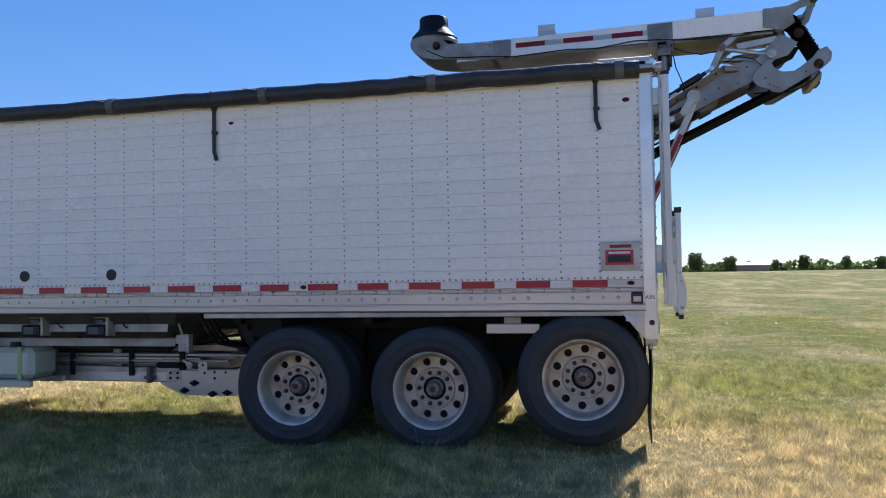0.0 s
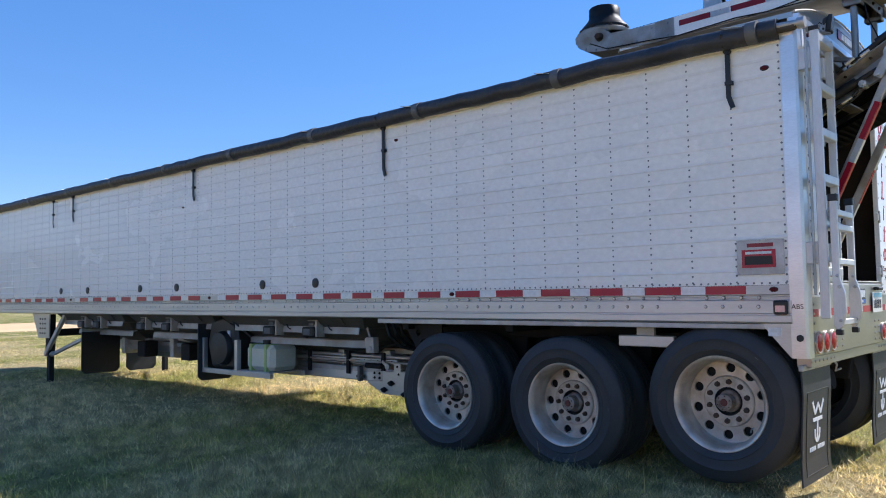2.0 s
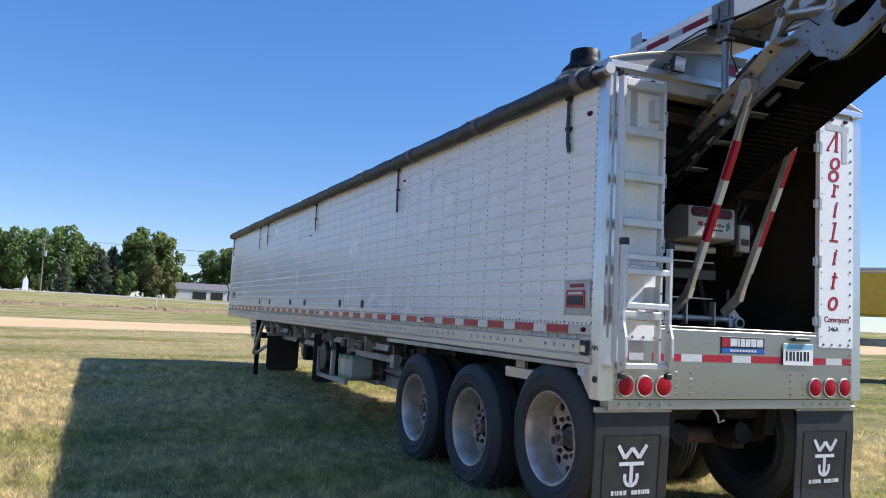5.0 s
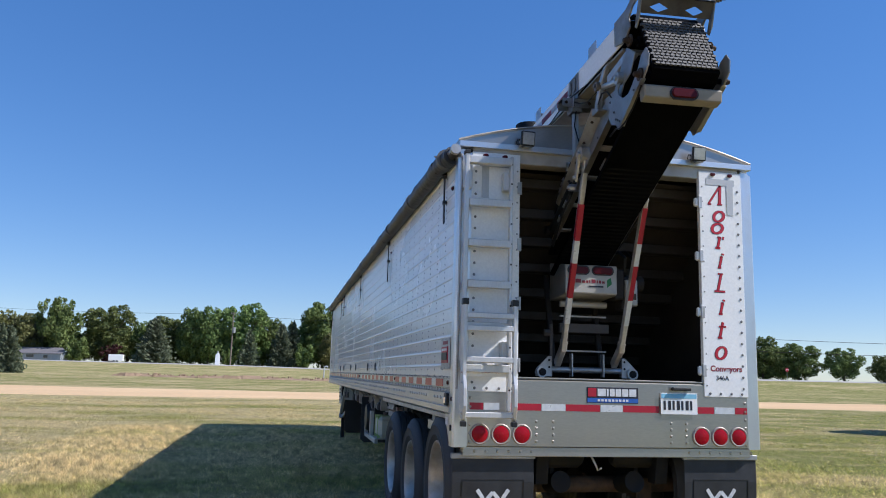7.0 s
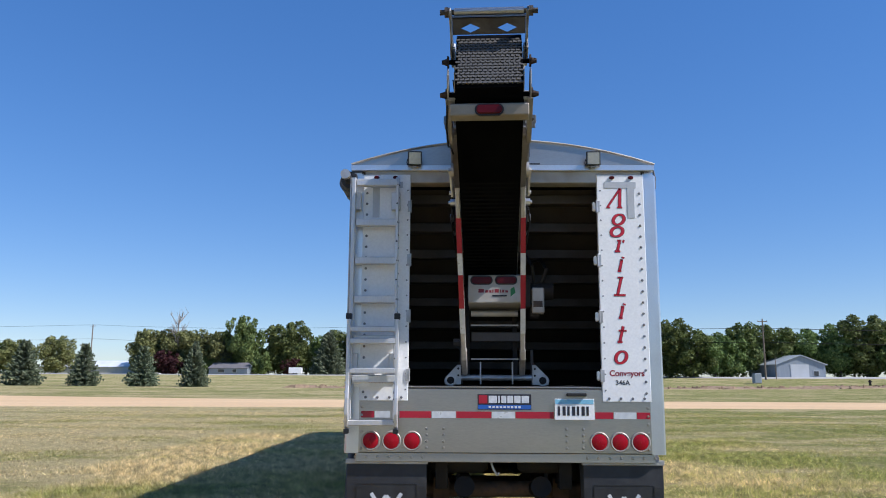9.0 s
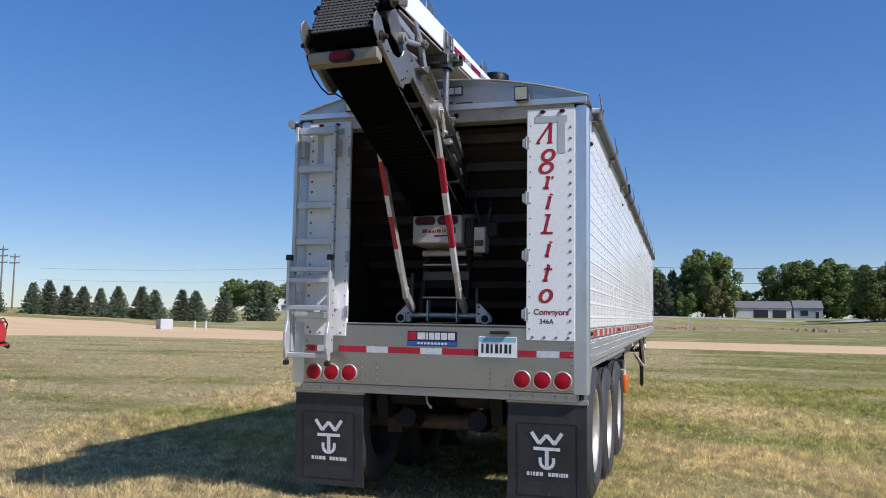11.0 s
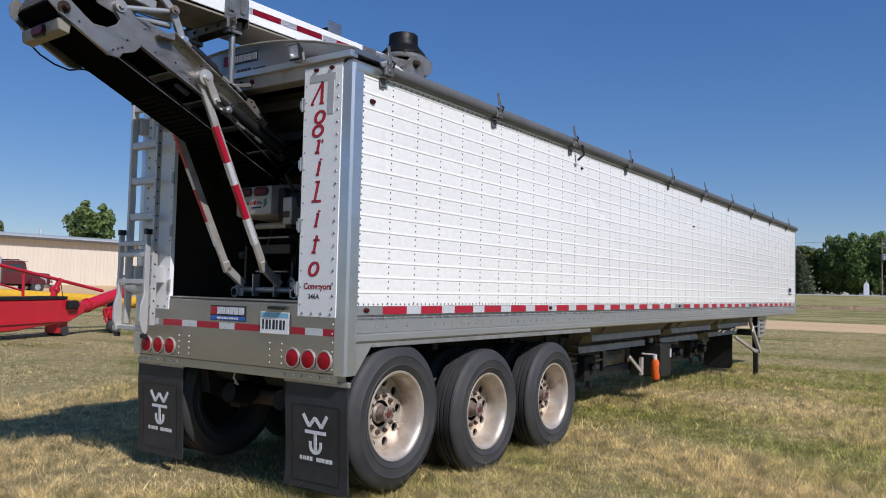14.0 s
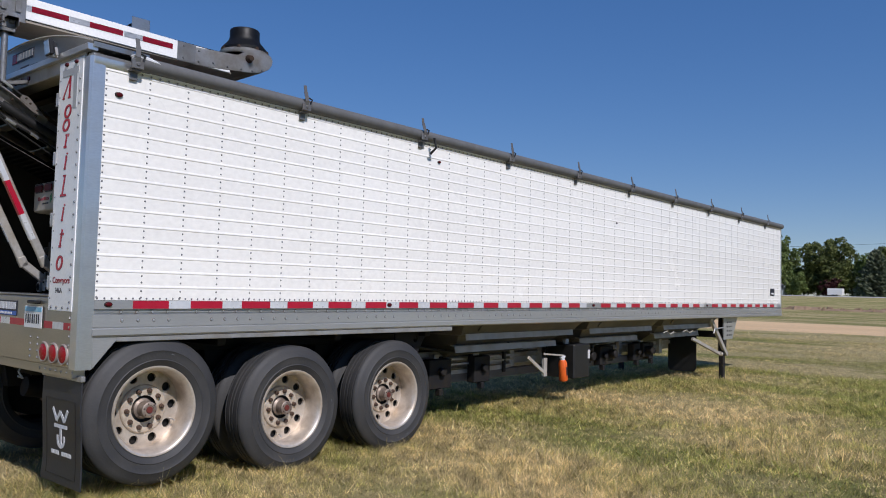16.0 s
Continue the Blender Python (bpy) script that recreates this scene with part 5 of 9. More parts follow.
part("rope_end", S().sweep([(-3.5, 1.3, 3.1), (-3.52, 1.31, 3.0), (-3.5, 1.25, 2.94)], 0.014, 6), M_PLASTIC, tarp)

# ---- folding belt conveyor ----
conveyor = thing("belt_conveyor", "folded aluminium belt conveyor reaching out of the trailer's tail", "conveyor", pose(0, -0.1, 0, 0, 0, -2.7))
W = 0.24


def plates(name, poly, thick, mat, label="", out=0.0, bevel=0.003):
    for s in (-1, 1):
        part(name, S().prism(poly, s * (W + out), s * (W + out - thick)), mat, conveyor, label, bevel=bevel)


# upper arm over the roof
plates("upper_side", [(-1.78, 3.55), (-1.78, 3.715), (1.05, 3.755), (1.12, 3.7), (1.1, 3.58)], 0.012, M_WHITE, "pale side plate of the upper arm")
part("upper_pan", S().box(-1.8, 1.08, -W + 0.012, W - 0.012, 3.545, 3.56), M_PAN, conveyor, "dusty underside pan with its shade in the colour")
part("upper_belt", S().box(-1.95, 1.15, -W + 0.03, W - 0.03, 3.7, 3.722), M_BELT, conveyor, "black ribbed belt")
ribs = S()
for k in range(90):
    x = -1.92 + 0.034 * k
    ribs.box(x - 0.009, x + 0.009, -W + 0.03, W - 0.03, 3.721, 3.736)
part("belt_ribs", ribs, M_BELT, conveyor, kind="stuff", fix=False)
for x in (-1.196, -0.745, -0.3):
    for s in (-1, 1):
        part("red_strip", S().box(x, x + 0.279, s * (W - 0.001), s * (W + 0.003), 3.634, 3.68), M_RED, conveyor)
        part("white_strip", S().box(x + 0.279, x + 0.44, s * (W - 0.001), s * (W + 0.0025), 3.634, 3.68), M_SILVERTAPE, conveyor)
plates("joint_plate", [(-1.42, 3.545), (-1.42, 3.72), (-1.24, 3.722), (-1.24, 3.547)], 0.006, M_GALV, "bolted joint plate", 0.006)
for x in (-0.9, 0.52):
    for s in (-1, 1):
        part("top_guide", S().box(x - 0.08, x + 0.08, s * (W - 0.005), s * (W - 0.011), 3.7, 3.83).box(x - 0.08, x + 0.08, s * (W - 0.1), s * (W - 0.011), 3.765, 3.771), M_ALU, conveyor, "upright belt guide", bevel=0.002)
# discharge end and spout
nose = [(-1.4, 3.542), (-1.4, 3.706), (-1.86, 3.74), (-1.94, 3.8), (-2.02, 3.835), (-2.16, 3.83), (-2.22, 3.815), (-2.25, 3.775), (-2.245, 3.73), (-2.21, 3.68), (-2.12, 3.625), (-2.0, 3.6), (-1.7, 3.565)]
plates("nose_plate", nose, 0.012, M_FRAME, "rounded end plate with bolts", 0.003)
part("nose_pan", S().prism([(-1.4, 3.54), (-2.0, 3.597), (-2.12, 3.622), (-2.21, 3.678), (-2.2, 3.69), (-2.11, 3.634), (-2.0, 3.61), (-1.4, 3.552)], -W + 0.01, W - 0.01), M_PAN, conveyor)
part("nose_end", S().prism([(-2.21, 3.68), (-2.245, 3.73), (-2.25, 3.775), (-2.22, 3.815), (-2.205, 3.805), (-2.235, 3.77), (-2.23, 3.735), (-2.2, 3.69)], -W + 0.01, W - 0.01), M_FRAME, conveyor)
part("spout_flange", S().box(-2.23, -1.92, -0.2, 0.2, 3.796, 3.81), M_GALV, conveyor)
part("spout", S().lathe([(0.226, 3.845), (0.226, 3.868), (0.2, 3.9), (0.165, 3.938), (0.15, 3.965), (0.146, 3.99), (0.145, 4.06), (0.137, 4.07), (0.129, 4.06), (0.132, 3.96), (0.2, 3.86)], n=32), M_PLASTIC, conveyor, "black rubber discharge spout", True, at=Matrix.Translation((-2.075, 0.0, 0.012)) @ Matrix(((1, 0, 0, 0), (0, 0, -1, 0), (0, 1, 0, 0), (0, 0, 0, 1))))
part("spout_base", S().lathe([(0.001, 3.79), (0.236, 3.79), (0.242, 3.8), (0.242, 3.828), (0.23, 3.84), (0.215, 3.846), (0.001, 3.846)], n=28), M_FRAME, conveyor, "stained aluminium spout base", True, at=Matrix.Translation((-2.075, 0.0, 0.012)) @ Matrix(((1, 0, 0, 0), (0, 0, -1, 0), (0, 1, 0, 0), (0, 0, 0, 1))))
part("base_bolts", rivets([(-2.075 + 0.225 * math.cos(k * 0.785), 0.225 * math.sin(k * 0.785), 3.845) for k in range(8)], (0, 0, 1), 0.022, 0.03), M_RUST, conveyor, kind="stuff")
for s in (-1, 1):
    part("end_bearing", S().cyl((-1.98, s * W, 3.73), (-1.98, s * (W + 0.05), 3.73), 0.042, 0.026), M_RUST, conveyor, "dark end bearing", True)
    part("nose_bolts", rivets([(x, s * (W + 0.003), z) for x, z in ((-1.45, 3.58), (-1.45, 3.68), (-1.6, 3.6), (-1.75, 3.6), (-1.9, 3.61), (-2.02, 3.62), (-2.13, 3.65), (-2.02, 3.74), (-1.3, 3.58), (-1.3, 3.69))], (0, s, 0), 0.012, 0.012), M_GALV, conveyor, kind="stuff")
part("cable", S().sweep([(-2.08, -W - 0.01, 3.69), (-1.9, -W - 0.015, 3.6), (-1.5, -W - 0.015, 3.575), (-1.2, -W - 0.012, 3.55), (-0.7, -W - 0.012, 3.57), (-0.45, -W - 0.012, 3.552), (-0.1, -W - 0.012, 3.59), (0.1, -W - 0.015, 3.58), (0.5, -W - 0.012, 3.545), (0.9, -W - 0.012, 3.55)], 0.005, 6), M_PLASTIC, conveyor, "black cable clipped along the arm", True)

# rest post between roof cap and upper arm
for s in (-1, 1):
    part("rest_post", S().cyl((0.16, s * 0.24, 3.02), (0.16, s * 0.24, 3.53), 0.024, n=14), M_RAIL, conveyor, "round rest post", True)
    part("post_clamp", S().box(0.1, 0.22, s * 0.205, s * 0.285, 3.425, 3.46).box(0.09, 0.24, s * 0.27, s * 0.282, 3.455, 3.545).box(0.11, 0.15, s * 0.282, s * 0.296, 3.49, 3.52).box(0.18, 0.22, s * 0.282, s * 0.296, 3.49, 3.52), M_GALV, conveyor, bevel=0.008)
    part("post_plate", S().box(0.02, 0.24, s * (W + 0.008), s * (W + 0.002), 3.53, 3.73).box(0.06, 0.1, s * (W + 0.008), s * (W + 0.02), 3.6, 3.7).box(0.16, 0.2, s * (W + 0.008), s * (W + 0.02), 3.6, 3.7), M_GALV, conveyor, "bolted saddle plate", bevel=0.003)
    part("post_foot", S().beam((0.16, s * 0.24, 3.03), (-0.06, s * 0.24, 3.09), 0.05, 0.03), M_GALV, conveyor, bevel=0.003)
part("rest_cross", S().box(0.1, 0.106, -0.36, 0.36, 3.462, 3.53).box(0.1, 0.18, -0.36, 0.36, 3.524, 3.53).box(0.214, 0.22, -0.36, 0.36, 3.462, 3.53), M_GALV, conveyor, "cross bar under the upper arm", bevel=0.006)

# hinge, top roller and belt bend
plates("hinge_plate", [(1.0, 3.6), (1.0, 3.765), (1.2, 3.77), (1.36, 3.83), (1.42, 3.83), (1.44, 3.79), (1.42, 3.765), (1.3, 3.74), (1.24, 3.69), (1.26, 3.62), (1.16, 3.56)], 0.012, M_FRAME, "cut steel hinge plate", 0.014)
part("top_roller", S().cyl((1.41, -W + 0.02, 3.8), (1.41, W - 0.02, 3.8), 0.026, n=18), M_ALU, conveyor, "pale top roller", True)
part("roller_bolts", S().cyl((1.41, -W - 0.07, 3.8), (1.41, W + 0.07, 3.8), 0.018, n=8).cyl((1.41, -W - 0.04, 3.8), (1.41, -W - 0.015, 3.8), 0.034, n=6).cyl((1.41, W + 0.015, 3.8), (1.41, W + 0.04, 3.8), 0.034, n=6), M_SHEET, conveyor)
part("post_bolts", rivets([(0.22, q, 3.495) for q in (-0.33, -0.15, 0.0, 0.15, 0.33)], (1, 0, 0), 0.014, 0.012), M_RUST, conveyor, kind="stuff")
guard = S()
for dx in (0.0, -0.004):
    for y0, y1 in ((-W + 0.008, 0.0), (0.0, W - 0.008)):
        k, ym = len(guard.v), (y0 + y1) / 2
        at_v = lambda y, v: (1.415 - 0.05 * v + dx, y, 3.765 - 0.095 * v)
        guard.v += [at_v(y0, 0), at_v(y1, 0), at_v(y1, 1), at_v(y0, 1), at_v(ym, 0.38), at_v(ym + 0.062, 0.64), at_v(ym, 0.9), at_v(ym - 0.062, 0.64)]
        guard.f += [tuple(k + i for i in f) for f in ((0, 1, 4), (1, 5, 4), (1, 2, 5), (2, 6, 5), (2, 3, 6), (3, 7, 6), (3, 0, 7), (0, 4, 7))]
for h in (0, 8):
    guard.f += [(h + 4 + i, h + 4 + (i + 1) % 4, h + 20 + (i + 1) % 4, h + 20 + i) for i in range(4)]
part("guard_sheet", guard, M_SHEET, conveyor, "sheet guard with two diamond cut-outs")
part("guard_rim", S().box(1.41, 1.425, -W + 0.006, W - 0.006, 3.758, 3.77), M_GALV, conveyor)
for s in (-1, 1):
    part("guard_cheek", S().prism([(1.4, 3.82), (1.43, 3.8), (1.37, 3.62), (1.33, 3.58), (1.31, 3.6)], s * (W + 0.002), s * (W - 0.006)), M_FRAME, conveyor, "bent guard cheek")
bend = S()
steps = [(1.15, 3.745), (1.22, 3.73), (1.28, 3.68), (1.33, 3.6), (1.4, 3.47), (1.47, 3.34), (1.5, 3.27), (1.5, 3.26), (1.44, 3.21)]
for x, z in steps:
    bend.v += [(x, -W + 0.03, z), (x, W - 0.03, z), (x - 0.02, W - 0.03, z - 0.012), (x - 0.02, -W + 0.03, z - 0.012)]
for k in range(len(steps) - 1):
    bend.f += [(4 * k + j, 4 * k + (j + 1) % 4, 4 * k + 4 + (j + 1) % 4, 4 * k + 4 + j) for j in range(4)]
bend.f += [(0, 1, 2, 3), tuple(range(len(bend.v) - 4, len(bend.v)))]
part("belt_bend", bend, M_BELT, conveyor, "black belt bending over the hinge", True)
knobs = S()
along, out = Vector((0.19, 0, -0.365)).normalized(), Vector((0.365, 0, 0.19)).normalized()
for k in range(27):
    p = Vector((1.3, 0, 3.655)).lerp(Vector((1.49, 0, 3.29)), k / 26)
    for j in range(13):
        c = p + Vector((0, -W + 0.05 + (2 * W - 0.1) * (j + (0.5 if k % 2 else 0.0)) / 12.5, 0))
        ring = [Vector((0, 0.0135, 0)), along * 0.0125, Vector((0, -0.0135, 0)), along * -0.0125]
        knobs.add([c + q for q in ring] + [c + q * 0.62 + out * 0.011 for q in ring], [(4, 5, 6, 7)] + [(i, (i + 1) % 4, 4 + (i + 1) % 4, 4 + i) for i in range(4)])
part("cleat", knobs, M_PALECLEAT, conveyor, kind="stuff", fix=False)
for x, z in ((1.48, 3.24), (1.33, 3.52)):
    part("idler", S().cyl((x - 0.05, -W - 0.03, z), (x - 0.05, W + 0.03, z), 0.016, n=10).cyl((x - 0.05, -W + 0.03, z), (x - 0.05, W - 0.03, z), 0.034, n=14), M_BELT, conveyor, "black idler roller", True)
    for s in (-1, 1):
        part("idler_nut", S().cyl((x - 0.05, s * (W + 0.02), z), (x - 0.05, s * (W + 0.065), z), 0.028, 0.014, 8).cyl((x - 0.05, s * (W + 0.018), z), (x - 0.05, s * (W + 0.03), z), 0.04, n=12), M_RUST, conveyor)

# lower arm down into the bay
plates("lower_web", [(1.14, 3.54), (1.28, 3.45), (1.2, 3.345), (1.09, 3.315), (0.96, 3.17), (0.9, 3.135), (-0.36, 2.545), (-0.45, 2.59), (-0.42, 2.68), (0.64, 3.27), (0.86, 3.335), (0.93, 3.33)], 0.008, M_PLATE, "aluminium web of the lower arm", -0.012)
plates("web_lip", [(0.9, 3.135), (0.905, 3.147), (-0.36, 2.557), (-0.36, 2.545)], 0.036, M_PLATE, "narrow bottom lip", 0.022, 0.0)
for s in (-1, 1):
    fl = S()
    for x, z in ((0.67, 3.285), (-0.16, 2.8)):
        fl.v += [(x, s * (W + 0.052), z), (x, s * (W + 0.052), z + 0.008), (x, s * (W - 0.014), z - 0.052), (x, s * (W - 0.014), z - 0.06)]
    fl.f += [(0, 1, 5, 4), (1, 3, 7, 5), (3, 2, 6, 7), (2, 0, 4, 6), (0, 2, 3, 1), (4, 5, 7, 6)]
    ch = part("channel_flange", fl, M_FRAME, conveyor, "slanting upper flange with bolts")
    part("flange_bolts", rivets([(0.6 - 0.17 * k, s * (W + 0.022), 3.218 - 0.0995 * k) for k in range(5)], (0, s, -0.8), 0.011, 0.01), M_RUST, ch, kind="stuff")
    part("flange_end", S().prism([(0.668, 3.29), (0.79, 3.245), (0.78, 3.232), (0.668, 3.23)], s * (W - 0.018), s * (W + 0.05)), M_PLATE, ch, "bright bent end of the flange", bevel=0.004)
    part("end_gusset", S().prism([(0.03, 2.965), (-0.015, 2.955), (-0.16, 2.8), (-0.05, 2.845), (0.05, 2.92)], s * (W + 0.046), s * (W + 0.052)), M_PLATE, ch, "pale gusset with bolts")
    part("gusset_bolts", rivets([(0.0, s * (W + 0.052), 2.94), (-0.03, s * (W + 0.052), 2.905), (-0.08, s * (W + 0.052), 2.86)], (0, s, 0), 0.01, 0.008), M_RUST, ch, kind="stuff")
    part("web_bolts", rivets([(1.1 - 0.032 * k, s * (W + 0.02), 3.06 + (0.016 * k if k < 3 else 0.09)) for k in range(4)] + [(1.33, s * (W + 0.02), 3.18), (1.4, s * (W + 0.02), 3.25), (0.86, s * (W - 0.01), 3.27), (0.78, s * (W - 0.01), 3.13), (0.62, s * (W - 0.01), 3.1), (0.5, s * (W - 0.01), 3.01)], (0, s, 0), 0.009, 0.007), M_RIVET, conveyor, kind="stuff")
    if s > 0:
        part("belt_edge_rail", S().beam((1.04, s * (W - 0.022), 3.03), (-0.5, s * (W - 0.022), 2.31), 0.006, 0.004), M_GALV, conveyor, "thin rail along the belt edge")
    part("tie_plate", S().prism([(0.44, 2.93), (0.56, 2.98), (0.58, 2.955), (0.47, 2.9)], s * (W - 0.09), s * (W - 0.084)), M_GALV, conveyor, "grey tie plate")
plates("goose_plate", [(1.387, 3.3), (1.43, 3.36), (1.5, 3.385), (1.54, 3.33), (1.53, 3.26), (1.46, 3.2), (1.36, 3.152), (1.126, 3.018), (1.056, 3.016), (1.028, 3.055), (0.947, 3.083), (0.902, 3.134), (0.893, 3.17), (0.946, 3.243), (1.022, 3.31), (1.09, 3.322), (1.06, 3.276), (1.082, 3.235), (1.142, 3.197), (1.237, 3.195), (1.295, 3.232)], 0.01, M_PLATE, "cut aluminium gooseneck plate", 0.018)
plates("goose_lip", [(1.46, 3.2), (1.126, 3.018), (1.122, 3.026), (1.456, 3.208)], 0.03, M_PLATE, "bent lower lip", 0.03, 0.0)
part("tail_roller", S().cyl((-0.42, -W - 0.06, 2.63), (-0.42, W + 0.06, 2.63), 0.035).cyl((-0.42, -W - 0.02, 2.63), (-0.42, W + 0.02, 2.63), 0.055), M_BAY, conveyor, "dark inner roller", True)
part("arm_wire", S().sweep([(0.22, -W - 0.03, 3.5), (0.35, -W - 0.02, 3.44), (0.48, -W - 0.01, 3.41), (0.62, -W, 3.43)], 0.005, 6), M_PLASTIC, conveyor, "thin black wire between the arms", True)
part("arm_wire", S().sweep([(0.24, -W - 0.02, 3.42), (0.26, -W - 0.04, 3.3), (0.3, -W - 0.03, 3.2), (0.32, -W - 0.02, 3.14)], 0.005, 6), M_PLASTIC, conveyor, "thin black wire between the arms", True)
part("arm_wire", S().sweep([(0.68, -W - 0.01, 3.32), (0.78, -W - 0.02, 3.36), (0.9, -W - 0.03, 3.33), (0.98, -W - 0.03, 3.26)], 0.005, 6), M_PLASTIC, conveyor, "thin black wire between the arms", True)
part("loop_cable", S().sweep([(1.44, -W - 0.02, 3.17), (1.395, -W - 0.025, 3.115), (1.32, -W - 0.03, 3.06), (1.22, -W - 0.03, 3.018), (1.12, -W - 0.03, 3.003), (1.03, -W - 0.02, 3.03), (0.9, -W - 0.01, 3.02)], 0.006, 6), M_PLASTIC, conveyor, "black cable loop hanging from the end bar", True)
part("lower_belt", S().prism([(1.42, 3.215), (1.38, 3.182), (-0.55, 2.28), (-0.57, 2.305), (1.36, 3.207)], -W + 0.025, W - 0.025), M_BELT, conveyor, "black underside of the lower belt")
nubs = S()
for k in range(60):
    f = k / 59
    x, z = 1.36 - 1.88 * f, 3.176 - 0.884 * f
    for j in range(8):
        y = -W + 0.05 + (2 * W - 0.1) * j / 7 + (0.014 if k % 2 else -0.014)
        nubs.beam((x, y - 0.02, z + 0.002), (x, y + 0.02, z + 0.002), 0.014, 0.012, (-0.425, 0, 0.905))
part("belt_ribs", ribs, M_BELT, conveyor, kind="stuff", fix=False)
for x in (-1.196, -0.745, -0.3):
    for s in (-1, 1):
        part("red_strip", S().box(x, x + 0.279, s * (W - 0.001), s * (W + 0.003), 3.634, 3.68), M_RED, conveyor)
        part("white_strip", S().box(x + 0.279, x + 0.44, s * (W - 0.001), s * (W + 0.0025), 3.634, 3.68), M_SILVERTAPE, conveyor)
plates("joint_plate", [(-1.42, 3.545), (-1.42, 3.72), (-1.24, 3.722), (-1.24, 3.547)], 0.006, M_GALV, "bolted joint plate", 0.006)
for x in (-0.9, 0.52):
    for s in (-1, 1):
        part("top_guide", S().box(x - 0.08, x + 0.08, s * (W - 0.005), s * (W - 0.011), 3.7, 3.83).box(x - 0.08, x + 0.08, s * (W - 0.1), s * (W - 0.011), 3.765, 3.771), M_ALU, conveyor, "upright belt guide", bevel=0.002)
# discharge end and spout
nose = [(-1.4, 3.542), (-1.4, 3.706), (-1.86, 3.74), (-1.94, 3.8), (-2.02, 3.835), (-2.16, 3.83), (-2.22, 3.815), (-2.25, 3.775), (-2.245, 3.73), (-2.21, 3.68), (-2.12, 3.625), (-2.0, 3.6), (-1.7, 3.565)]
plates("nose_plate", nose, 0.012, M_FRAME, "rounded end plate with bolts", 0.003)
part("nose_pan", S().prism([(-1.4, 3.54), (-2.0, 3.597), (-2.12, 3.622), (-2.21, 3.678), (-2.2, 3.69), (-2.11, 3.634), (-2.0, 3.61), (-1.4, 3.552)], -W + 0.01, W - 0.01), M_PAN, conveyor)
part("nose_end", S().prism([(-2.21, 3.68), (-2.245, 3.73), (-2.25, 3.775), (-2.22, 3.815), (-2.205, 3.805), (-2.235, 3.77), (-2.23, 3.735), (-2.2, 3.69)], -W + 0.01, W - 0.01), M_FRAME, conveyor)
part("spout_flange", S().box(-2.23, -1.92, -0.2, 0.2, 3.796, 3.81), M_GALV, conveyor)
part("spout", S().lathe([(0.226, 3.845), (0.226, 3.868), (0.2, 3.9), (0.165, 3.938), (0.15, 3.965), (0.146, 3.99), (0.145, 4.06), (0.137, 4.07), (0.129, 4.06), (0.132, 3.96), (0.2, 3.86)], n=32), M_PLASTIC, conveyor, "black rubber discharge spout", True, at=Matrix.Translation((-2.075, 0.0, 0.012)) @ Matrix(((1, 0, 0, 0), (0, 0, -1, 0), (0, 1, 0, 0), (0, 0, 0, 1))))
part("spout_base", S().lathe([(0.001, 3.79), (0.236, 3.79), (0.242, 3.8), (0.242, 3.828), (0.23, 3.84), (0.215, 3.846), (0.001, 3.846)], n=28), M_FRAME, conveyor, "stained aluminium spout base", True, at=Matrix.Translation((-2.075, 0.0, 0.012)) @ Matrix(((1, 0, 0, 0), (0, 0, -1, 0), (0, 1, 0, 0), (0, 0, 0, 1))))
part("base_bolts", rivets([(-2.075 + 0.225 * math.cos(k * 0.785), 0.225 * math.sin(k * 0.785), 3.845) for k in range(8)], (0, 0, 1), 0.022, 0.03), M_RUST, conveyor, kind="stuff")
for s in (-1, 1):
    part("end_bearing", S().cyl((-1.98, s * W, 3.73), (-1.98, s * (W + 0.05), 3.73), 0.042, 0.026), M_RUST, conveyor, "dark end bearing", True)
    part("nose_bolts", rivets([(x, s * (W + 0.003), z) for x, z in ((-1.45, 3.58), (-1.45, 3.68), (-1.6, 3.6), (-1.75, 3.6), (-1.9, 3.61), (-2.02, 3.62), (-2.13, 3.65), (-2.02, 3.74), (-1.3, 3.58), (-1.3, 3.69))], (0, s, 0), 0.012, 0.012), M_GALV, conveyor, kind="stuff")
part("cable", S().sweep([(-2.08, -W - 0.01, 3.69), (-1.9, -W - 0.015, 3.6), (-1.5, -W - 0.015, 3.575), (-1.2, -W - 0.012, 3.55), (-0.7, -W - 0.012, 3.57), (-0.45, -W - 0.012, 3.552), (-0.1, -W - 0.012, 3.59), (0.1, -W - 0.015, 3.58), (0.5, -W - 0.012, 3.545), (0.9, -W - 0.012, 3.55)], 0.005, 6), M_PLASTIC, conveyor, "black cable clipped along the arm", True)

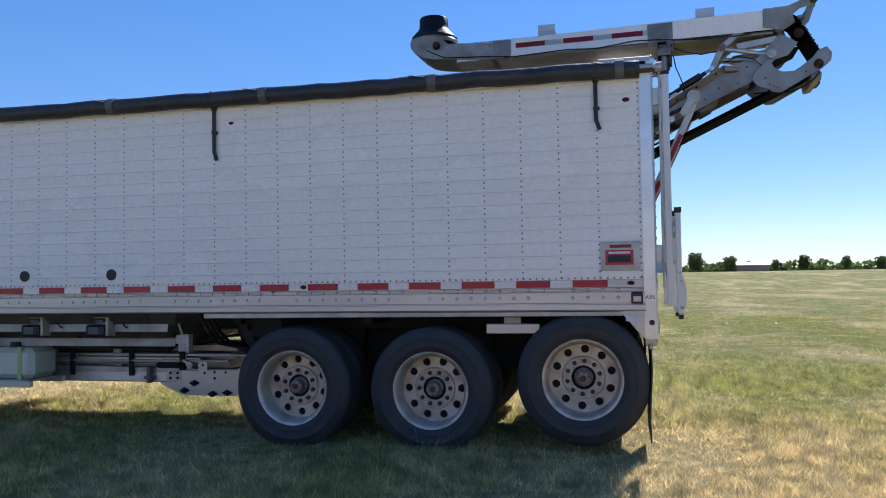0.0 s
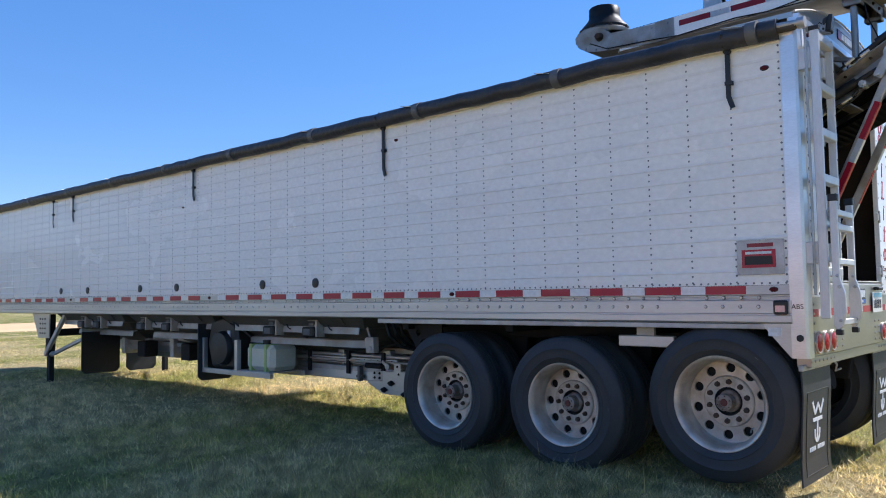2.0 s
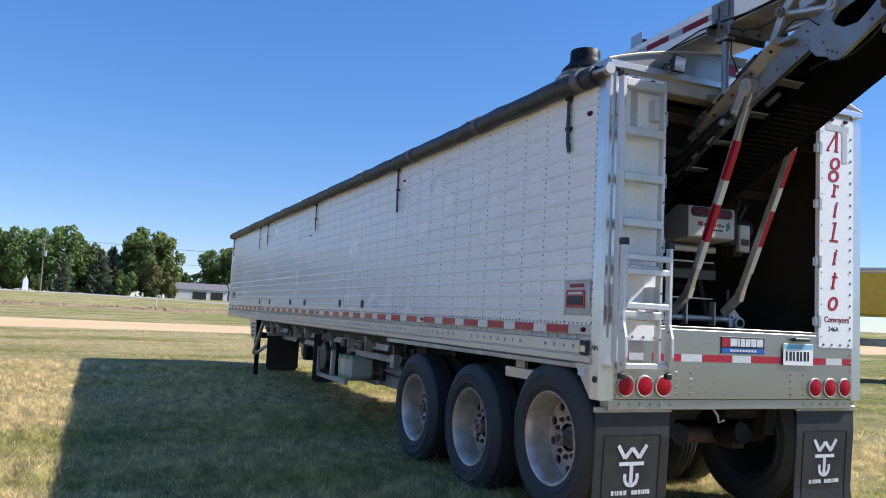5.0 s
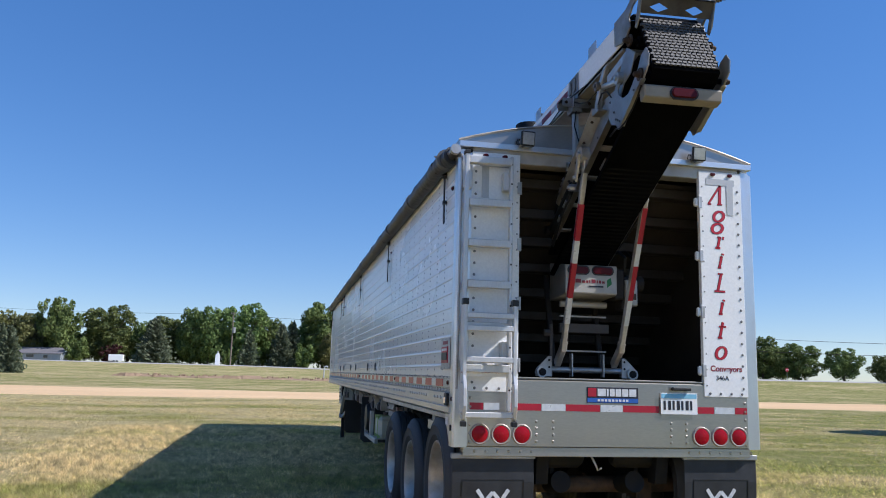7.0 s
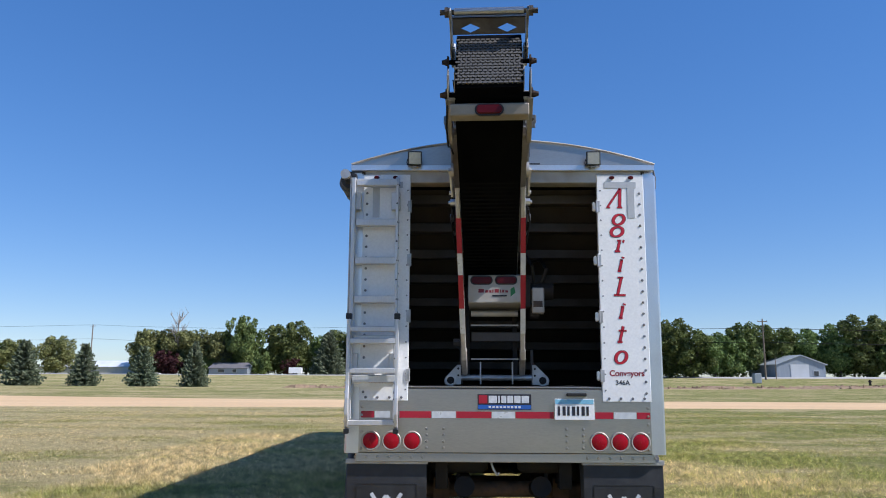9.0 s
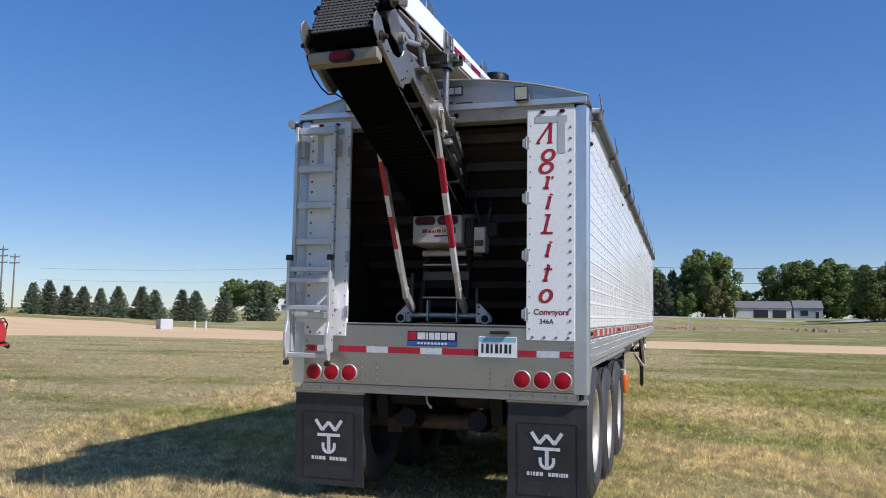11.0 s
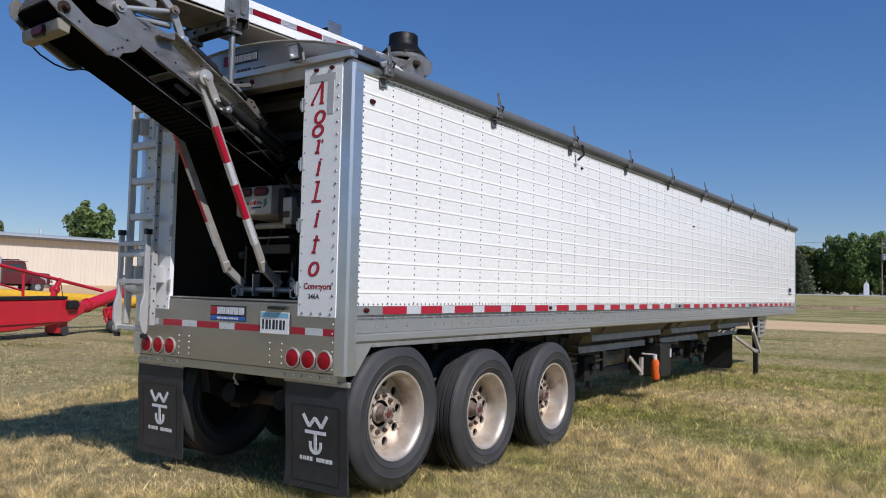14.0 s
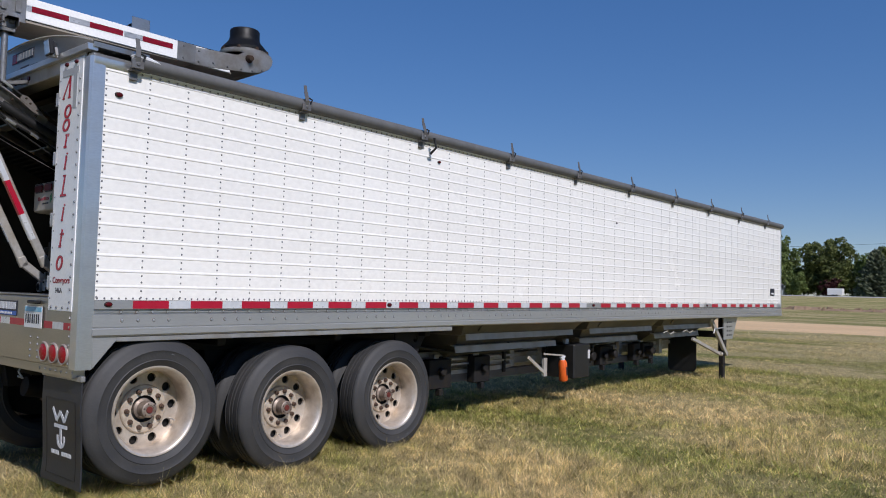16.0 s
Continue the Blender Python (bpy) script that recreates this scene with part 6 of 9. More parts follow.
# rest post between roof cap and upper arm
for s in (-1, 1):
    part("rest_post", S().cyl((0.16, s * 0.24, 3.02), (0.16, s * 0.24, 3.53), 0.024, n=14), M_RAIL, conveyor, "round rest post", True)
    part("post_clamp", S().box(0.1, 0.22, s * 0.205, s * 0.285, 3.425, 3.46).box(0.09, 0.24, s * 0.27, s * 0.282, 3.455, 3.545).box(0.11, 0.15, s * 0.282, s * 0.296, 3.49, 3.52).box(0.18, 0.22, s * 0.282, s * 0.296, 3.49, 3.52), M_GALV, conveyor, bevel=0.008)
    part("post_plate", S().box(0.02, 0.24, s * (W + 0.008), s * (W + 0.002), 3.53, 3.73).box(0.06, 0.1, s * (W + 0.008), s * (W + 0.02), 3.6, 3.7).box(0.16, 0.2, s * (W + 0.008), s * (W + 0.02), 3.6, 3.7), M_GALV, conveyor, "bolted saddle plate", bevel=0.003)
    part("post_foot", S().beam((0.16, s * 0.24, 3.03), (-0.06, s * 0.24, 3.09), 0.05, 0.03), M_GALV, conveyor, bevel=0.003)
part("rest_cross", S().box(0.1, 0.106, -0.36, 0.36, 3.462, 3.53).box(0.1, 0.18, -0.36, 0.36, 3.524, 3.53).box(0.214, 0.22, -0.36, 0.36, 3.462, 3.53), M_GALV, conveyor, "cross bar under the upper arm", bevel=0.006)

# hinge, top roller and belt bend
plates("hinge_plate", [(1.0, 3.6), (1.0, 3.765), (1.2, 3.77), (1.36, 3.83), (1.42, 3.83), (1.44, 3.79), (1.42, 3.765), (1.3, 3.74), (1.24, 3.69), (1.26, 3.62), (1.16, 3.56)], 0.012, M_FRAME, "cut steel hinge plate", 0.014)
part("top_roller", S().cyl((1.41, -W + 0.02, 3.8), (1.41, W - 0.02, 3.8), 0.026, n=18), M_ALU, conveyor, "pale top roller", True)
part("roller_bolts", S().cyl((1.41, -W - 0.07, 3.8), (1.41, W + 0.07, 3.8), 0.018, n=8).cyl((1.41, -W - 0.04, 3.8), (1.41, -W - 0.015, 3.8), 0.034, n=6).cyl((1.41, W + 0.015, 3.8), (1.41, W + 0.04, 3.8), 0.034, n=6), M_SHEET, conveyor)
part("post_bolts", rivets([(0.22, q, 3.495) for q in (-0.33, -0.15, 0.0, 0.15, 0.33)], (1, 0, 0), 0.014, 0.012), M_RUST, conveyor, kind="stuff")
guard = S()
for dx in (0.0, -0.004):
    for y0, y1 in ((-W + 0.008, 0.0), (0.0, W - 0.008)):
        k, ym = len(guard.v), (y0 + y1) / 2
        at_v = lambda y, v: (1.415 - 0.05 * v + dx, y, 3.765 - 0.095 * v)
        guard.v += [at_v(y0, 0), at_v(y1, 0), at_v(y1, 1), at_v(y0, 1), at_v(ym, 0.38), at_v(ym + 0.062, 0.64), at_v(ym, 0.9), at_v(ym - 0.062, 0.64)]
        guard.f += [tuple(k + i for i in f) for f in ((0, 1, 4), (1, 5, 4), (1, 2, 5), (2, 6, 5), (2, 3, 6), (3, 7, 6), (3, 0, 7), (0, 4, 7))]
for h in (0, 8):
    guard.f += [(h + 4 + i, h + 4 + (i + 1) % 4, h + 20 + (i + 1) % 4, h + 20 + i) for i in range(4)]
part("guard_sheet", guard, M_SHEET, conveyor, "sheet guard with two diamond cut-outs")
part("guard_rim", S().box(1.41, 1.425, -W + 0.006, W - 0.006, 3.758, 3.77), M_GALV, conveyor)
for s in (-1, 1):
    part("guard_cheek", S().prism([(1.4, 3.82), (1.43, 3.8), (1.37, 3.62), (1.33, 3.58), (1.31, 3.6)], s * (W + 0.002), s * (W - 0.006)), M_FRAME, conveyor, "bent guard cheek")
bend = S()
steps = [(1.15, 3.745), (1.22, 3.73), (1.28, 3.68), (1.33, 3.6), (1.4, 3.47), (1.47, 3.34), (1.5, 3.27), (1.5, 3.26), (1.44, 3.21)]
for x, z in steps:
    bend.v += [(x, -W + 0.03, z), (x, W - 0.03, z), (x - 0.02, W - 0.03, z - 0.012), (x - 0.02, -W + 0.03, z - 0.012)]
for k in range(len(steps) - 1):
    bend.f += [(4 * k + j, 4 * k + (j + 1) % 4, 4 * k + 4 + (j + 1) % 4, 4 * k + 4 + j) for j in range(4)]
bend.f += [(0, 1, 2, 3), tuple(range(len(bend.v) - 4, len(bend.v)))]
part("belt_bend", bend, M_BELT, conveyor, "black belt bending over the hinge", True)
knobs = S()
for k in range(16):
    f = k / 15
    x, z = 1.3 + 0.19 * f, 3.655 - 0.365 * f
    for j in range(13):
        y = -W + 0.05 + (2 * W - 0.1) * j / 12 + (0.008 if k % 2 else -0.008)
        knobs.prism([(x - 0.005, z - 0.004), (x + 0.017, z - 0.003), (x + 0.012, z + 0.009), (x - 0.005, z + 0.012)], y - 0.0125, y + 0.0125)
part("cleat", knobs, M_PALECLEAT, conveyor, kind="stuff", fix=False)
for x, z in ((1.48, 3.24), (1.33, 3.52)):
    part("idler", S().cyl((x - 0.05, -W - 0.03, z), (x - 0.05, W + 0.03, z), 0.016, n=10).cyl((x - 0.05, -W + 0.03, z), (x - 0.05, W - 0.03, z), 0.034, n=14), M_BELT, conveyor, "black idler roller", True)
    for s in (-1, 1):
        part("idler_nut", S().cyl((x - 0.05, s * (W + 0.02), z), (x - 0.05, s * (W + 0.065), z), 0.028, 0.014, 8).cyl((x - 0.05, s * (W + 0.018), z), (x - 0.05, s * (W + 0.03), z), 0.04, n=12), M_RUST, conveyor)

# lower arm down into the bay
plates("lower_web", [(1.14, 3.54), (1.28, 3.45), (1.2, 3.345), (1.09, 3.315), (0.96, 3.17), (0.9, 3.135), (-0.36, 2.545), (-0.45, 2.59), (-0.42, 2.68), (0.64, 3.27), (0.86, 3.335), (0.93, 3.33)], 0.008, M_PLATE, "aluminium web of the lower arm", -0.012)
plates("web_lip", [(0.9, 3.135), (0.905, 3.147), (-0.36, 2.557), (-0.36, 2.545)], 0.036, M_PLATE, "narrow bottom lip", 0.022, 0.0)
for s in (-1, 1):
    fl = S()
    for x, z in ((0.67, 3.285), (-0.16, 2.8)):
        fl.v += [(x, s * (W + 0.052), z), (x, s * (W + 0.052), z + 0.008), (x, s * (W - 0.014), z - 0.052), (x, s * (W - 0.014), z - 0.06)]
    fl.f += [(0, 1, 5, 4), (1, 3, 7, 5), (3, 2, 6, 7), (2, 0, 4, 6), (0, 2, 3, 1), (4, 5, 7, 6)]
    ch = part("channel_flange", fl, M_FRAME, conveyor, "slanting upper flange with bolts")
    part("flange_bolts", rivets([(0.6 - 0.17 * k, s * (W + 0.022), 3.218 - 0.0995 * k) for k in range(5)], (0, s, -0.8), 0.011, 0.01), M_RUST, ch, kind="stuff")
    part("flange_end", S().prism([(0.668, 3.29), (0.79, 3.245), (0.78, 3.232), (0.668, 3.23)], s * (W - 0.018), s * (W + 0.05)), M_PLATE, ch, "bright bent end of the flange", bevel=0.004)
    part("end_gusset", S().prism([(0.03, 2.965), (-0.015, 2.955), (-0.16, 2.8), (-0.05, 2.845), (0.05, 2.92)], s * (W + 0.046), s * (W + 0.052)), M_PLATE, ch, "pale gusset with bolts")
    part("gusset_bolts", rivets([(0.0, s * (W + 0.052), 2.94), (-0.03, s * (W + 0.052), 2.905), (-0.08, s * (W + 0.052), 2.86)], (0, s, 0), 0.01, 0.008), M_RUST, ch, kind="stuff")
    part("web_bolts", rivets([(1.1 - 0.032 * k, s * (W + 0.02), 3.06 + (0.016 * k if k < 3 else 0.09)) for k in range(4)] + [(1.33, s * (W + 0.02), 3.18), (1.4, s * (W + 0.02), 3.25), (0.86, s * (W - 0.01), 3.27), (0.78, s * (W - 0.01), 3.13), (0.62, s * (W - 0.01), 3.1), (0.5, s * (W - 0.01), 3.01)], (0, s, 0), 0.009, 0.007), M_RIVET, conveyor, kind="stuff")
    if s > 0:
        part("belt_edge_rail", S().beam((1.04, s * (W - 0.022), 3.03), (-0.5, s * (W - 0.022), 2.31), 0.006, 0.004), M_GALV, conveyor, "thin rail along the belt edge")
    part("tie_plate", S().prism([(0.44, 2.93), (0.56, 2.98), (0.58, 2.955), (0.47, 2.9)], s * (W - 0.09), s * (W - 0.084)), M_GALV, conveyor, "grey tie plate")
plates("goose_plate", [(1.387, 3.3), (1.43, 3.36), (1.5, 3.385), (1.54, 3.33), (1.53, 3.26), (1.46, 3.2), (1.36, 3.152), (1.126, 3.018), (1.056, 3.016), (1.028, 3.055), (0.947, 3.083), (0.902, 3.134), (0.893, 3.17), (0.946, 3.243), (1.022, 3.31), (1.09, 3.322), (1.06, 3.276), (1.082, 3.235), (1.142, 3.197), (1.237, 3.195), (1.295, 3.232)], 0.01, M_PLATE, "cut aluminium gooseneck plate", 0.018)
plates("goose_lip", [(1.46, 3.2), (1.126, 3.018), (1.122, 3.026), (1.456, 3.208)], 0.03, M_PLATE, "bent lower lip", 0.03, 0.0)
part("tail_roller", S().cyl((-0.42, -W - 0.06, 2.63), (-0.42, W + 0.06, 2.63), 0.035).cyl((-0.42, -W - 0.02, 2.63), (-0.42, W + 0.02, 2.63), 0.055), M_BAY, conveyor, "dark inner roller", True)
part("arm_wire", S().sweep([(0.22, -W - 0.03, 3.5), (0.35, -W - 0.02, 3.44), (0.48, -W - 0.01, 3.41), (0.62, -W, 3.43)], 0.005, 6), M_PLASTIC, conveyor, "thin black wire between the arms", True)
part("arm_wire", S().sweep([(0.24, -W - 0.02, 3.42), (0.26, -W - 0.04, 3.3), (0.3, -W - 0.03, 3.2), (0.32, -W - 0.02, 3.14)], 0.005, 6), M_PLASTIC, conveyor, "thin black wire between the arms", True)
part("arm_wire", S().sweep([(0.68, -W - 0.01, 3.32), (0.78, -W - 0.02, 3.36), (0.9, -W - 0.03, 3.33), (0.98, -W - 0.03, 3.26)], 0.005, 6), M_PLASTIC, conveyor, "thin black wire between the arms", True)
part("loop_cable", S().sweep([(1.44, -W - 0.02, 3.17), (1.395, -W - 0.025, 3.115), (1.32, -W - 0.03, 3.06), (1.22, -W - 0.03, 3.018), (1.12, -W - 0.03, 3.003), (1.03, -W - 0.02, 3.03), (0.9, -W - 0.01, 3.02)], 0.006, 6), M_PLASTIC, conveyor, "black cable loop hanging from the end bar", True)
part("lower_belt", S().prism([(1.42, 3.215), (1.38, 3.182), (-0.55, 2.28), (-0.57, 2.305), (1.36, 3.207)], -W + 0.025, W - 0.025), M_BELT, conveyor, "black underside of the lower belt")
nubs = S()
for k in range(46):
    f = k / 45
    x, z = 1.36 - 1.88 * f, 3.176 - 0.884 * f
    nubs.beam((x, -W + 0.03, z + 0.004), (x, W - 0.03, z + 0.004), 0.018, 0.01, (-0.425, 0, 0.905))
part("belt_ribs", nubs, M_CLEAT, conveyor, kind="stuff", fix=False)
part("upper_return_belt", S().prism([(1.3, 3.42), (1.2, 3.4), (-0.62, 2.48), (-0.6, 2.46), (1.2, 3.375)], -W + 0.025, W - 0.025), M_BELT, conveyor, "black carrying belt")
tail = part("tail_bar", S().prism([(1.37, 3.15), (1.43, 3.185), (1.458, 3.17), (1.45, 3.1), (1.38, 3.085)], -W - 0.005, W + 0.005), M_PAN, conveyor, "end bar with red lamp", bevel=0.006)
part("end_lamp", S().prism([(0.052 * (1 if math.cos(a) > 0 else -1) + 0.029 * math.cos(a), 3.133 + 0.029 * math.sin(a)) for a in [math.pi * (i + 0.5) / 8 for i in range(16)]], 1.44, 1.474, "x"), M_MARK, tail, "dark red oval end lamp", bevel=0.006)
part("lamp_rim", S().prism([(0.052 * (1 if math.cos(a) > 0 else -1) + 0.038 * math.cos(a), 3.133 + 0.038 * math.sin(a)) for a in [math.pi * (i + 0.5) / 8 for i in range(16)]], 1.44, 1.462, "x"), M_PLASTIC, tail, "black rubber lamp rim")
for k in range(5):
    f = (k + 0.5) / 5
    x, z = 1.0 - 1.4 * f, 3.25 - 0.72 * f
    part("cross_tie", S().box(x - 0.05, x + 0.05, -W + 0.012, W - 0.012, z, z + 0.012), M_DUST, conveyor)
for s in (-1, 1):
    part("link_arm", S().beam((0.89, s * (W - 0.02), 3.655), (0.652, s * (W - 0.02), 3.461), 0.03, 0.05).beam((0.665, s * (W - 0.02), 3.48), (0.575, s * (W - 0.02), 3.285), 0.03, 0.055), M_GALV, conveyor, "bent grey link arm", bevel=0.004)
    part("link_pin", S().cyl((0.655, s * (W - 0.05), 3.46), (0.655, s * (W + 0.02), 3.46), 0.032, n=16).cyl((0.655, s * (W + 0.018), 3.46), (0.655, s * (W + 0.034), 3.46), 0.016, n=6), M_SHEET, conveyor, "dark link pin", True)
    part("fold_rod", S().cyl((0.68, s * (W - 0.03), 3.45), (1.055, s * (W - 0.03), 3.365), 0.02, n=14), M_RAIL, conveyor, "pale round folding rod", True)
    part("fold_rod", S().cyl((0.64, s * (W - 0.07), 3.365), (1.04, s * (W - 0.07), 3.338), 0.02, n=14), M_GALV, conveyor, "grey round folding rod", True)
    part("rod_bearing", S().cyl((1.06, s * (W - 0.05), 3.362), (1.06, s * (W + 0.026), 3.362), 0.04, n=18).cyl((1.06, s * (W + 0.024), 3.362), (1.06, s * (W + 0.04), 3.362), 0.02, n=6), M_GALV, conveyor, "grey rod bearing", True)
    part("actuator", S().cyl((0.47, s * W, 3.218), (0.3, s * W, 3.125), 0.033, n=14).cyl((0.31, s * W, 3.13), (0.12, s * W, 3.02), 0.018, n=10).cyl((0.47, s * W, 3.218), (0.51, s * W, 3.243), 0.02, n=10), M_PLASTIC, conveyor, "black rubber-sleeved actuator", True)
    part("actuator_eye", S().cyl((0.5, s * W, 3.238), (0.56, s * W, 3.275), 0.013, n=8).cyl((0.565, s * (W - 0.02), 3.277), (0.565, s * (W + 0.02), 3.277), 0.022, n=12), M_ALU, conveyor, "bright clevis eye", True)
    part("lift_cylinder", S().cyl((0.3, s * (W + 0.016), 2.935), (0.08, s * (W + 0.016), 2.83), 0.016).cyl((0.16, s * (W + 0.016), 2.868), (-0.34, s * (W + 0.016), 2.625), 0.036), M_PLASTIC, conveyor, "black hydraulic cylinder", True)
    part("cylinder_rod", S().cyl((0.34, s * (W + 0.016), 2.952), (0.15, s * (W + 0.016), 2.863), 0.014).cyl((0.21, s * (W - 0.02), 2.838), (0.21, s * (W + 0.065), 2.838), 0.028, n=8).cyl((0.21, s * (W + 0.06), 2.838), (0.21, s * (W + 0.08), 2.838), 0.014, n=6), M_ALU, conveyor, "bright rod and pin", True)
    part("hose", S().sweep([(0.3, s * (W + 0.03), 3.1), (0.2, s * (W + 0.04), 3.04), (0.1, s * (W + 0.04), 3.0), (-0.1, s * (W + 0.03), 2.88), (-0.35, s * W, 2.76)], 0.009, 6).sweep([(0.18, s * (W + 0.05), 2.8), (0.12, s * (W + 0.06), 2.74), (0.0, s * (W + 0.055), 2.69), (-0.15, s * (W + 0.045), 2.62), (-0.35, s * (W + 0.02), 2.5)], 0.009, 6).sweep([(0.2, s * (W + 0.05), 2.78), (0.1, s * (W + 0.065), 2.7), (-0.1, s * (W + 0.05), 2.59), (-0.3, s * (W + 0.03), 2.48)], 0.007, 6), M_PLASTIC, conveyor, "black hydraulic hose", True)
    for g in (S().cyl((0.26, s * (W + 0.035), 3.075), (0.2, s * (W + 0.04), 3.04), 0.013, n=8), S().cyl((0.16, s * (W + 0.042), 3.038), (0.1, s * (W + 0.042), 3.0), 0.014, n=8), S().cyl((0.14, s * (W + 0.058), 2.755), (0.07, s * (W + 0.06), 2.72), 0.013, n=8), S().cyl((-0.04, s * (W + 0.055), 2.675), (-0.1, s * (W + 0.05), 2.645), 0.012, n=8)):
        part("hose_fitting", g, M_ALU, conveyor, "bright hose fitting", True)
    part("return_arm", S().beam((0.78, s * (W - 0.03), 3.46), (1.12, s * (W - 0.03), 3.5), 0.025, 0.06), M_GALV, conveyor, bevel=0.005)
    # striped strut with its bent shoe
    ky = 0.25 if s > 0 else -0.215
    top, knee, shoe = (0.42, s * 0.245, 3.0), (-0.215, ky, 1.665), (-0.37, ky, 1.555)
    st = part("strut", S().beam(top, knee, 0.036, 0.058), M_FRAME, conveyor, "aluminium strut with red and silver stripes", bevel=0.005)
    part("strut_pivot", S().cyl((0.405, s * (W - 0.02), 3.035), (0.405, s * (W + 0.05), 3.035), 0.058, n=22).cyl((0.405, s * (W + 0.045), 3.035), (0.405, s * (W + 0.07), 3.035), 0.022, n=6).beam((0.41, s * (W + 0.055), 3.045), (0.3, s * (W + 0.045), 2.87), 0.014, 0.062).cyl((0.31, s * (W + 0.05), 2.89), (0.31, s * (W + 0.068), 2.89), 0.016, n=6), M_FRAME, st, smooth=True)
    part("strut_shoe", S().beam((-0.185, ky, 1.735), (-0.22, ky, 1.655), 0.045, 0.066).beam((-0.205, ky, 1.685), shoe, 0.045, 0.062), M_FRAME, st, bevel=0.006)
    a, b = Vector(top), Vector(knee)
    d = (b - a)
    back = Vector((-d.z, 0, d.x)).normalized() * 0.0305
    for f0, f1, m in ((0.22, 0.406, M_RED), (0.406, 0.524, M_SILVERTAPE), (0.524, 0.709, M_RED), (0.709, 0.85, M_SILVERTAPE)):
        p, q = a + d * f0, a + d * f1
        wrap = Vector((0, s * 0.0192, 0))
        part("red_strip" if m is M_RED else "white_strip", S().beam(p + back, q + back, 0.037, 0.003).beam(p + wrap + back * 0.3, q + wrap + back * 0.3, 0.003, 0.036), m, st)
    # carriage foot with roller
    fy = 0.043 + s * 0.29
    part("side_upright", S().box(-0.43, -0.415, fy - 0.012, fy + 0.012, 1.46, 1.87 if s < 0 else 1.74), M_STIFF, conveyor, "upright carriage plate", bevel=0.003)
    part("foot_plate", S().prism([(fy, 1.455), (fy + s * 0.13, 1.455), (fy + s * 0.14, 1.49), (fy + s * 0.125, 1.52), (fy + s * 0.03, 1.615), (fy, 1.615)], -0.41, -0.398, "x"), M_GALV, conveyor, "three-cornered carriage foot plate", bevel=0.003)
    roller = part("foot_roller", S().cyl((-0.4, fy + s * 0.083, 1.49), (-0.375, fy + s * 0.083, 1.49), 0.044, n=20), M_GALV, conveyor, "round foot roller", True)
    part("roller_hub", S().cyl((-0.376, fy + s * 0.083, 1.49), (-0.37, fy + s * 0.083, 1.49), 0.03, n=18).cyl((-0.372, fy + s * 0.083, 1.49), (-0.36, fy + s * 0.083, 1.49), 0.014, n=6), M_DARK, roller)
    part("plate_bolts", rivets([(-0.398, fy + s * 0.022, 1.585), (-0.398, fy + s * 0.022, 1.53)], (1, 0, 0), 0.01, 0.008), M_DARK, conveyor, kind="stuff")
    part("shoe_fork", S().box(-0.44, -0.37, fy - s * 0.16 - 0.006, fy - s * 0.16 + 0.006, 1.46, 1.64), M_GALV, conveyor, "thin fork plate", bevel=0.002)
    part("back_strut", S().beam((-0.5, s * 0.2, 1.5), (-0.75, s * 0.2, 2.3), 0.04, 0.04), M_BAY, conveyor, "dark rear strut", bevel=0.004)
part("side_knob", S().cyl((-0.42, -0.26, 1.8), (-0.42, -0.31, 1.8), 0.03, n=8), M_STIFF, conveyor, "dark side knob", True)
part("bottom_bar", S().cyl((-0.42, -0.25, 1.512), (-0.42, 0.33, 1.512), 0.024, n=16), M_GALV, conveyor, "round lower carriage bar", True)
part("carriage_bar", S().cyl((-0.46, -0.165, 2.04), (-0.46, 0.225, 2.04), 0.026, n=16), M_DUST, conveyor, "pale round cross bar", True)
part("carriage_bar", S().box(-0.5, -0.46, -0.165, 0.25, 1.81, 1.885), M_STIFF, conveyor, "wide grey cross bar", bevel=0.004)
for z in (1.943, 1.664):
    part("carriage_bar", S().box(-0.48, -0.46, -0.165, 0.225, z - 0.006, z + 0.006), M_DUST, conveyor, "thin cross bar")
# housing with two lamps, motor and hoses inside the bay
house = part("lamp_housing", S().prism([(-0.42, 2.02), (-0.02, 2.04), (0.005, 2.05), (0.005, 2.275), (-0.42, 2.34)], -0.215, 0.215), M_DUST, conveyor, "pale sheet housing with two red lamps", bevel=0.006, at=pose(-0.262, 0.03, 0.062))
for y in (-0.105, 0.095):
    part("lamp", S().prism([(y + 0.054 * (1 if math.cos(a) > 0 else -1) + 0.028 * math.cos(a), 2.233 + 0.028 * math.sin(a)) for a in [math.pi * (i + 0.5) / 8 for i in range(16)]], 0.0, 0.016, "x"), M_MARK, house, "oval red lamp", bevel=0.005)
    part("lamp_rim", S().prism([(y + 0.054 * (1 if math.cos(a) > 0 else -1) + 0.038 * math.cos(a), 2.233 + 0.038 * math.sin(a)) for a in [math.pi * (i + 0.5) / 8 for i in range(16)]], 0.0, 0.009, "x"), M_PLASTIC, house, "black rubber lamp rim")
for p, q, h in ((-0.13, -0.085, 0.03), (-0.075, -0.05, 0.02), (-0.042, -0.025, 0.02), (-0.017, -0.008, 0.024), (0.002, 0.035, 0.03), (0.045, 0.054, 0.024), (0.062, 0.08, 0.024), (0.088, 0.11, 0.018)):
    part("brand_bar", S().box(0.004, 0.0065, p, q, 2.132, 2.132 + h), M_MAROON, house)
part("brand_bar", S().box(0.004, 0.0075, -0.02, 0.1, 2.1, 2.112), M_INK, house)
part("brand_leaf", S().prism([(0.13, 2.1), (0.17, 2.13), (0.16, 2.18), (0.13, 2.16)], 0.004, 0.0075, "x"), material("green_print", (0.03, 0.2, 0.06), 0.4), house)
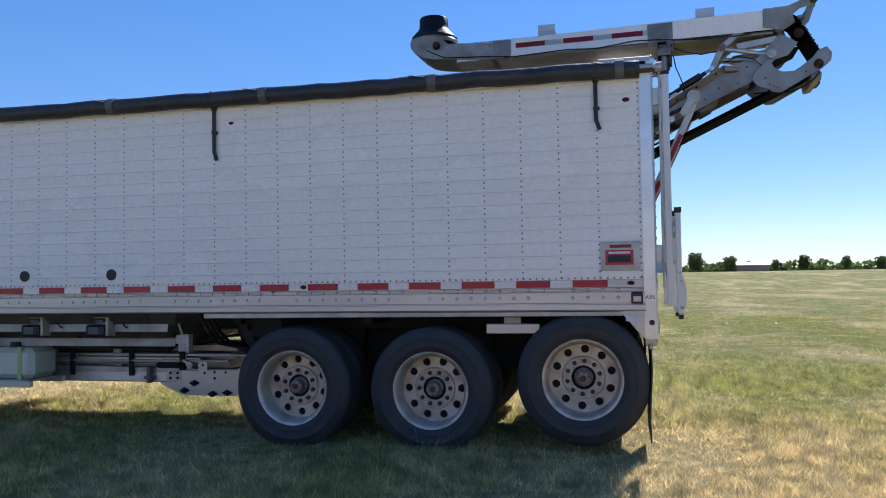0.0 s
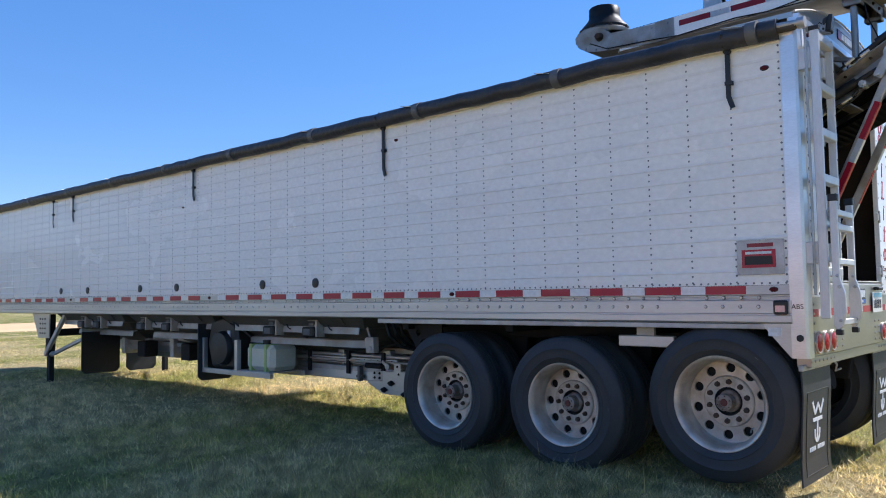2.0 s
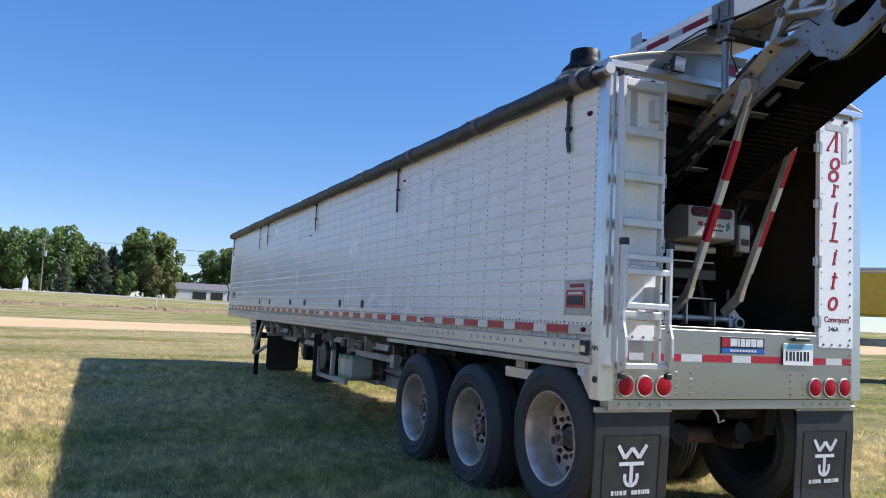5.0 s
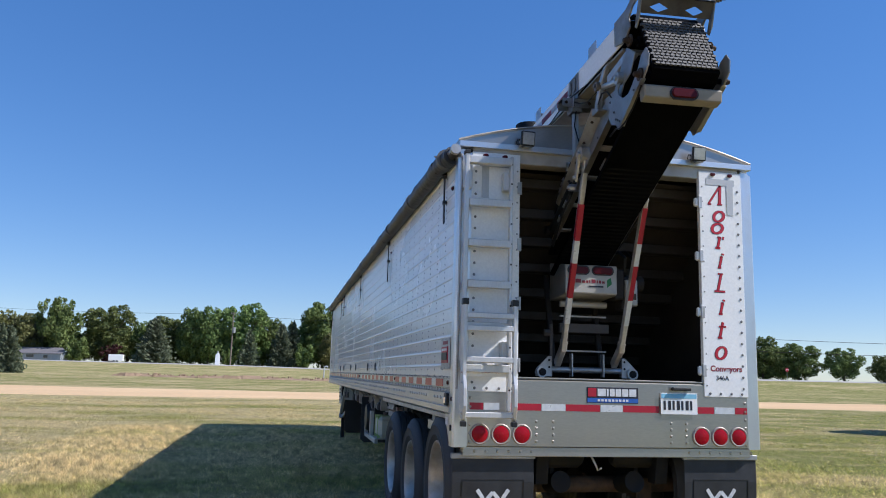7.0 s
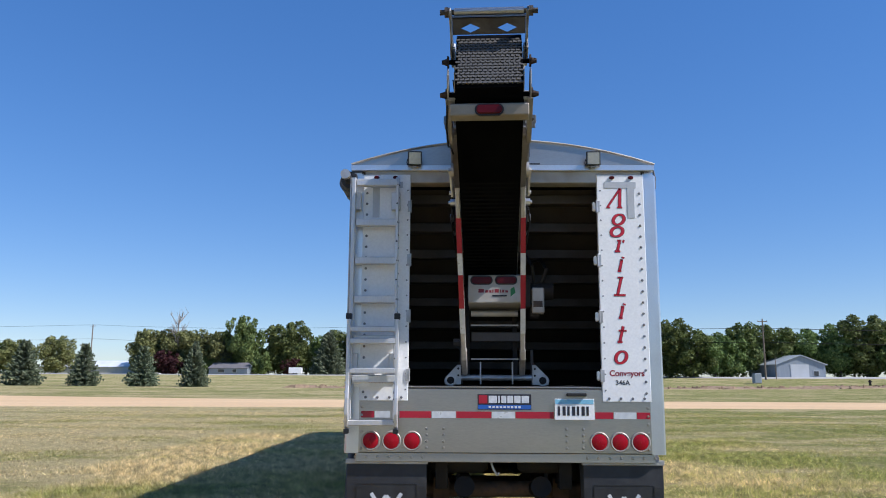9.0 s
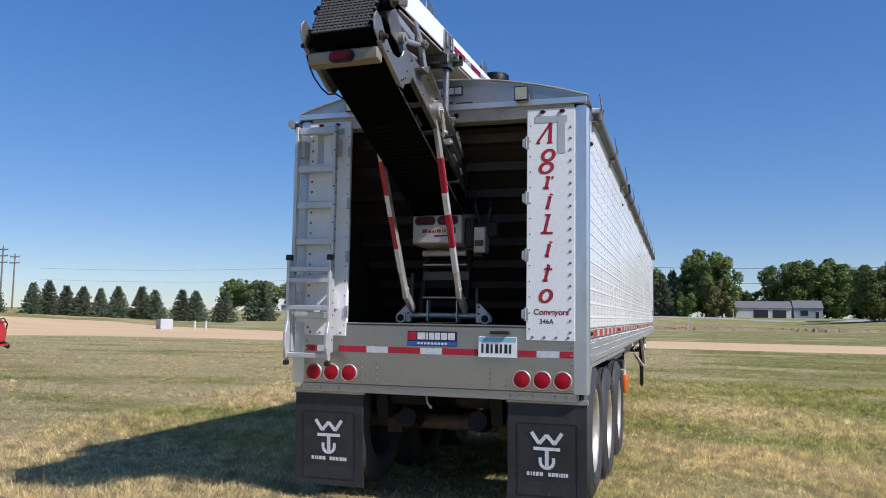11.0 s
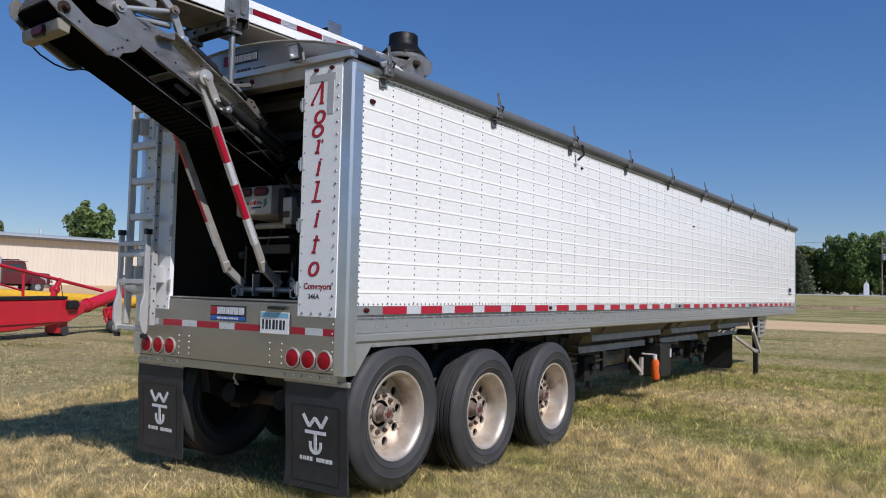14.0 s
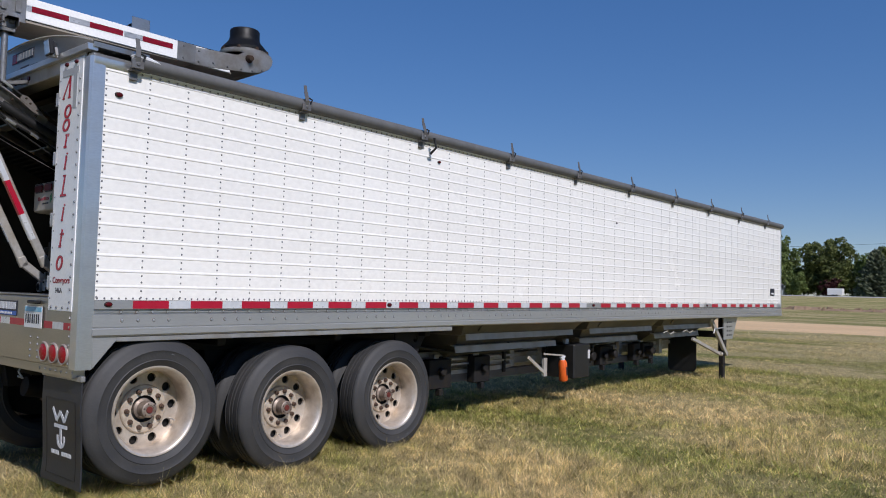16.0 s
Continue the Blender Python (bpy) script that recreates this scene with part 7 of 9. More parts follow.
part("pump_box", S().box(-0.42, -0.3, 0.335, 0.435, 2.03, 2.24), M_DUST, conveyor, "pale pump box beside the housing", bevel=0.008)
part("pump_label", S().box(-0.301, -0.297, 0.345, 0.42, 2.08, 2.13), M_RUST, conveyor)
part("drive_motor", S().cyl((-0.42, 0.27, 2.22), (-0.42, 0.52, 2.22), 0.07, n=20).box(-0.52, -0.32, 0.25, 0.33, 2.08, 2.32).box(-0.5, -0.34, 0.32, 0.4, 2.0, 2.12), M_BAY, conveyor, "grey drive motor", bevel=0.01)
part("motor_hoses", S().sweep([(-0.42, 0.42, 2.28), (-0.38, 0.46, 2.4), (-0.5, 0.42, 2.5), (-0.7, 0.3, 2.5)], 0.016).sweep([(-0.4, 0.36, 2.28), (-0.32, 0.34, 2.42), (-0.45, 0.3, 2.52), (-0.7, 0.26, 2.46)], 0.014), M_PLASTIC, conveyor, smooth=True)

# ---- trees ----
def leaf_material(name, one, two, dark):
    m = bpy.data.materials.new(name)
    m.use_nodes = True
    n, l = m.node_tree.nodes, m.node_tree.links
    b = n["Principled BSDF"]
    b.inputs["Roughness"].default_value = 0.65
    b.inputs["Specular IOR Level"].default_value = 0.25
    geo = n.new("ShaderNodeNewGeometry")
    ramp = n.new("ShaderNodeValToRGB")
    ramp.color_ramp.elements[0].color, ramp.color_ramp.elements[1].color = (*dark, 1), (*two, 1)
    mid = ramp.color_ramp.elements.new(0.5)
    mid.color = (*one, 1)
    l.new(geo.outputs["Random Per Island"], ramp.inputs["Fac"])
    info = n.new("ShaderNodeObjectInfo")
    hue = n.new("ShaderNodeHueSaturation")
    for key, a, c in (("Hue", 0.475, 0.515), ("Value", 0.75, 1.25)):
        r = n.new("ShaderNodeMapRange")
        r.inputs["To Min"].default_value, r.inputs["To Max"].default_value = a, c
        l.new(info.outputs["Random"], r.inputs["Value"])
        l.new(r.outputs[0], hue.inputs[key])
    l.new(ramp.outputs[0], hue.inputs["Color"])
    l.new(hue.outputs[0], b.inputs["Base Color"])
    tr = n.new("ShaderNodeBsdfTranslucent")
    l.new(hue.outputs[0], tr.inputs["Color"])
    mix = n.new("ShaderNodeMixShader")
    mix.inputs[0].default_value = 0.28
    l.new(b.outputs[0], mix.inputs[1]), l.new(tr.outputs[0], mix.inputs[2])
    l.new(mix.outputs[0], n["Material Output"].inputs["Surface"])
    return m


# Leaf colours are lightened a little to hold the pale haze of distance.
M_LEAF = leaf_material("broad_leaves", (0.14, 0.19, 0.055), (0.2, 0.25, 0.075), (0.07, 0.105, 0.03))
M_LEAF_PALE = leaf_material("pale_leaves", (0.2, 0.21, 0.075), (0.26, 0.26, 0.1), (0.1, 0.115, 0.038))
M_LEAF_RED = leaf_material("purple_leaves", (0.05, 0.016, 0.018), (0.075, 0.025, 0.025), (0.025, 0.008, 0.01))
M_NEEDLE = leaf_material("spruce_needles", (0.135, 0.165, 0.095), (0.2, 0.225, 0.14), (0.065, 0.085, 0.048))
M_BARK = material("grey_bark", (0.13, 0.1, 0.075), 0.9, second=(0.07, 0.055, 0.04), scale=4, bump=0.01)


def leaves(rng, centres, count, size, flat=0.0):
    """Small leaf sprays over the outside of a set of lobes (centre, radius)."""
    s = S()
    total = sum(r * r for _, r in centres)
    for c, r in centres:
        for _ in range(int(count * r * r / total)):
            d = Vector((rng.gauss(0, 1), rng.gauss(0, 1), rng.gauss(0, 1) + 0.25)).normalized()
            p = c + d * r * (0.45 + 0.6 * rng.random() ** 0.6)
            nrm = (d + Vector((rng.gauss(0, 1), rng.gauss(0, 1), rng.gauss(0, 1))) * 0.6).normalized()
            a = nrm.orthogonal().normalized()
            a = (Matrix.Rotation(rng.random() * 6.28, 3, nrm) @ a)
            b = nrm.cross(a)
            k = size * rng.uniform(0.55, 1.3)
            s.add([p - a * k * 0.55 - nrm * k * 0.15, p + a * k * 0.5 - b * k * 0.42 + nrm * k * 0.1, p + a * k * 0.35 + b * k * 0.5], [(0, 1, 2)])
    return s


def broad_tree(name, seed, mat, label, count=9000, spread=0.3, low=0.08, lobes=44, size=0.04, core=0.2):
    """A tree one unit tall: heavy rounded lobes round a crown with an uneven outline."""
    rng = random.Random(seed)
    t = thing(name, label, "tree", group="trees along the highway")
    heads = []
    trunk = S().cyl((0, 0, -0.03), (0.01, 0, 0.4), 0.022, 0.014, 8)
    mid = (low + 1.0) / 2
    tall = (1.0 - low) / 2
    for k in range(lobes):
        u = -0.85 + 1.72 * (k + rng.random()) / lobes
        a = k * 2.4 + rng.uniform(-0.5, 0.5)
        w = math.sqrt(max(0.03, 1 - abs(u) ** 2.3)) * rng.uniform(0.5, 1.12)
        r = rng.uniform(0.045, 0.125) * (1.05 - 0.3 * max(u, 0))
        c = Vector((spread * w * math.cos(a), spread * w * math.sin(a), mid + u * (tall - 0.07)))
        c.z = min(c.z, 1.0 - r * 0.95)
        heads.append((c, r))
        if k % 4 == 1:
            trunk.cyl((0.01, 0, c.z * 0.45), c, 0.01, 0.003, 6)
    heads += [(Vector((0, 0, low + 0.18 + 0.2 * k)), core) for k in range(3)]
    part("trunk", trunk, M_BARK, t, smooth=True)
    part("crown", leaves(rng, heads, count, size), mat, t, fix=False)
    return t


def spruce_tree(name, seed, label, count=24):
    rng = random.Random(seed)
    t = thing(name, label, "tree", group="spruces")
    part("trunk", S().cyl((0, 0, -0.03), (0, 0, 0.96), 0.02, 0.004, 8), M_BARK, t, smooth=True)
    s = S()
    side = [rng.uniform(0.82, 1.15) for _ in range(9)]
    for i in range(count):
        f = (i + rng.uniform(-0.3, 0.3)) / count
        f = max(0.0, f)
        z0 = 0.04 + 0.93 * f
        reach = 0.33 * (1 - f) ** 0.8 * min(1, 0.72 + 2.2 * f) + 0.012
        n = int(15 - 8 * f)
        for j in range(n):
            a = 6.28 * (j + rng.random()) / n
            r = reach * rng.uniform(0.7, 1.02) * side[int(a / 0.7) % 9]
            d = Vector((math.cos(a), math.sin(a), 0))
            q = Vector((-d.y, d.x, 0))
            dz = rng.uniform(-0.02, 0.02)
            for k in range(7):
                u = (k + 0.6) / 7
                p = d * r * u + Vector((rng.uniform(-0.012, 0.012), rng.uniform(-0.012, 0.012), z0 + dz - 0.08 * u * (1 - f) + 0.05 * u * u + rng.uniform(-0.012, 0.012)))
                w = 0.042 * (1.2 - 0.5 * u) * (1.1 - 0.5 * f) * rng.uniform(0.7, 1.25)
                for o in (-1, 1):
                    s.add([p, p + q * o * w + d * w * 0.6 + Vector((0, 0, -0.02 - rng.random() * 0.03)), p + d * w * 1.3 + Vector((0, 0, rng.uniform(-0.01, 0.012))), p + q * o * w * 0.4 + d * w * 0.8 + Vector((0, 0, 0.018))], [(0, 1, 2, 3)])
    part("crown", s, M_NEEDLE, t, fix=False)
    return t


kinds = [broad_tree("broadleaf_tree", 3, M_LEAF, "tall dense green broadleaf tree by the highway", 7400, 0.28, 0.03),
         broad_tree("broadleaf_tree", 11, M_LEAF, "wide green broadleaf tree by the highway", 8000, 0.37, 0.0, 52),
         broad_tree("broadleaf_tree", 21, M_LEAF, "uneven green broadleaf tree by the highway", 7200, 0.33, 0.04, 38)]
pale = broad_tree("pale_tree", 31, M_LEAF_PALE, "pale yellow-green tree among the spruces", 7600, 0.36, 0.02)
bush = broad_tree("bush", 41, M_LEAF, "low green bush at the roadside", 3400, 0.42, -0.05, 30, 0.06)
olive = broad_tree("olive_bush", 45, M_LEAF_PALE, "tall olive-brown bush before a house", 4000, 0.36, -0.04, 30, 0.055)
redbush = broad_tree("purple_bush", 43, M_LEAF_RED, "dark purple-leaved bush beside a house", 3400, 0.42, -0.05, 30, 0.06)
loose = broad_tree("upright_tree", 61, M_LEAF, "loose upright tree behind the workshop", 4200, 0.25, 0.1, 24, 0.045, 0.11)
spruces = [spruce_tree("spruce", 5, "blue-green spruce with drooping branches"), spruce_tree("spruce", 6, "dark green spruce with drooping branches", 21)]
used = set()


def plant(src, x, y, h, w=1.0):
    """Puts a tree of that height on the ground; the first of a kind is the model itself."""
    rng = random.Random(int(x * 31 + y * 17))
    m = pose(x, y, ground_z(x, y) - 0.05, 0, 0, rng.uniform(0, 360)) @ Matrix.Diagonal((h * w, h * w, h, 1))
    if src.name in used:
        copy_thing(src, m @ Matrix.Diagonal((1 / src.scale.x, 1 / src.scale.y, 1 / src.scale.z, 1)))
    else:
        used.add(src.name)
        src.matrix_basis = m


rng = random.Random(8)
# the grove behind the highway: kind, x, y, height, width
for k, x, y, h, w in ((2, -272, -76.5, 23.5, 0.75), (1, -280, -62, 21, 1.05), (0, -290, -53, 16.5, 0.8), (1, -284, -44, 18, 1.1), (0, -278, -34.5, 21.5, 0.7), (0, -276, -28.5, 22, 0.75), (1, -278, -17, 23.5, 1.0), (0, -284, -8, 19, 1.0), (2, -280, 4, 18.5, 0.9)):
    plant(kinds[k], x, y, h, w)
for k, x, y, h, w in ((1, -276, 11, 25, 1.0), (2, -274, 16, 20, 0.8), (0, -300, 25.5, 11, 0.9), (1, -288, 38, 21, 1.1), (1, -286, 47, 22, 1.1), (1, -286, 53, 20, 1.15), (1, -292, 62, 20, 1.15), (0, -284, 71, 19, 1.1), (1, -286, 80, 19, 1.1)):
    plant(kinds[k], x, y, h, w)
# nearer trees round the metal shed
for k, x, y, h, w in ((1, -283, 87, 17, 1.15), (2, -283, 95, 16, 1.0), (1, -286, 101.5, 15, 1.0), (0, -288, 107, 20.5, 0.85), (1, -292, 119, 19.5, 1.0), (2, -292, 131, 19, 1.0), (0, -288, 143, 20, 0.9), (1, -286, 152, 22.5, 1.0), (1, -286, 163, 20, 1.1), (2, -286, 176, 18, 1.1), (0, -285, 190, 18, 1.1), (1, -280, 203, 15, 1.2), (2, -270, 216, 14, 1.1), (0, -262, 228, 11, 1.2)):
    plant(kinds[k], 6 + (x - 6) * 0.56, -0.4 + (y + 0.4) * 0.56, h * 0.61, w * 1.1)
for k, x, y, h, w in ((0, -157, 37, 11.5, 1.0), (1, -157, 44, 13, 0.95), (2, -282, -170, 14.5, 1.0), (0, -284, -180, 15, 1.1)):
    plant(kinds[k], x, y, h, w)
plant(loose, -50.9, -88, 11.2, 0.95)
plant(loose, -39.2, -90, 8.3, 0.9)
plant(loose, -29, -96, 8.5, 1.1)
# lower trees close the gaps behind
for y0, y1, x0, h0 in ((-112, 6, -304, 14.5), (34, 90, -306, 15.0), (40, 130, -176, 9.0)):
    n = int((y1 - y0) / 5.5)
    for k in range(n):
        plant(kinds[rng.randrange(3)], x0 + rng.uniform(-5, 5), y0 + (y1 - y0) * (k + rng.random() * 0.7) / n, h0 * rng.uniform(0.8, 1.2), rng.uniform(1.1, 1.4))
for x, y, h in ((26, 291, 8.8), (38, 290, 6.8), (53, 288, 5), (62, 286, 6.8), (75, 283, 6), (85, 280, 5.4), (-14, 292, 7.8), (4, 280, 8.4), (-28, 211, 6.8), (-22, 212, 6.0), (-36, 214, 6), (96, 277, 6)):
    plant(kinds[rng.randrange(3)], x, y, h * 0.9, rng.uniform(0.9, 1.2))
for x, y, h, w in ((-280, -107, 18, 1.2), (-284, -114, 16, 1.0), (-282, -97, 15, 1.0), (-278, -91, 16, 0.9), (-286, -101, 17, 1.0), (-290, -88, 15, 1.2), (-292, -120, 13, 1.2), (-274, -85.5, 17, 1.0), (-276, -97, 18, 1.2), (-276, -112, 18, 1.1), (-279, -147.5, 15.5, 1.15), (-280, -163, 14, 1.3)):
    plant(pale, x, y, h, w)
for x, y, h in ((-266, -68.5, 9), (-262, 4.3, 8.8), (-268, -21, 6), (-270, -88, 7), (-274, 84, 7), (-276, 97, 6.5), (-278, 150, 7)):
    plant(bush, x, y, h, 1.0)
plant(olive, -263, 12.8, 13, 0.95)
plant(olive, -262, 17.5, 7, 1.0)
for x, y, h in ((-268, -58.6, 6.6), (-268, -101.6, 9.5)):
    plant(redbush, x, y, h, 1.2)
for x, y, h, w in ((-272, -82.6, 16, 0.9), (-266, -44.8, 15.3, 1.45), (-268, -14.3, 12.6, 1.0), (-267, -3.6, 15, 1.0), (-272, -0.1, 16.6, 0.9), (-270, -93, 12, 1.2), (-100, -59.5, 6.4, 1.45), (-100, -51.2, 6.0, 1.25), (-100, -43.1, 5.7, 1.35), (-100, -36.0, 5.9, 1.1)):
    plant(spruces[rng.randrange(2)], x, y, h, w)
for k, (x, y) in enumerate(((-57.8, -74.4), (-59.8, -73), (-62, -71.2), (-64.9, -68.6), (-66.0, -67.4), (-67.3, -66.1), (-68.5, -64.8), (-69.7, -63.4), (-71, -62), (-72.7, -60), (-73.6, -58.8), (-75.4, -56.2), (-76.4, -55), (-78.2, -52.2))):
    plant(spruces[k % 2], x, y, 3.45 + 0.7 * rng.random(), rng.uniform(1.2, 1.45))
bare = thing("bare_tree", "leafless pale dead tree", "tree", pose(-276, -102, ground_z(-276, -102)))
sh = S().cyl((0, 0, 0), (0, 0, 13), 0.4, 0.22, 8)
twig = random.Random(77)
for k in range(30):
    a, z, l = twig.random() * 6.28, twig.uniform(9, 19), twig.uniform(3.5, 6)
    tip = Vector((math.cos(a) * l * 0.6, math.sin(a) * l * 0.6, z + l * 0.8))
    root = Vector((0, 0, z))
    sh.cyl(root, tip, 0.17, 0.05, 5)
    for j in range(4):
        q = root.lerp(tip, twig.uniform(0.35, 0.95))
        sh.cyl(q, q + Vector((twig.gauss(0, 0.8), twig.gauss(0, 0.8), twig.uniform(0.8, 2.0))), 0.06, 0.02, 4)
part("trunk", sh.cyl((0, 0, 13), (0.3, 0.3, 24), 0.22, 0.05, 6), material("bleached_wood", (0.4, 0.35, 0.3), 0.8), bare)
woods = S()
for k in range(2600):
    x = rng.uniform(-90, 190)
    y = 330 - 0.12 * x + rng.uniform(-4, 4)
    p = Vector((x, y, 1.6 + rng.random() ** 2 * (2.6 + 2.2 * math.sin(x * 0.11) ** 2)))
    a = Vector((rng.gauss(0, 1), rng.gauss(0, 0.6), rng.gauss(0, 1))).normalized() * 1.1
    b = a.cross(Vector((0, 1, 0.3))).normalized() * 0.9
    woods.add([p - a, p - b, p + a, p + b], [(0, 1, 2, 3)])
tagged(part("far_woods", woods, M_LEAF, fix=False), "low line of far green woods", "woods", kind="stuff")

# ---- buildings ----
M_BEIGE = material("beige_sheet", (0.72, 0.64, 0.52), 0.5, second=(0.62, 0.55, 0.44), scale=0.8, grain=8, amount=0.4, stretch=(6, 6, 0.2))
M_BROWN = material("brown_siding", (0.1, 0.085, 0.075), 0.6, second=(0.07, 0.06, 0.055), scale=1, stretch=(1, 1, 6))
M_ROOFMETAL = material("pale_metal_roof", (0.55, 0.58, 0.58), 0.4, 0.3, second=(0.42, 0.45, 0.46), scale=0.6, stretch=(3, 1, 1))
M_SHINGLE = material("grey_shingles", (0.17, 0.16, 0.165), 0.9, second=(0.11, 0.105, 0.11), scale=1.5, grain=12)
M_SIDING = material("white_siding", (0.55, 0.56, 0.56), 0.6, second=(0.45, 0.46, 0.46), scale=0.6)
M_GREYSIDING = material("grey_metal_siding", (0.3, 0.33, 0.36), 0.5, 0.2, second=(0.24, 0.27, 0.3), scale=0.6, stretch=(5, 5, 0.3))
M_CONCRETE = material("pale_concrete", (0.48, 0.47, 0.46), 0.85, second=(0.36, 0.35, 0.35), scale=0.15, grain=2, amount=0.7, stretch=(1, 1, 0.3))
M_GLASS = material("dark_window_glass", (0.03, 0.035, 0.045), 0.08, coat=0.5)
M_VOID = material("dark_doorway", (0.02, 0.02, 0.02), 0.8)


def gable_house(name, label, at, length, depth, eave, ridge, wall_mat, roof_mat, openings=(), end_openings=()):
    """A gabled building; its long front lies along local x, facing -y."""
    h = thing(name, label, "building", at)
    L, D = length / 2, depth / 2
    part("wall", S().prism([(-D, -0.4), (D, -0.4), (D, eave), (0, ridge - 0.05), (-D, eave)], -L, L, "x"), wall_mat, h)
    for s in (-1, 1):
        part("roof", S().prism([(s * (D + 0.35), eave - 0.12), (s * (D + 0.35), eave + 0.02), (0, ridge + 0.1), (0, ridge - 0.03)], -L - 0.3, L + 0.3, "x"), roof_mat, h)
    for k, (x, w, z0, z1, m) in enumerate(openings):
        win = part("door" if z0 < 0.3 else "window", S().box(x - w / 2 - 0.1, x + w / 2 + 0.1, -D - 0.06, -D + 0.02, z0 - 0.02, z1 + 0.1), M_SIDING, h)
        part("pane", S().box(x - w / 2, x + w / 2, -D - 0.08, -D - 0.05, z0, z1), m, win)
    for k, (y, w, z0, z1, m) in enumerate(end_openings):
        win = part("door" if z0 < 0.3 else "window", S().box(L - 0.02, L + 0.06, y - w / 2 - 0.1, y + w / 2 + 0.1, z0 - 0.02, z1 + 0.1), M_SIDING, h)
        part("pane", S().box(L + 0.05, L + 0.08, y - w / 2, y + w / 2, z0, z1), m, win)
    return h


def on_ground(x, y, turn=0, dz=0.0):
    return pose(x, y, ground_z(x, y) + dz, 0, 0, turn)


gable_house("garage_house", "low pale house with grey roof and two dark garage doors", on_ground(-269, 28, 90), 16.8, 9, 3.2, 5.4, M_SIDING, M_SHINGLE, ((-0.7, 4.4, 0.0, 2.5, M_VOID), (4.9, 4.0, 0.0, 2.5, M_VOID)))
gable_house("house", "small house with dark grey roof", on_ground(-271, 41.8, 90), 8.4, 8, 3.4, 5.8, M_GREYSIDING, M_SHINGLE, ((-1.2, 2.4, 0.9, 2.6, M_GLASS), (2.6, 1.1, 0.0, 2.2, M_GLASS)))
gable_house("house", "low house with grey roof and white gable end", on_ground(-267, -78.4, 78), 14.5, 8, 2.3, 4.2, M_GREYSIDING, M_SHINGLE, ((-2.5, 2.4, 1.0, 1.9, M_GLASS), (2.5, 1.4, 0.9, 1.9, M_GLASS)), ((0.0, 3.2, 0.0, 2.2, M_SIDING),))
gable_house("metal_shed", "grey metal shed with a wide sliding door", on_ground(-156, 67.5, 0), 14.6, 9.5, 2.6, 4.4, M_GREYSIDING, M_ROOFMETAL, (), ((-0.3, 3.4, 0.0, 2.5, M_SIDING), (2.9, 0.9, 0.4, 1.3, M_GLASS)))
gable_house("long_shed", "long low white-roofed shed behind the spruces", on_ground(-300, -140, 82), 46, 14, 3.0, 5.4, M_SIDING, material("white_roof", (0.7, 0.72, 0.73), 0.5, scale=0.4))
cargo = thing("cargo_trailer", "small white box trailer beside the highway", "trailer", on_ground(-262, -55.5, 90))
part("box", S().box(-2.2, 2.2, -1.1, 1.1, 0.55, 2.6), M_WHITE, cargo, bevel=0.06)
for x in (-0.5, 0.5):
    part("wheel", S().cyl((x, -1.15, 0.38), (x, -0.85, 0.38), 0.38), M_TYRE, cargo)
part("drawbar", S().beam((2.2, 0, 0.5), (3.4, 0, 0.5), 0.15, 0.12), M_DARK, cargo)

# long beige workshop with its brown office front
shop = thing("workshop", "long beige metal workshop with a brown office front", "building", pose(0, 0, 0.9))
part("wall", S().box(-46.2, 16, -86, -71.2, -1.2, 4.85), M_BEIGE, shop, "beige ribbed metal wall")
part("office_wall", S().box(-53.4, -46.2, -82, -70.4, -1.2, 4.72), M_BROWN, shop, "dark brown siding")
part("roof", S().prism([(-70.6, 4.8), (-70.6, 5.0), (-78.5, 5.62), (-86.5, 5.0), (-86.5, 4.8)], -47, 16.4, "x"), M_ROOFMETAL, shop, "pale metal roof")
part("office_roof", S().prism([(-70.1, 4.72), (-70.1, 4.86), (-78.5, 5.2), (-82.4, 4.86), (-82.4, 4.72)], -53.7, -46.9, "x"), M_ROOFMETAL, shop)
part("eave_trim", S().box(-47.1, 16.5, -70.66, -70.5, 4.6, 4.84).box(-53.72, -46.9, -70.11, -70.05, 4.62, 4.85), M_BROWN, shop)
ribsheet = S()
for k in range(150):
    x = -46 + 0.41 * k
    ribsheet.box(x - 0.03, x + 0.03, -71.2, -71.16, -1.0, 4.6)
part("sheet_ribs", ribsheet, M_BEIGE, shop, kind="stuff", fix=False)
for x, w, z0, z1, m in ((-48.3, 1.1, 0.05, 2.15, M_SIDING), (-49.55, 0.9, 0.95, 2.4, M_SIDING), (-51.0, 1.4, 1.0, 2.1, M_SIDING), (-48.2, 1.2, 2.4, 3.1, M_SIDING)):
    wd = part("door" if z0 < 0.3 else "window", S().box(x - w / 2, x + w / 2, -70.4, -70.32, z0, z1), m, shop, "white framed opening")
    if z0 > 0.3 and z0 < 2.2 and x < -50.5:
        for s in (-1, 1):
            part("pane", S().box(x + s * 0.32 - 0.25, x + s * 0.32 + 0.25, -70.31, -70.29, z0 + 0.12, z1 - 0.12), M_GLASS, wd)
    if z0 < 0.3:
        part("pane", S().box(x - 0.25, x + 0.25, -70.31, -70.29, 1.0, 1.8), M_GLASS, wd)
part("roof_vent", S().cyl((-30, -76, 5.5), (-30, -76, 6.2), 0.2).cyl((-38, -76, 5.5), (-38, -76, 6.1), 0.12), M_ROOFMETAL, shop)
part("gutter_elbow", S().sweep([(-46.3, -70.5, 4.1), (-46.3, -70.6, 3.7), (-46.3, -71.0, 3.3)], 0.12), M_BROWN, shop)

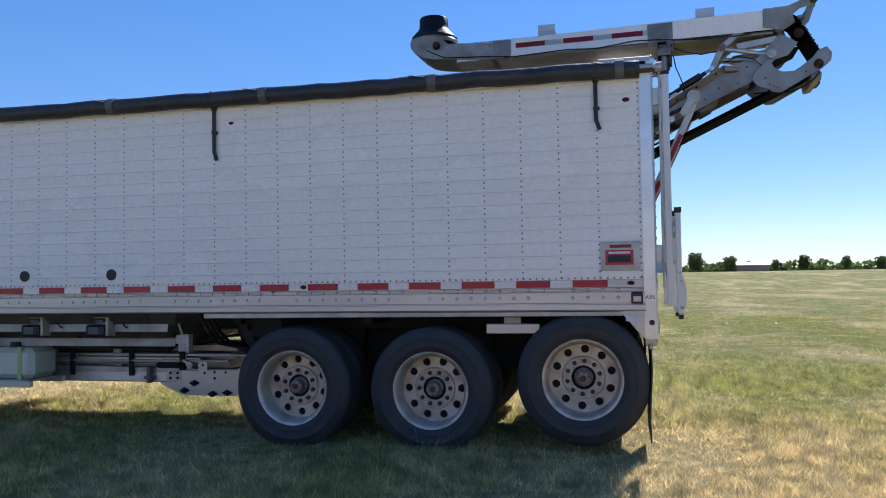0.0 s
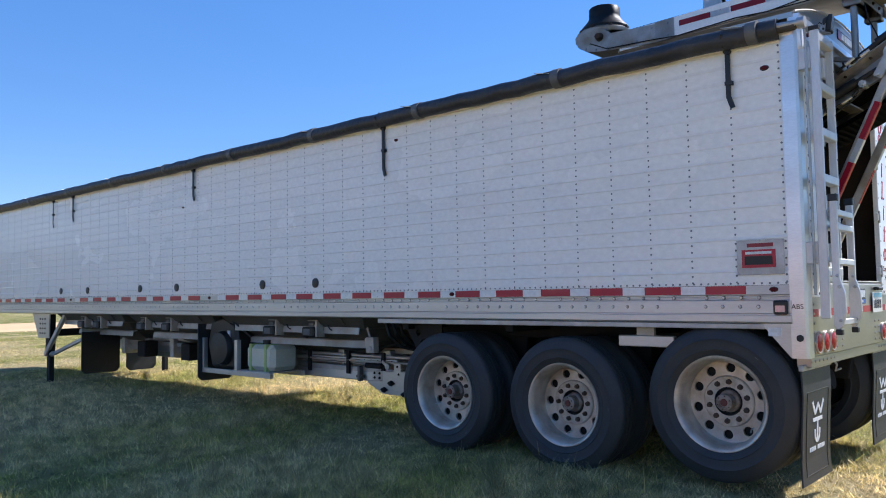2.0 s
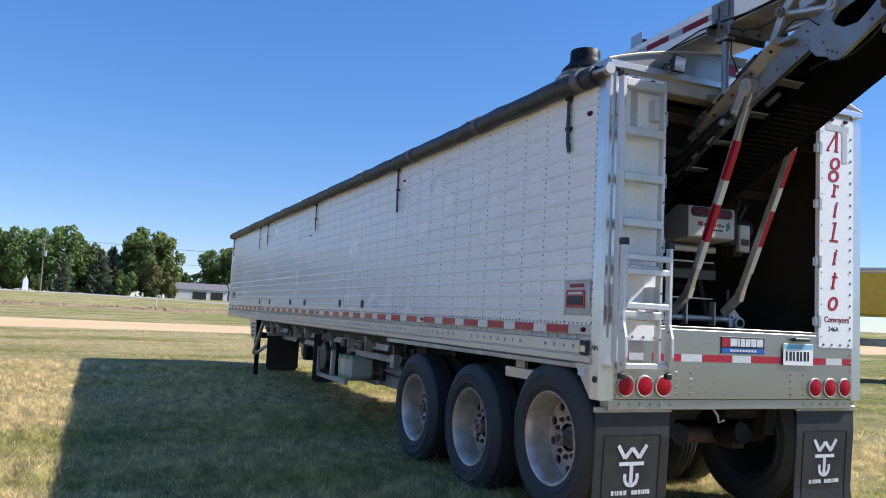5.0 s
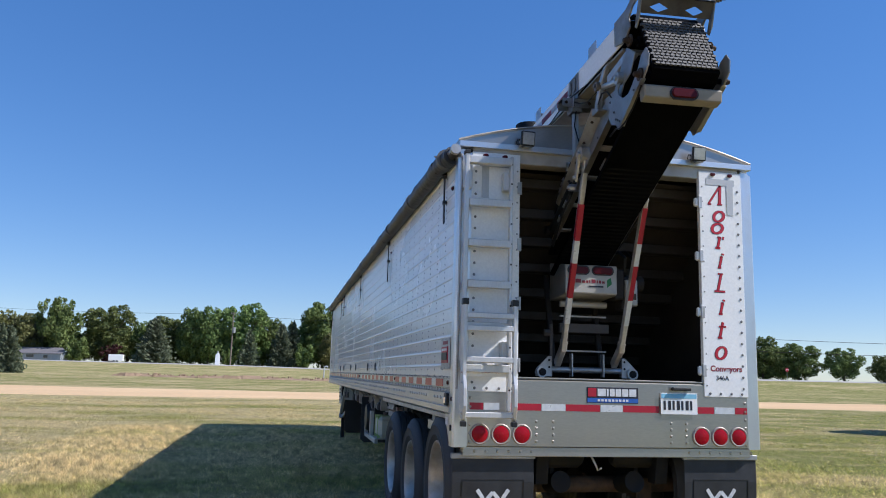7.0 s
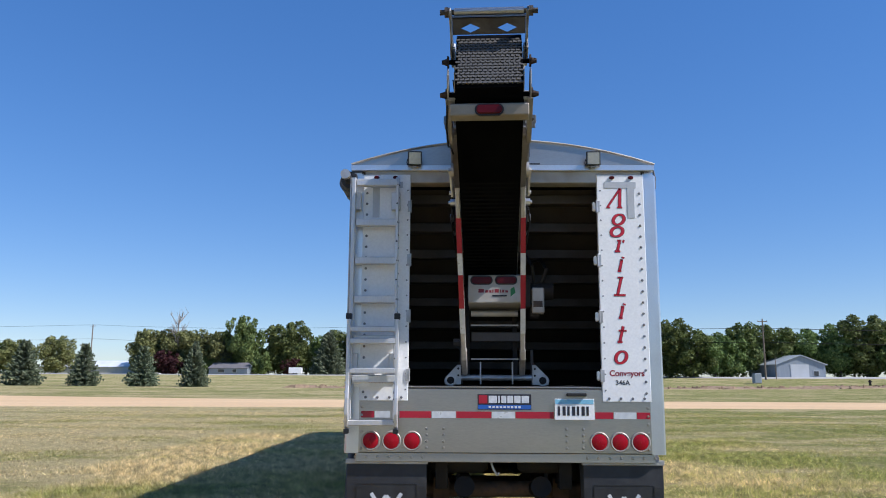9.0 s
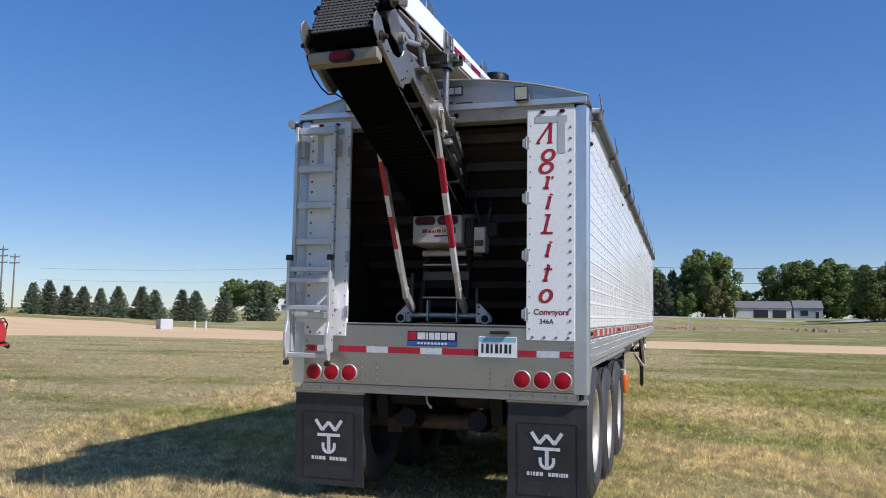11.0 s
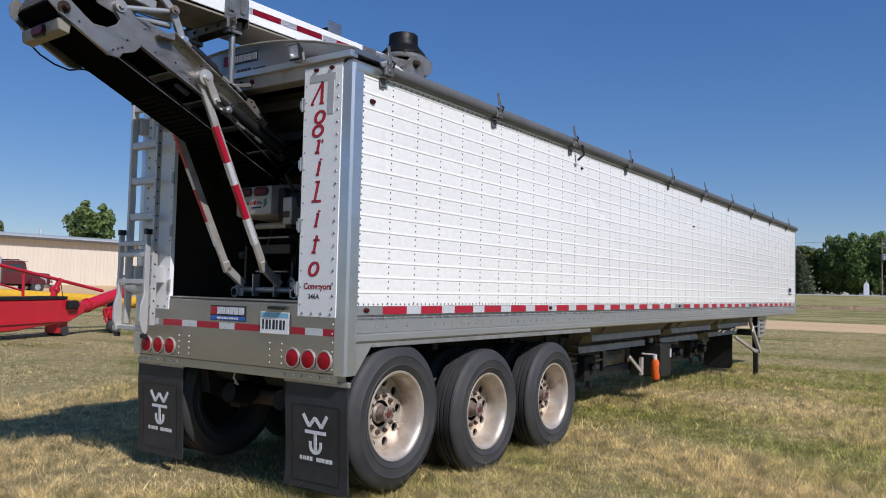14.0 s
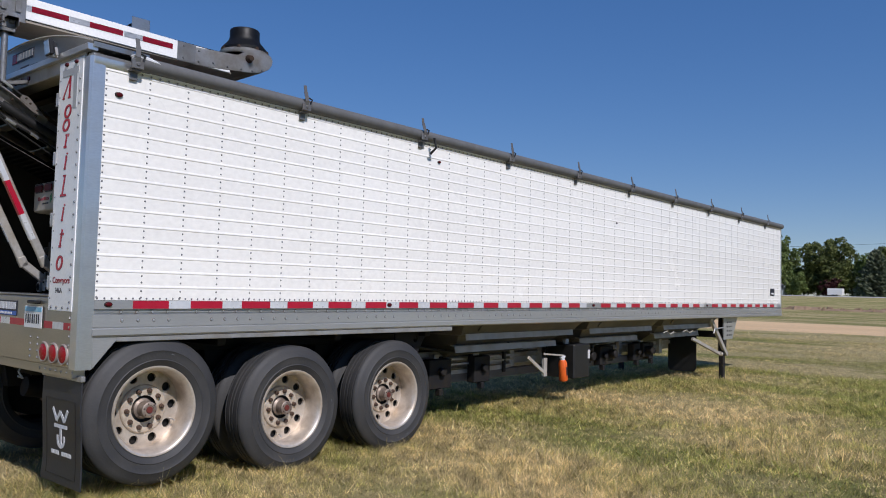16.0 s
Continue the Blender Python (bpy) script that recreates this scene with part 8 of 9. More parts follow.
# grain elevator far off
elevator = thing("grain_elevator", "tall pale concrete grain elevator far across the fields", "building", pose(1.5, 325, 1.8) @ Matrix.Diagonal((0.88, 0.88, 0.97, 1)))
for k in range(4):
    part("silo", S().cyl((-5 + 3.6 * k, 0, -1), (-5 + 3.6 * k, 0, 24), 1.95, n=28), M_CONCRETE, elevator, smooth=True)
part("headhouse", S().box(-3.5, 6.5, -2, 2, 24, 26.2).box(2, 5.5, -1.6, 1.6, 26.2, 28.4), M_CONCRETE, elevator)
part("annex", S().box(6, 22, -4, 3, -1, 6).box(-5, 1, -6, -2.2, -1, 5), M_SIDING, elevator)
farhall = gable_house("far_hall", "low brick-red hall far across the field", on_ground(50, 318, -8), 12, 8, 2.6, 3.6, material("far_brick", (0.4, 0.26, 0.2), 0.8), M_ROOFMETAL)
tanker = thing("tank_trailer", "grey tank trailer parked far across the field", "trailer", on_ground(-7, 143, 0))
part("tank", S().cyl((-3.4, 0, 1.5), (3.4, 0, 1.5), 0.85, n=20), M_RAIL, tanker, smooth=True)
for x in (-2.6, -1.6, 2.6):
    part("wheel", S().cyl((x, -1, 0.45), (x, 1, 0.45), 0.45), M_TYRE, tanker)

# ---- poles, wires, signs and small posts ----
M_POLE = material("weathered_pole", (0.2, 0.16, 0.12), 0.9, second=(0.13, 0.1, 0.08), scale=2)


def pole(x, y, h, arms=1):
    p = thing("utility_pole", "weathered wooden utility pole with wires", "utility pole", on_ground(x, y), "utility poles")
    part("mast", S().cyl((0, 0, -0.2), (0, 0, h), 0.012 * h + 0.04, 0.01 * h, 10), M_POLE, p, smooth=True)
    for k in range(arms):
        z = h - 0.5 - 0.9 * k
        part("crossarm", S().box(-0.06, 0.06, -0.9, 0.9, z - 0.07, z + 0.07), M_POLE, p)
        for o in (-0.8, 0.8):
            part("insulator", S().cyl((0, o, z + 0.07), (0, o, z + 0.25), 0.05), M_GALV, p)
    return p


pole(-258, -19.6, 17.5, 1)
pole(-260, -126, 17.0, 1)
pole(-136, 55.5, 11, 1)
pole(-138, 58.2, 4.2, 0)
pole(-79.4, -88.7, 9.0, 3)
pole(-84, -91.3, 8.6, 2)
part("transformer", S().cyl((-257.6, -19.1, 13.2), (-257.6, -19.1, 15.0), 0.5), M_GALV, None, "grey round transformer on a pole")
tagged(bpy.data.objects["transformer"], category="transformer")
for z in (19.4, 14.6):
    pts = []
    for a, b in (((-260, -260), (-260, -126)), ((-260, -126), (-258, -19.6)), ((-258, -19.6), (-136, 55.5)), ((-136, 55.5), (-126, 150))):
        for i in range(10):
            f = i / 10
            k = z - 4.4 * f * (1 - f)
            x = a[0] + (b[0] - a[0]) * f
            pts.append((x, a[1] + (b[1] - a[1]) * f, 1.5 + (k - 1.5) * (-x / 258 if x > -258 else 1.0)))
    tagged(part("power_line", S().sweep(pts, 0.045, 4), M_DARK), "sagging dark power line between poles", "wire")
vent = thing("vent_pipe", "white hooked vent pipe in the grass", "pipe", on_ground(-104, 3.1) @ Matrix.Diagonal((1.35, 1.35, 1.35, 1)))
part("pipe", S().sweep([(0, 0, -0.1), (0, 0, 1.2), (0, 0.08, 1.38), (0, 0.22, 1.44), (0, 0.34, 1.36), (0, 0.36, 1.24)], 0.05, 10), M_SIDING, vent, smooth=True)
wp = thing("marker_post", "white marker post beside the highway", "post", on_ground(-257, -23.6))
part("post", S().prism([(-0.75, 0), (0.75, 0), (0.7, 3.2), (0.35, 3.9), (-0.35, 3.9), (-0.7, 3.2)], -0.3, 0.3, "x"), M_WHITE, wp, bevel=0.05)
part("post_head", S().cyl((0, 0, 3.9), (0, 0, 4.6), 0.3, 0.15), M_GALV, wp, smooth=True)
sign = thing("stop_sign", "red stop sign on a grey post", "road sign", on_ground(-128, 92))
part("post", S().cyl((0, 0, 0), (0, 0, 2.1), 0.04), M_GALV, sign)
part("face", S().prism([(0.38 * math.cos(math.pi / 8 + k * math.pi / 4), 2.3 + 0.38 * math.sin(math.pi / 8 + k * math.pi / 4)) for k in range(8)], 0.05, 0.08, "x"), M_RED, sign)
words("stop_word", "STOP", M_WHITE, sign, pose(0.082, 0.0, 2.2, 90, 0, 90), 0.28, 0.002)
ub = thing("utility_box", "grey-green utility box in the grass", "utility box", on_ground(-124, 49.3) @ Matrix.Diagonal((1.6, 1.6, 1.6, 1)))
part("case", S().box(-0.4, 0.4, -0.35, 0.35, 0, 1.0), M_GREYSIDING, ub, bevel=0.04)
hy = thing("hydrant", "small dark hydrant in the grass", "hydrant", on_ground(-113, 62) @ Matrix.Diagonal((1.4, 1.4, 1.4, 1)))
part("barrel", S().cyl((0, 0, 0), (0, 0, 0.6), 0.13, 0.1).cyl((0, -0.2, 0.4), (0, 0.2, 0.4), 0.07), M_DARK, hy, smooth=True)
bx = thing("machine_crate", "low grey crate with pale end beside the lot", "crate", on_ground(-50.2, -39.9, 48))
part("case", S().box(-0.75, 0.75, -0.5, 0.5, 0, 0.85), M_GREYSIDING, bx, bevel=0.03)
part("end_panel", S().box(0.75, 1.15, -0.5, 0.5, 0, 0.9), M_SIDING, bx, bevel=0.03)
for dx in (1.9, 2.6):
    ps = thing("bollard", "short white bollard beside the lot", "bollard", on_ground(-50.2 - dx, -39.9 + dx * 0.9))
    part("post", S().cyl((0, 0, 0), (0, 0, 0.75), 0.1), M_SIDING, ps)

# heaps of turned soil along the far side of the road
random.seed(12)
heap = S()
for k in range(900):
    small = k >= 380
    y = random.uniform(-22, 64)
    x = -99 + random.uniform(-2.4, 2.4) * (0.5 + 0.5 * math.sin(y * 0.37 + 1)) + random.uniform(-0.8, 0.8) - 0.14 * max(0, y)
    r, h = (random.uniform(0.08, 0.3), random.uniform(0.15, 0.5)) if small else (random.uniform(0.35, 1.1), random.uniform(0.1, 0.2 + 0.3 * math.sin(y * 0.21) ** 2))
    z = ground_z(x, y)
    ring = [(x + r * math.cos(a) * random.uniform(0.6, 1.3), y + (1.2 if small else 2.3) * r * math.sin(a) * random.uniform(0.6, 1.3), z - 0.05) for a in [i * 0.785 for i in range(8)]]
    top = [(x + (p[0] - x) * 0.5, y + (p[1] - y) * 0.55, z + h * random.uniform(0.45, 1)) for p in ring]
    heap.add(ring + top + [(x, y, z + h * random.uniform(0.7, 1))], [(i, (i + 1) % 8, 8 + (i + 1) % 8, 8 + i) for i in range(8)] + [(8 + i, 8 + (i + 1) % 8, 16) for i in range(8)])
tagged(part("soil_heaps", heap, material("turned_soil", (0.3, 0.205, 0.125), 0.95, second=(0.16, 0.11, 0.07), scale=1.5, grain=9, bump=0.03), fix=False), "row of low brown soil heaps along a trench", "soil", kind="stuff")

# ---- vehicles ----
def road_car(name, label, at, body, glass, roofline, length, paint, wheel_r, wheels):
    """A vehicle from its side outline; local x runs forward."""
    c = thing(name, label, "car", at)
    part("body", S().prism(body, -0.85, 0.85), paint, c, smooth=False, bevel=0.06)
    part("cabin", S().prism(roofline, -0.72, 0.72), paint, c, bevel=0.06)
    for g in glass:
        for s in (-1, 1):
            part("side_window", S().prism(g, s * 0.715, s * 0.735), M_GLASS, c)
    for x in wheels:
        for s in (-1, 1):
            w = part("wheel", S().cyl((x, s * 0.88, wheel_r), (x, s * 0.66, wheel_r), wheel_r, n=22), M_TYRE, c)
            part("rim", S().cyl((x, s * 0.89, wheel_r), (x, s * 0.87, wheel_r), wheel_r * 0.6, n=16), M_ALU, w)
    return c


pk = thing("pickup_truck", "white crew-cab pickup truck parked before the workshop", "car", pose(-41.7, -64.0, ground_z(-41.7, -64.0) + 0.02, 0, 0, 264))
M_CARWHITE = material("white_car_paint", (0.78, 0.79, 0.8), 0.25, second=(0.7, 0.7, 0.7), scale=1, coat=0.5)
part("bed", S().prism([(-2.85, 0.62), (-2.9, 0.75), (-2.9, 1.3), (-2.84, 1.36), (-1.0, 1.36), (-1.0, 0.55), (-2.4, 0.55)], -0.95, -0.86).prism([(-2.85, 0.62), (-2.9, 0.75), (-2.9, 1.3), (-2.84, 1.36), (-1.0, 1.36), (-1.0, 0.55), (-2.4, 0.55)], 0.86, 0.95).box(-2.85, -1.0, -0.9, 0.9, 0.6, 0.72), M_CARWHITE, pk, "open white load bed", bevel=0.02)
part("cab_body", S().prism([(-1.0, 0.5), (-1.0, 1.34), (1.25, 1.34), (2.5, 1.22), (2.72, 1.05), (2.75, 0.5)], -0.95, 0.95), M_CARWHITE, pk, "white cab and hood", bevel=0.06)
roof_ = part("cabin", S().prism([(-1.0, 1.32), (-0.9, 1.86), (-0.7, 1.92), (0.55, 1.92), (0.75, 1.86), (1.35, 1.32)], -0.78, 0.78), M_CARWHITE, pk, "white cab roof", bevel=0.05)
for sy in (-1, 1):
    for g in ([(-0.86, 1.4), (-0.8, 1.8), (-0.15, 1.82), (-0.15, 1.4)], [(-0.05, 1.4), (-0.05, 1.82), (0.55, 1.82), (1.0, 1.4)]):
        part("side_window", S().prism(g, sy * 0.775, sy * 0.795), M_GLASS, roof_)
    part("tail_light", S().box(-2.915, -2.85, sy * 0.82, sy * 0.955, 0.95, 1.25), M_LAMP, pk, "red tail light")
    part("headlight", S().box(2.66, 2.76, sy * 0.6, sy * 0.9, 0.85, 1.02), M_LENSWHITE, pk)
    part("mirror", S().box(0.85, 0.98, sy * 0.98, sy * 1.16, 1.32, 1.52).box(0.9, 0.94, sy * 0.9, sy * 1.0, 1.34, 1.38), M_DARK, pk)
    part("door_handle", S().box(-0.75, -0.6, sy * 0.95, sy * 0.965, 1.16, 1.19), M_DARK, pk)
    for wx in (-1.85, 1.75):
        part("wheel_arch", S().cyl((wx, sy * 0.94, 0.5), (wx, sy * 0.956, 0.5), 0.47, n=24), M_DARK, pk, "dark wheel arch")
        w = part("wheel", S().lathe([(0.2, -0.12), (0.36, -0.13), (0.4, -0.08), (0.4, 0.08), (0.36, 0.13), (0.2, 0.12)], (wx, sy * 0.88, 0.4), 26), M_TYRE, pk, smooth=True)
        part("rim", S().cyl((wx, sy * 0.9, 0.4), (wx, sy * 0.985, 0.4), 0.22, n=18), M_ALU, w)
part("rear_window", S().prism([(-1.0, 1.42), (-0.92, 1.8), (-0.94, 1.8), (-1.02, 1.42)], -0.65, 0.65), M_GLASS, roof_)
part("windscreen", S().prism([(1.3, 1.4), (0.78, 1.84), (0.8, 1.86), (1.33, 1.41)], -0.7, 0.7), M_GLASS, roof_)
part("tailgate", S().box(-2.93, -2.86, -0.8, 0.8, 0.72, 1.34).box(-2.94, -2.92, -0.1, 0.1, 1.05, 1.15), M_CARWHITE, pk, "closed white tailgate", bevel=0.015)
part("rear_bumper", S().box(-3.05, -2.88, -0.9, 0.9, 0.52, 0.7), M_BAND, pk, "dark step bumper", bevel=0.03)
part("front_bumper", S().box(2.7, 2.85, -0.92, 0.92, 0.5, 0.72), M_BAND, pk, bevel=0.03)
part("grille", S().box(2.73, 2.78, -0.55, 0.55, 0.78, 1.05), M_DARK, pk)
part("underbody", S().box(-2.7, 2.6, -0.7, 0.7, 0.36, 0.56), M_DARK, pk, "dark underbody")
road_car("sedan", "silver sedan on the highway", on_ground(-146, 88, 98, 0.12), [(-2.3, 0.3), (-2.35, 0.85), (-1.5, 0.95), (1.2, 0.92), (2.25, 0.7), (2.3, 0.3)], ([(-1.2, 0.98), (-0.75, 1.32), (-0.05, 1.35), (-0.05, 0.98)], [(0.05, 0.98), (0.05, 1.35), (0.5, 1.32), (1.0, 0.98)]),
         [(-1.5, 0.9), (-0.85, 1.4), (0.5, 1.42), (1.3, 0.9)], 4.6, material("silver_car_paint", (0.5, 0.51, 0.53), 0.3, 0.5, coat=0.5), 0.32, (-1.4, 1.4))

truck = thing("farm_truck", "dark red farm truck with bright side grilles before the workshop", "truck", pose(-27.5, -60.0, ground_z(-27.5, -60), 0, 0, 180))
M_TRUCK = material("dark_red_truck_paint", (0.1, 0.012, 0.018), 0.35, second=(0.065, 0.01, 0.014), scale=1.5, coat=0.4)
cab = part("cab", S().prism([(-1.15, 0.75), (-1.15, 2.35), (-1.0, 2.62), (0.35, 2.66), (0.6, 2.5), (0.78, 1.8), (0.8, 0.75)], -1.0, 1.0), M_TRUCK, truck, "dark red cab", bevel=0.06)
part("sun_visor", S().beam((0.62, -0.95, 2.6), (0.62, 0.95, 2.6), 0.3, 0.04), M_TRUCK, cab)
part("hood", S().prism([(0.75, 0.8), (0.75, 1.78), (2.65, 1.66), (2.85, 1.55), (2.88, 0.8)], -0.72, 0.72), M_TRUCK, truck, "long dark red hood", bevel=0.08)
part("grille", S().box(2.86, 2.92, -0.5, 0.5, 0.75, 1.48), M_ALU, truck, "bright grille", bevel=0.02)
for sy in (-1, 1):
    part("side_window", S().prism([(-0.85, 1.75), (-0.8, 2.35), (0.35, 2.38), (0.55, 1.75)], sy * 0.995, sy * 1.012), M_GLASS, cab)
    part("fender", S().prism([(0.95, 0.75), (1.05, 1.1), (1.3, 1.25), (1.9, 1.25), (2.2, 1.1), (2.3, 0.75)], sy * 0.72, sy * 1.15), M_TRUCK, truck, bevel=0.06)
    part("exhaust_stack", S().cyl((-1.35, sy * 0.9, 0.6), (-1.35, sy * 0.9, 2.9), 0.09, n=14), M_ALU, truck, "bright exhaust stack", True)
    part("headlight", S().cyl((2.8, sy * 0.9, 1.0), (2.9, sy * 0.9, 1.0), 0.12), M_LENSWHITE, truck)
    for wx in (1.6, -2.3):
        w = part("wheel", S().lathe([(0.25, -0.14), (0.48, -0.15), (0.52, -0.1), (0.52, 0.1), (0.48, 0.15), (0.25, 0.14)], (wx, sy * 1.0, 0.52), 28), M_TYRE, truck, smooth=True)
        part("rim", S().cyl((wx, sy * 0.9, 0.52), (wx, sy * 1.1, 0.52), 0.27, n=18), M_ALU, w)
for sy in (-1, 1):
    part("side_grille", S().box(1.98, 2.52, sy * 0.72, sy * 0.745, 0.82, 1.5), M_ALU, truck, "bright ribbed side grille", bevel=0.01)
part("roof_lamps", S().box(-0.6, -0.45, -0.7, 0.7, 2.66, 2.74).box(0.1, 0.25, -0.7, 0.7, 2.68, 2.76), M_DARK, cab, bevel=0.02)
part("windscreen", S().prism([(0.62, 2.48), (0.785, 1.82), (0.8, 1.84), (0.64, 2.5)], -0.88, 0.88), M_GLASS, cab)
part("bumper", S().box(2.88, 3.0, -1.1, 1.1, 0.45, 0.75), M_ALU, truck, "bright front bumper", bevel=0.03)
part("frame", S().box(-3.0, 2.3, -0.45, 0.45, 0.6, 0.85), M_DARK, truck)

# red swing auger with a yellow tube, lying in the grass
auger = thing("grain_auger", "red grain auger with yellow tube lying in the grass", "auger", Matrix.Translation((-9.5, -17.3, 0)) @ Matrix.Rotation(math.atan2(-0.37, -0.93), 4, "Z"))
part("trough", S().prism([(-10.2, 0.98), (-1.95, 1.04), (-1.45, 0.98), (-0.95, 0.9), (-1.2, 0.62), (-1.7, 0.42), (-3.8, 0.22), (-10.2, 0.14)], -0.3, 0.3), M_REDPAINT, auger, "long red trough", bevel=0.04)
for s_ in (-1, 1):
    part("trough_rib", S().beam((-10.2, s_ * 0.32, 0.36), (-1.8, s_ * 0.32, 0.46), 0.05, 0.06), M_REDPAINT, auger)
part("trough_lip", S().beam((-10.2, 0, 1.02), (-1.9, 0, 1.08), 0.62, 0.08), M_DARK, auger, "dark rubber lip")
part("rear_foot", S().box(-2.12, -1.72, -0.2, 0.2, 0.1, 0.45), M_REDPAINT, auger)
part("foot_wheel", S().cyl((-1.86, -0.25, 0.14), (-1.86, 0.25, 0.14), 0.14), M_TYRE, auger)
part("tube", S().cyl((-2.1, 0, 0.5), (3.0, 0, 1.72), 0.18, n=24), M_REDPAINT, auger, "red auger tube", True)
part("tube_collar", S().cyl((-0.72, 0, 0.83), (-0.62, 0, 0.854), 0.21, n=24), M_REDPAINT, auger, smooth=True)
part("tube_collar", S().cyl((2.2, 0, 1.53), (2.28, 0, 1.55), 0.2, n=24), M_DARK, auger, smooth=True)
part("head", S().prism([(2.86, 1.52), (2.92, 1.88), (3.1, 2.06), (3.34, 2.1), (3.6, 1.86), (3.52, 1.44), (3.16, 1.36)], -0.24, 0.24), M_REDPAINT, auger, "red discharge head", bevel=0.05)
part("head_rim", S().beam((3.02, 0, 2.06), (3.42, 0, 2.11), 0.56, 0.05).beam((3.38, 0, 2.1), (3.66, 0, 1.84), 0.54, 0.04), M_REDPAINT, auger, "flared rim of the head", bevel=0.01)
part("spout", S().cyl((3.15, 0, 1.42), (3.1, 0, 0.95), 0.17, 0.2, 20), material("tan_rubber", (0.35, 0.25, 0.12), 0.7), auger, "tan rubber spout", True)
part("swing_hopper", S().prism([(2.72, 0.62), (2.86, 0.85), (3.05, 1.08), (3.55, 1.2), (4.15, 1.1), (4.4, 0.78), (4.32, 0.5), (3.6, 0.42), (2.85, 0.46)], -0.42, 0.45), M_REDPAINT, auger, "red swing hopper", bevel=0.04)
part("hopper_rim", S().beam((3.0, -0.44, 1.07), (3.55, -0.44, 1.2), 0.05, 0.05).beam((3.5, -0.44, 1.2), (4.18, -0.44, 1.1), 0.05, 0.05).beam((3.5, 0.46, 1.2), (4.18, 0.46, 1.1), 0.05, 0.05), M_REDPAINT, auger, bevel=0.01)
part("lower_frame", S().box(2.6, 4.4, -0.46, -0.4, 0.36, 0.43).box(2.6, 4.4, 0.4, 0.46, 0.36, 0.43).box(2.62, 2.7, -0.4, 0.4, 0.36, 0.43).box(2.66, 2.72, -0.46, -0.4, 0.4, 0.66).box(3.3, 3.36, -0.47, -0.42, 0.4, 0.9), M_REDPAINT, auger, "red hopper frame", bevel=0.008)
part("frame_gear", S().box(2.68, 2.95, -0.5, -0.42, 0.46, 0.62).cyl((2.8, -0.5, 0.52), (2.8, -0.56, 0.52), 0.07, n=14), M_GALV, auger, "grey gear at the frame's corner", bevel=0.01)
part("hopper_tongue", S().beam((4.0, 0, 0.5), (4.95, 0, 0.47), 0.1, 0.08).beam((4.4, -0.3, 0.42), (4.8, -0.05, 0.46), 0.06, 0.06), M_REDPAINT, auger, bevel=0.008)
part("hydraulic_motor", S().cyl((4.15, -0.2, 0.62), (4.72, -0.32, 0.32), 0.075).cyl((4.2, -0.25, 0.8), (4.35, -0.3, 0.55), 0.05).sweep([(3.6, -0.46, 1.2), (4.0, -0.48, 1.22), (4.3, -0.45, 1.05), (4.35, -0.36, 0.7)], 0.02), M_DARK, auger, "black hydraulic motor with hose")
part("stand", S().box(3.75, 3.83, -0.05, 0.05, 0.0, 0.45).box(3.65, 3.93, -0.12, 0.12, 0, 0.02), M_DARK, auger)
for x, y, z, r in ((0.96, 0.32, 0.74, 0.22), (0.05, -0.35, 0.2, 0.2)):
    w = part("wheel", S().lathe([(0.12, -0.08), (r * 0.9, -0.09), (r, -0.05), (r, 0.05), (r * 0.9, 0.09), (0.12, 0.08)], (x, y, z), 24), M_TYRE, auger, smooth=True)
    part("rim", S().cyl((x, y - 0.06, z), (x, y + 0.06, z), 0.13), M_ALU, w)
part("wheel_bracket", S().beam((0.96, 0.22, 0.74), (0.8, 0.1, 1.15), 0.08, 0.08).beam((0.05, -0.22, 0.24), (0.4, 0.05, 0.75), 0.08, 0.08).box(0.3, 0.62, -0.15, 0.2, 0.5, 0.72), M_REDPAINT, auger, bevel=0.01)
part("boom", S().cyl((-10.2, 0.1, 2.92), (0.12, 0.1, 1.27), 0.05, n=10), M_REDPAINT, auger, "thin red boom", True)
part("boom_brace", S().cyl((-8.0, 0.1, 2.28), (-3.15, 0.1, 1.27), 0.025, n=8), M_REDPAINT, auger, "thin red brace", True)
part("boom_cable", S().cyl((-1.72, 0.1, 1.55), (-1.55, 0.1, 0.95), 0.012, n=6), M_DARK, auger)
for x in (-3.12, -6.4):
    part("boom_post", S().beam((x, 0.08, 1.05), (x, 0.1, 1.79 - 0.16 * (x + 3.12)), 0.06, 0.06), M_REDPAINT, auger, bevel=0.01)
part("boom_post", S().beam((-2.03, 0.05, 1.05), (-1.95, 0.08, 1.32), 0.14, 0.16).beam((-1.98, 0.08, 1.28), (-1.7, 0.1, 1.6), 0.1, 0.13).cyl((-1.95, -0.04, 1.3), (-1.95, 0.2, 1.3), 0.09, n=12), M_REDPAINT, auger, "bent red boom post", bevel=0.01)
part("wheel_frame", S().beam((-0.25, -0.25, 0.75), (-0.12, -0.25, 0.32), 0.04, 0.05).beam((-0.12, -0.25, 0.35), (0.1, -0.28, 0.24), 0.04, 0.06).beam((-0.2, -0.22, 0.42), (0.35, -0.2, 0.8), 0.04, 0.05).beam((0.2, -0.25, 0.82), (0.06, -0.28, 0.24), 0.05, 0.06).beam((-0.2, -0.25, 0.74), (0.5, -0.25, 0.84), 0.05, 0.05).box(0.0, 0.22, -0.4, -0.25, 0.42, 0.6), M_REDPAINT, auger, "red folding wheel frame", bevel=0.008)
part("winch", S().box(-1.95, -1.7, -0.45, -0.28, 0.76, 1.0).cyl((-1.68, -0.46, 0.88), (-1.68, -0.28, 0.88), 0.13, n=16), M_DARK, auger, bevel=0.03)
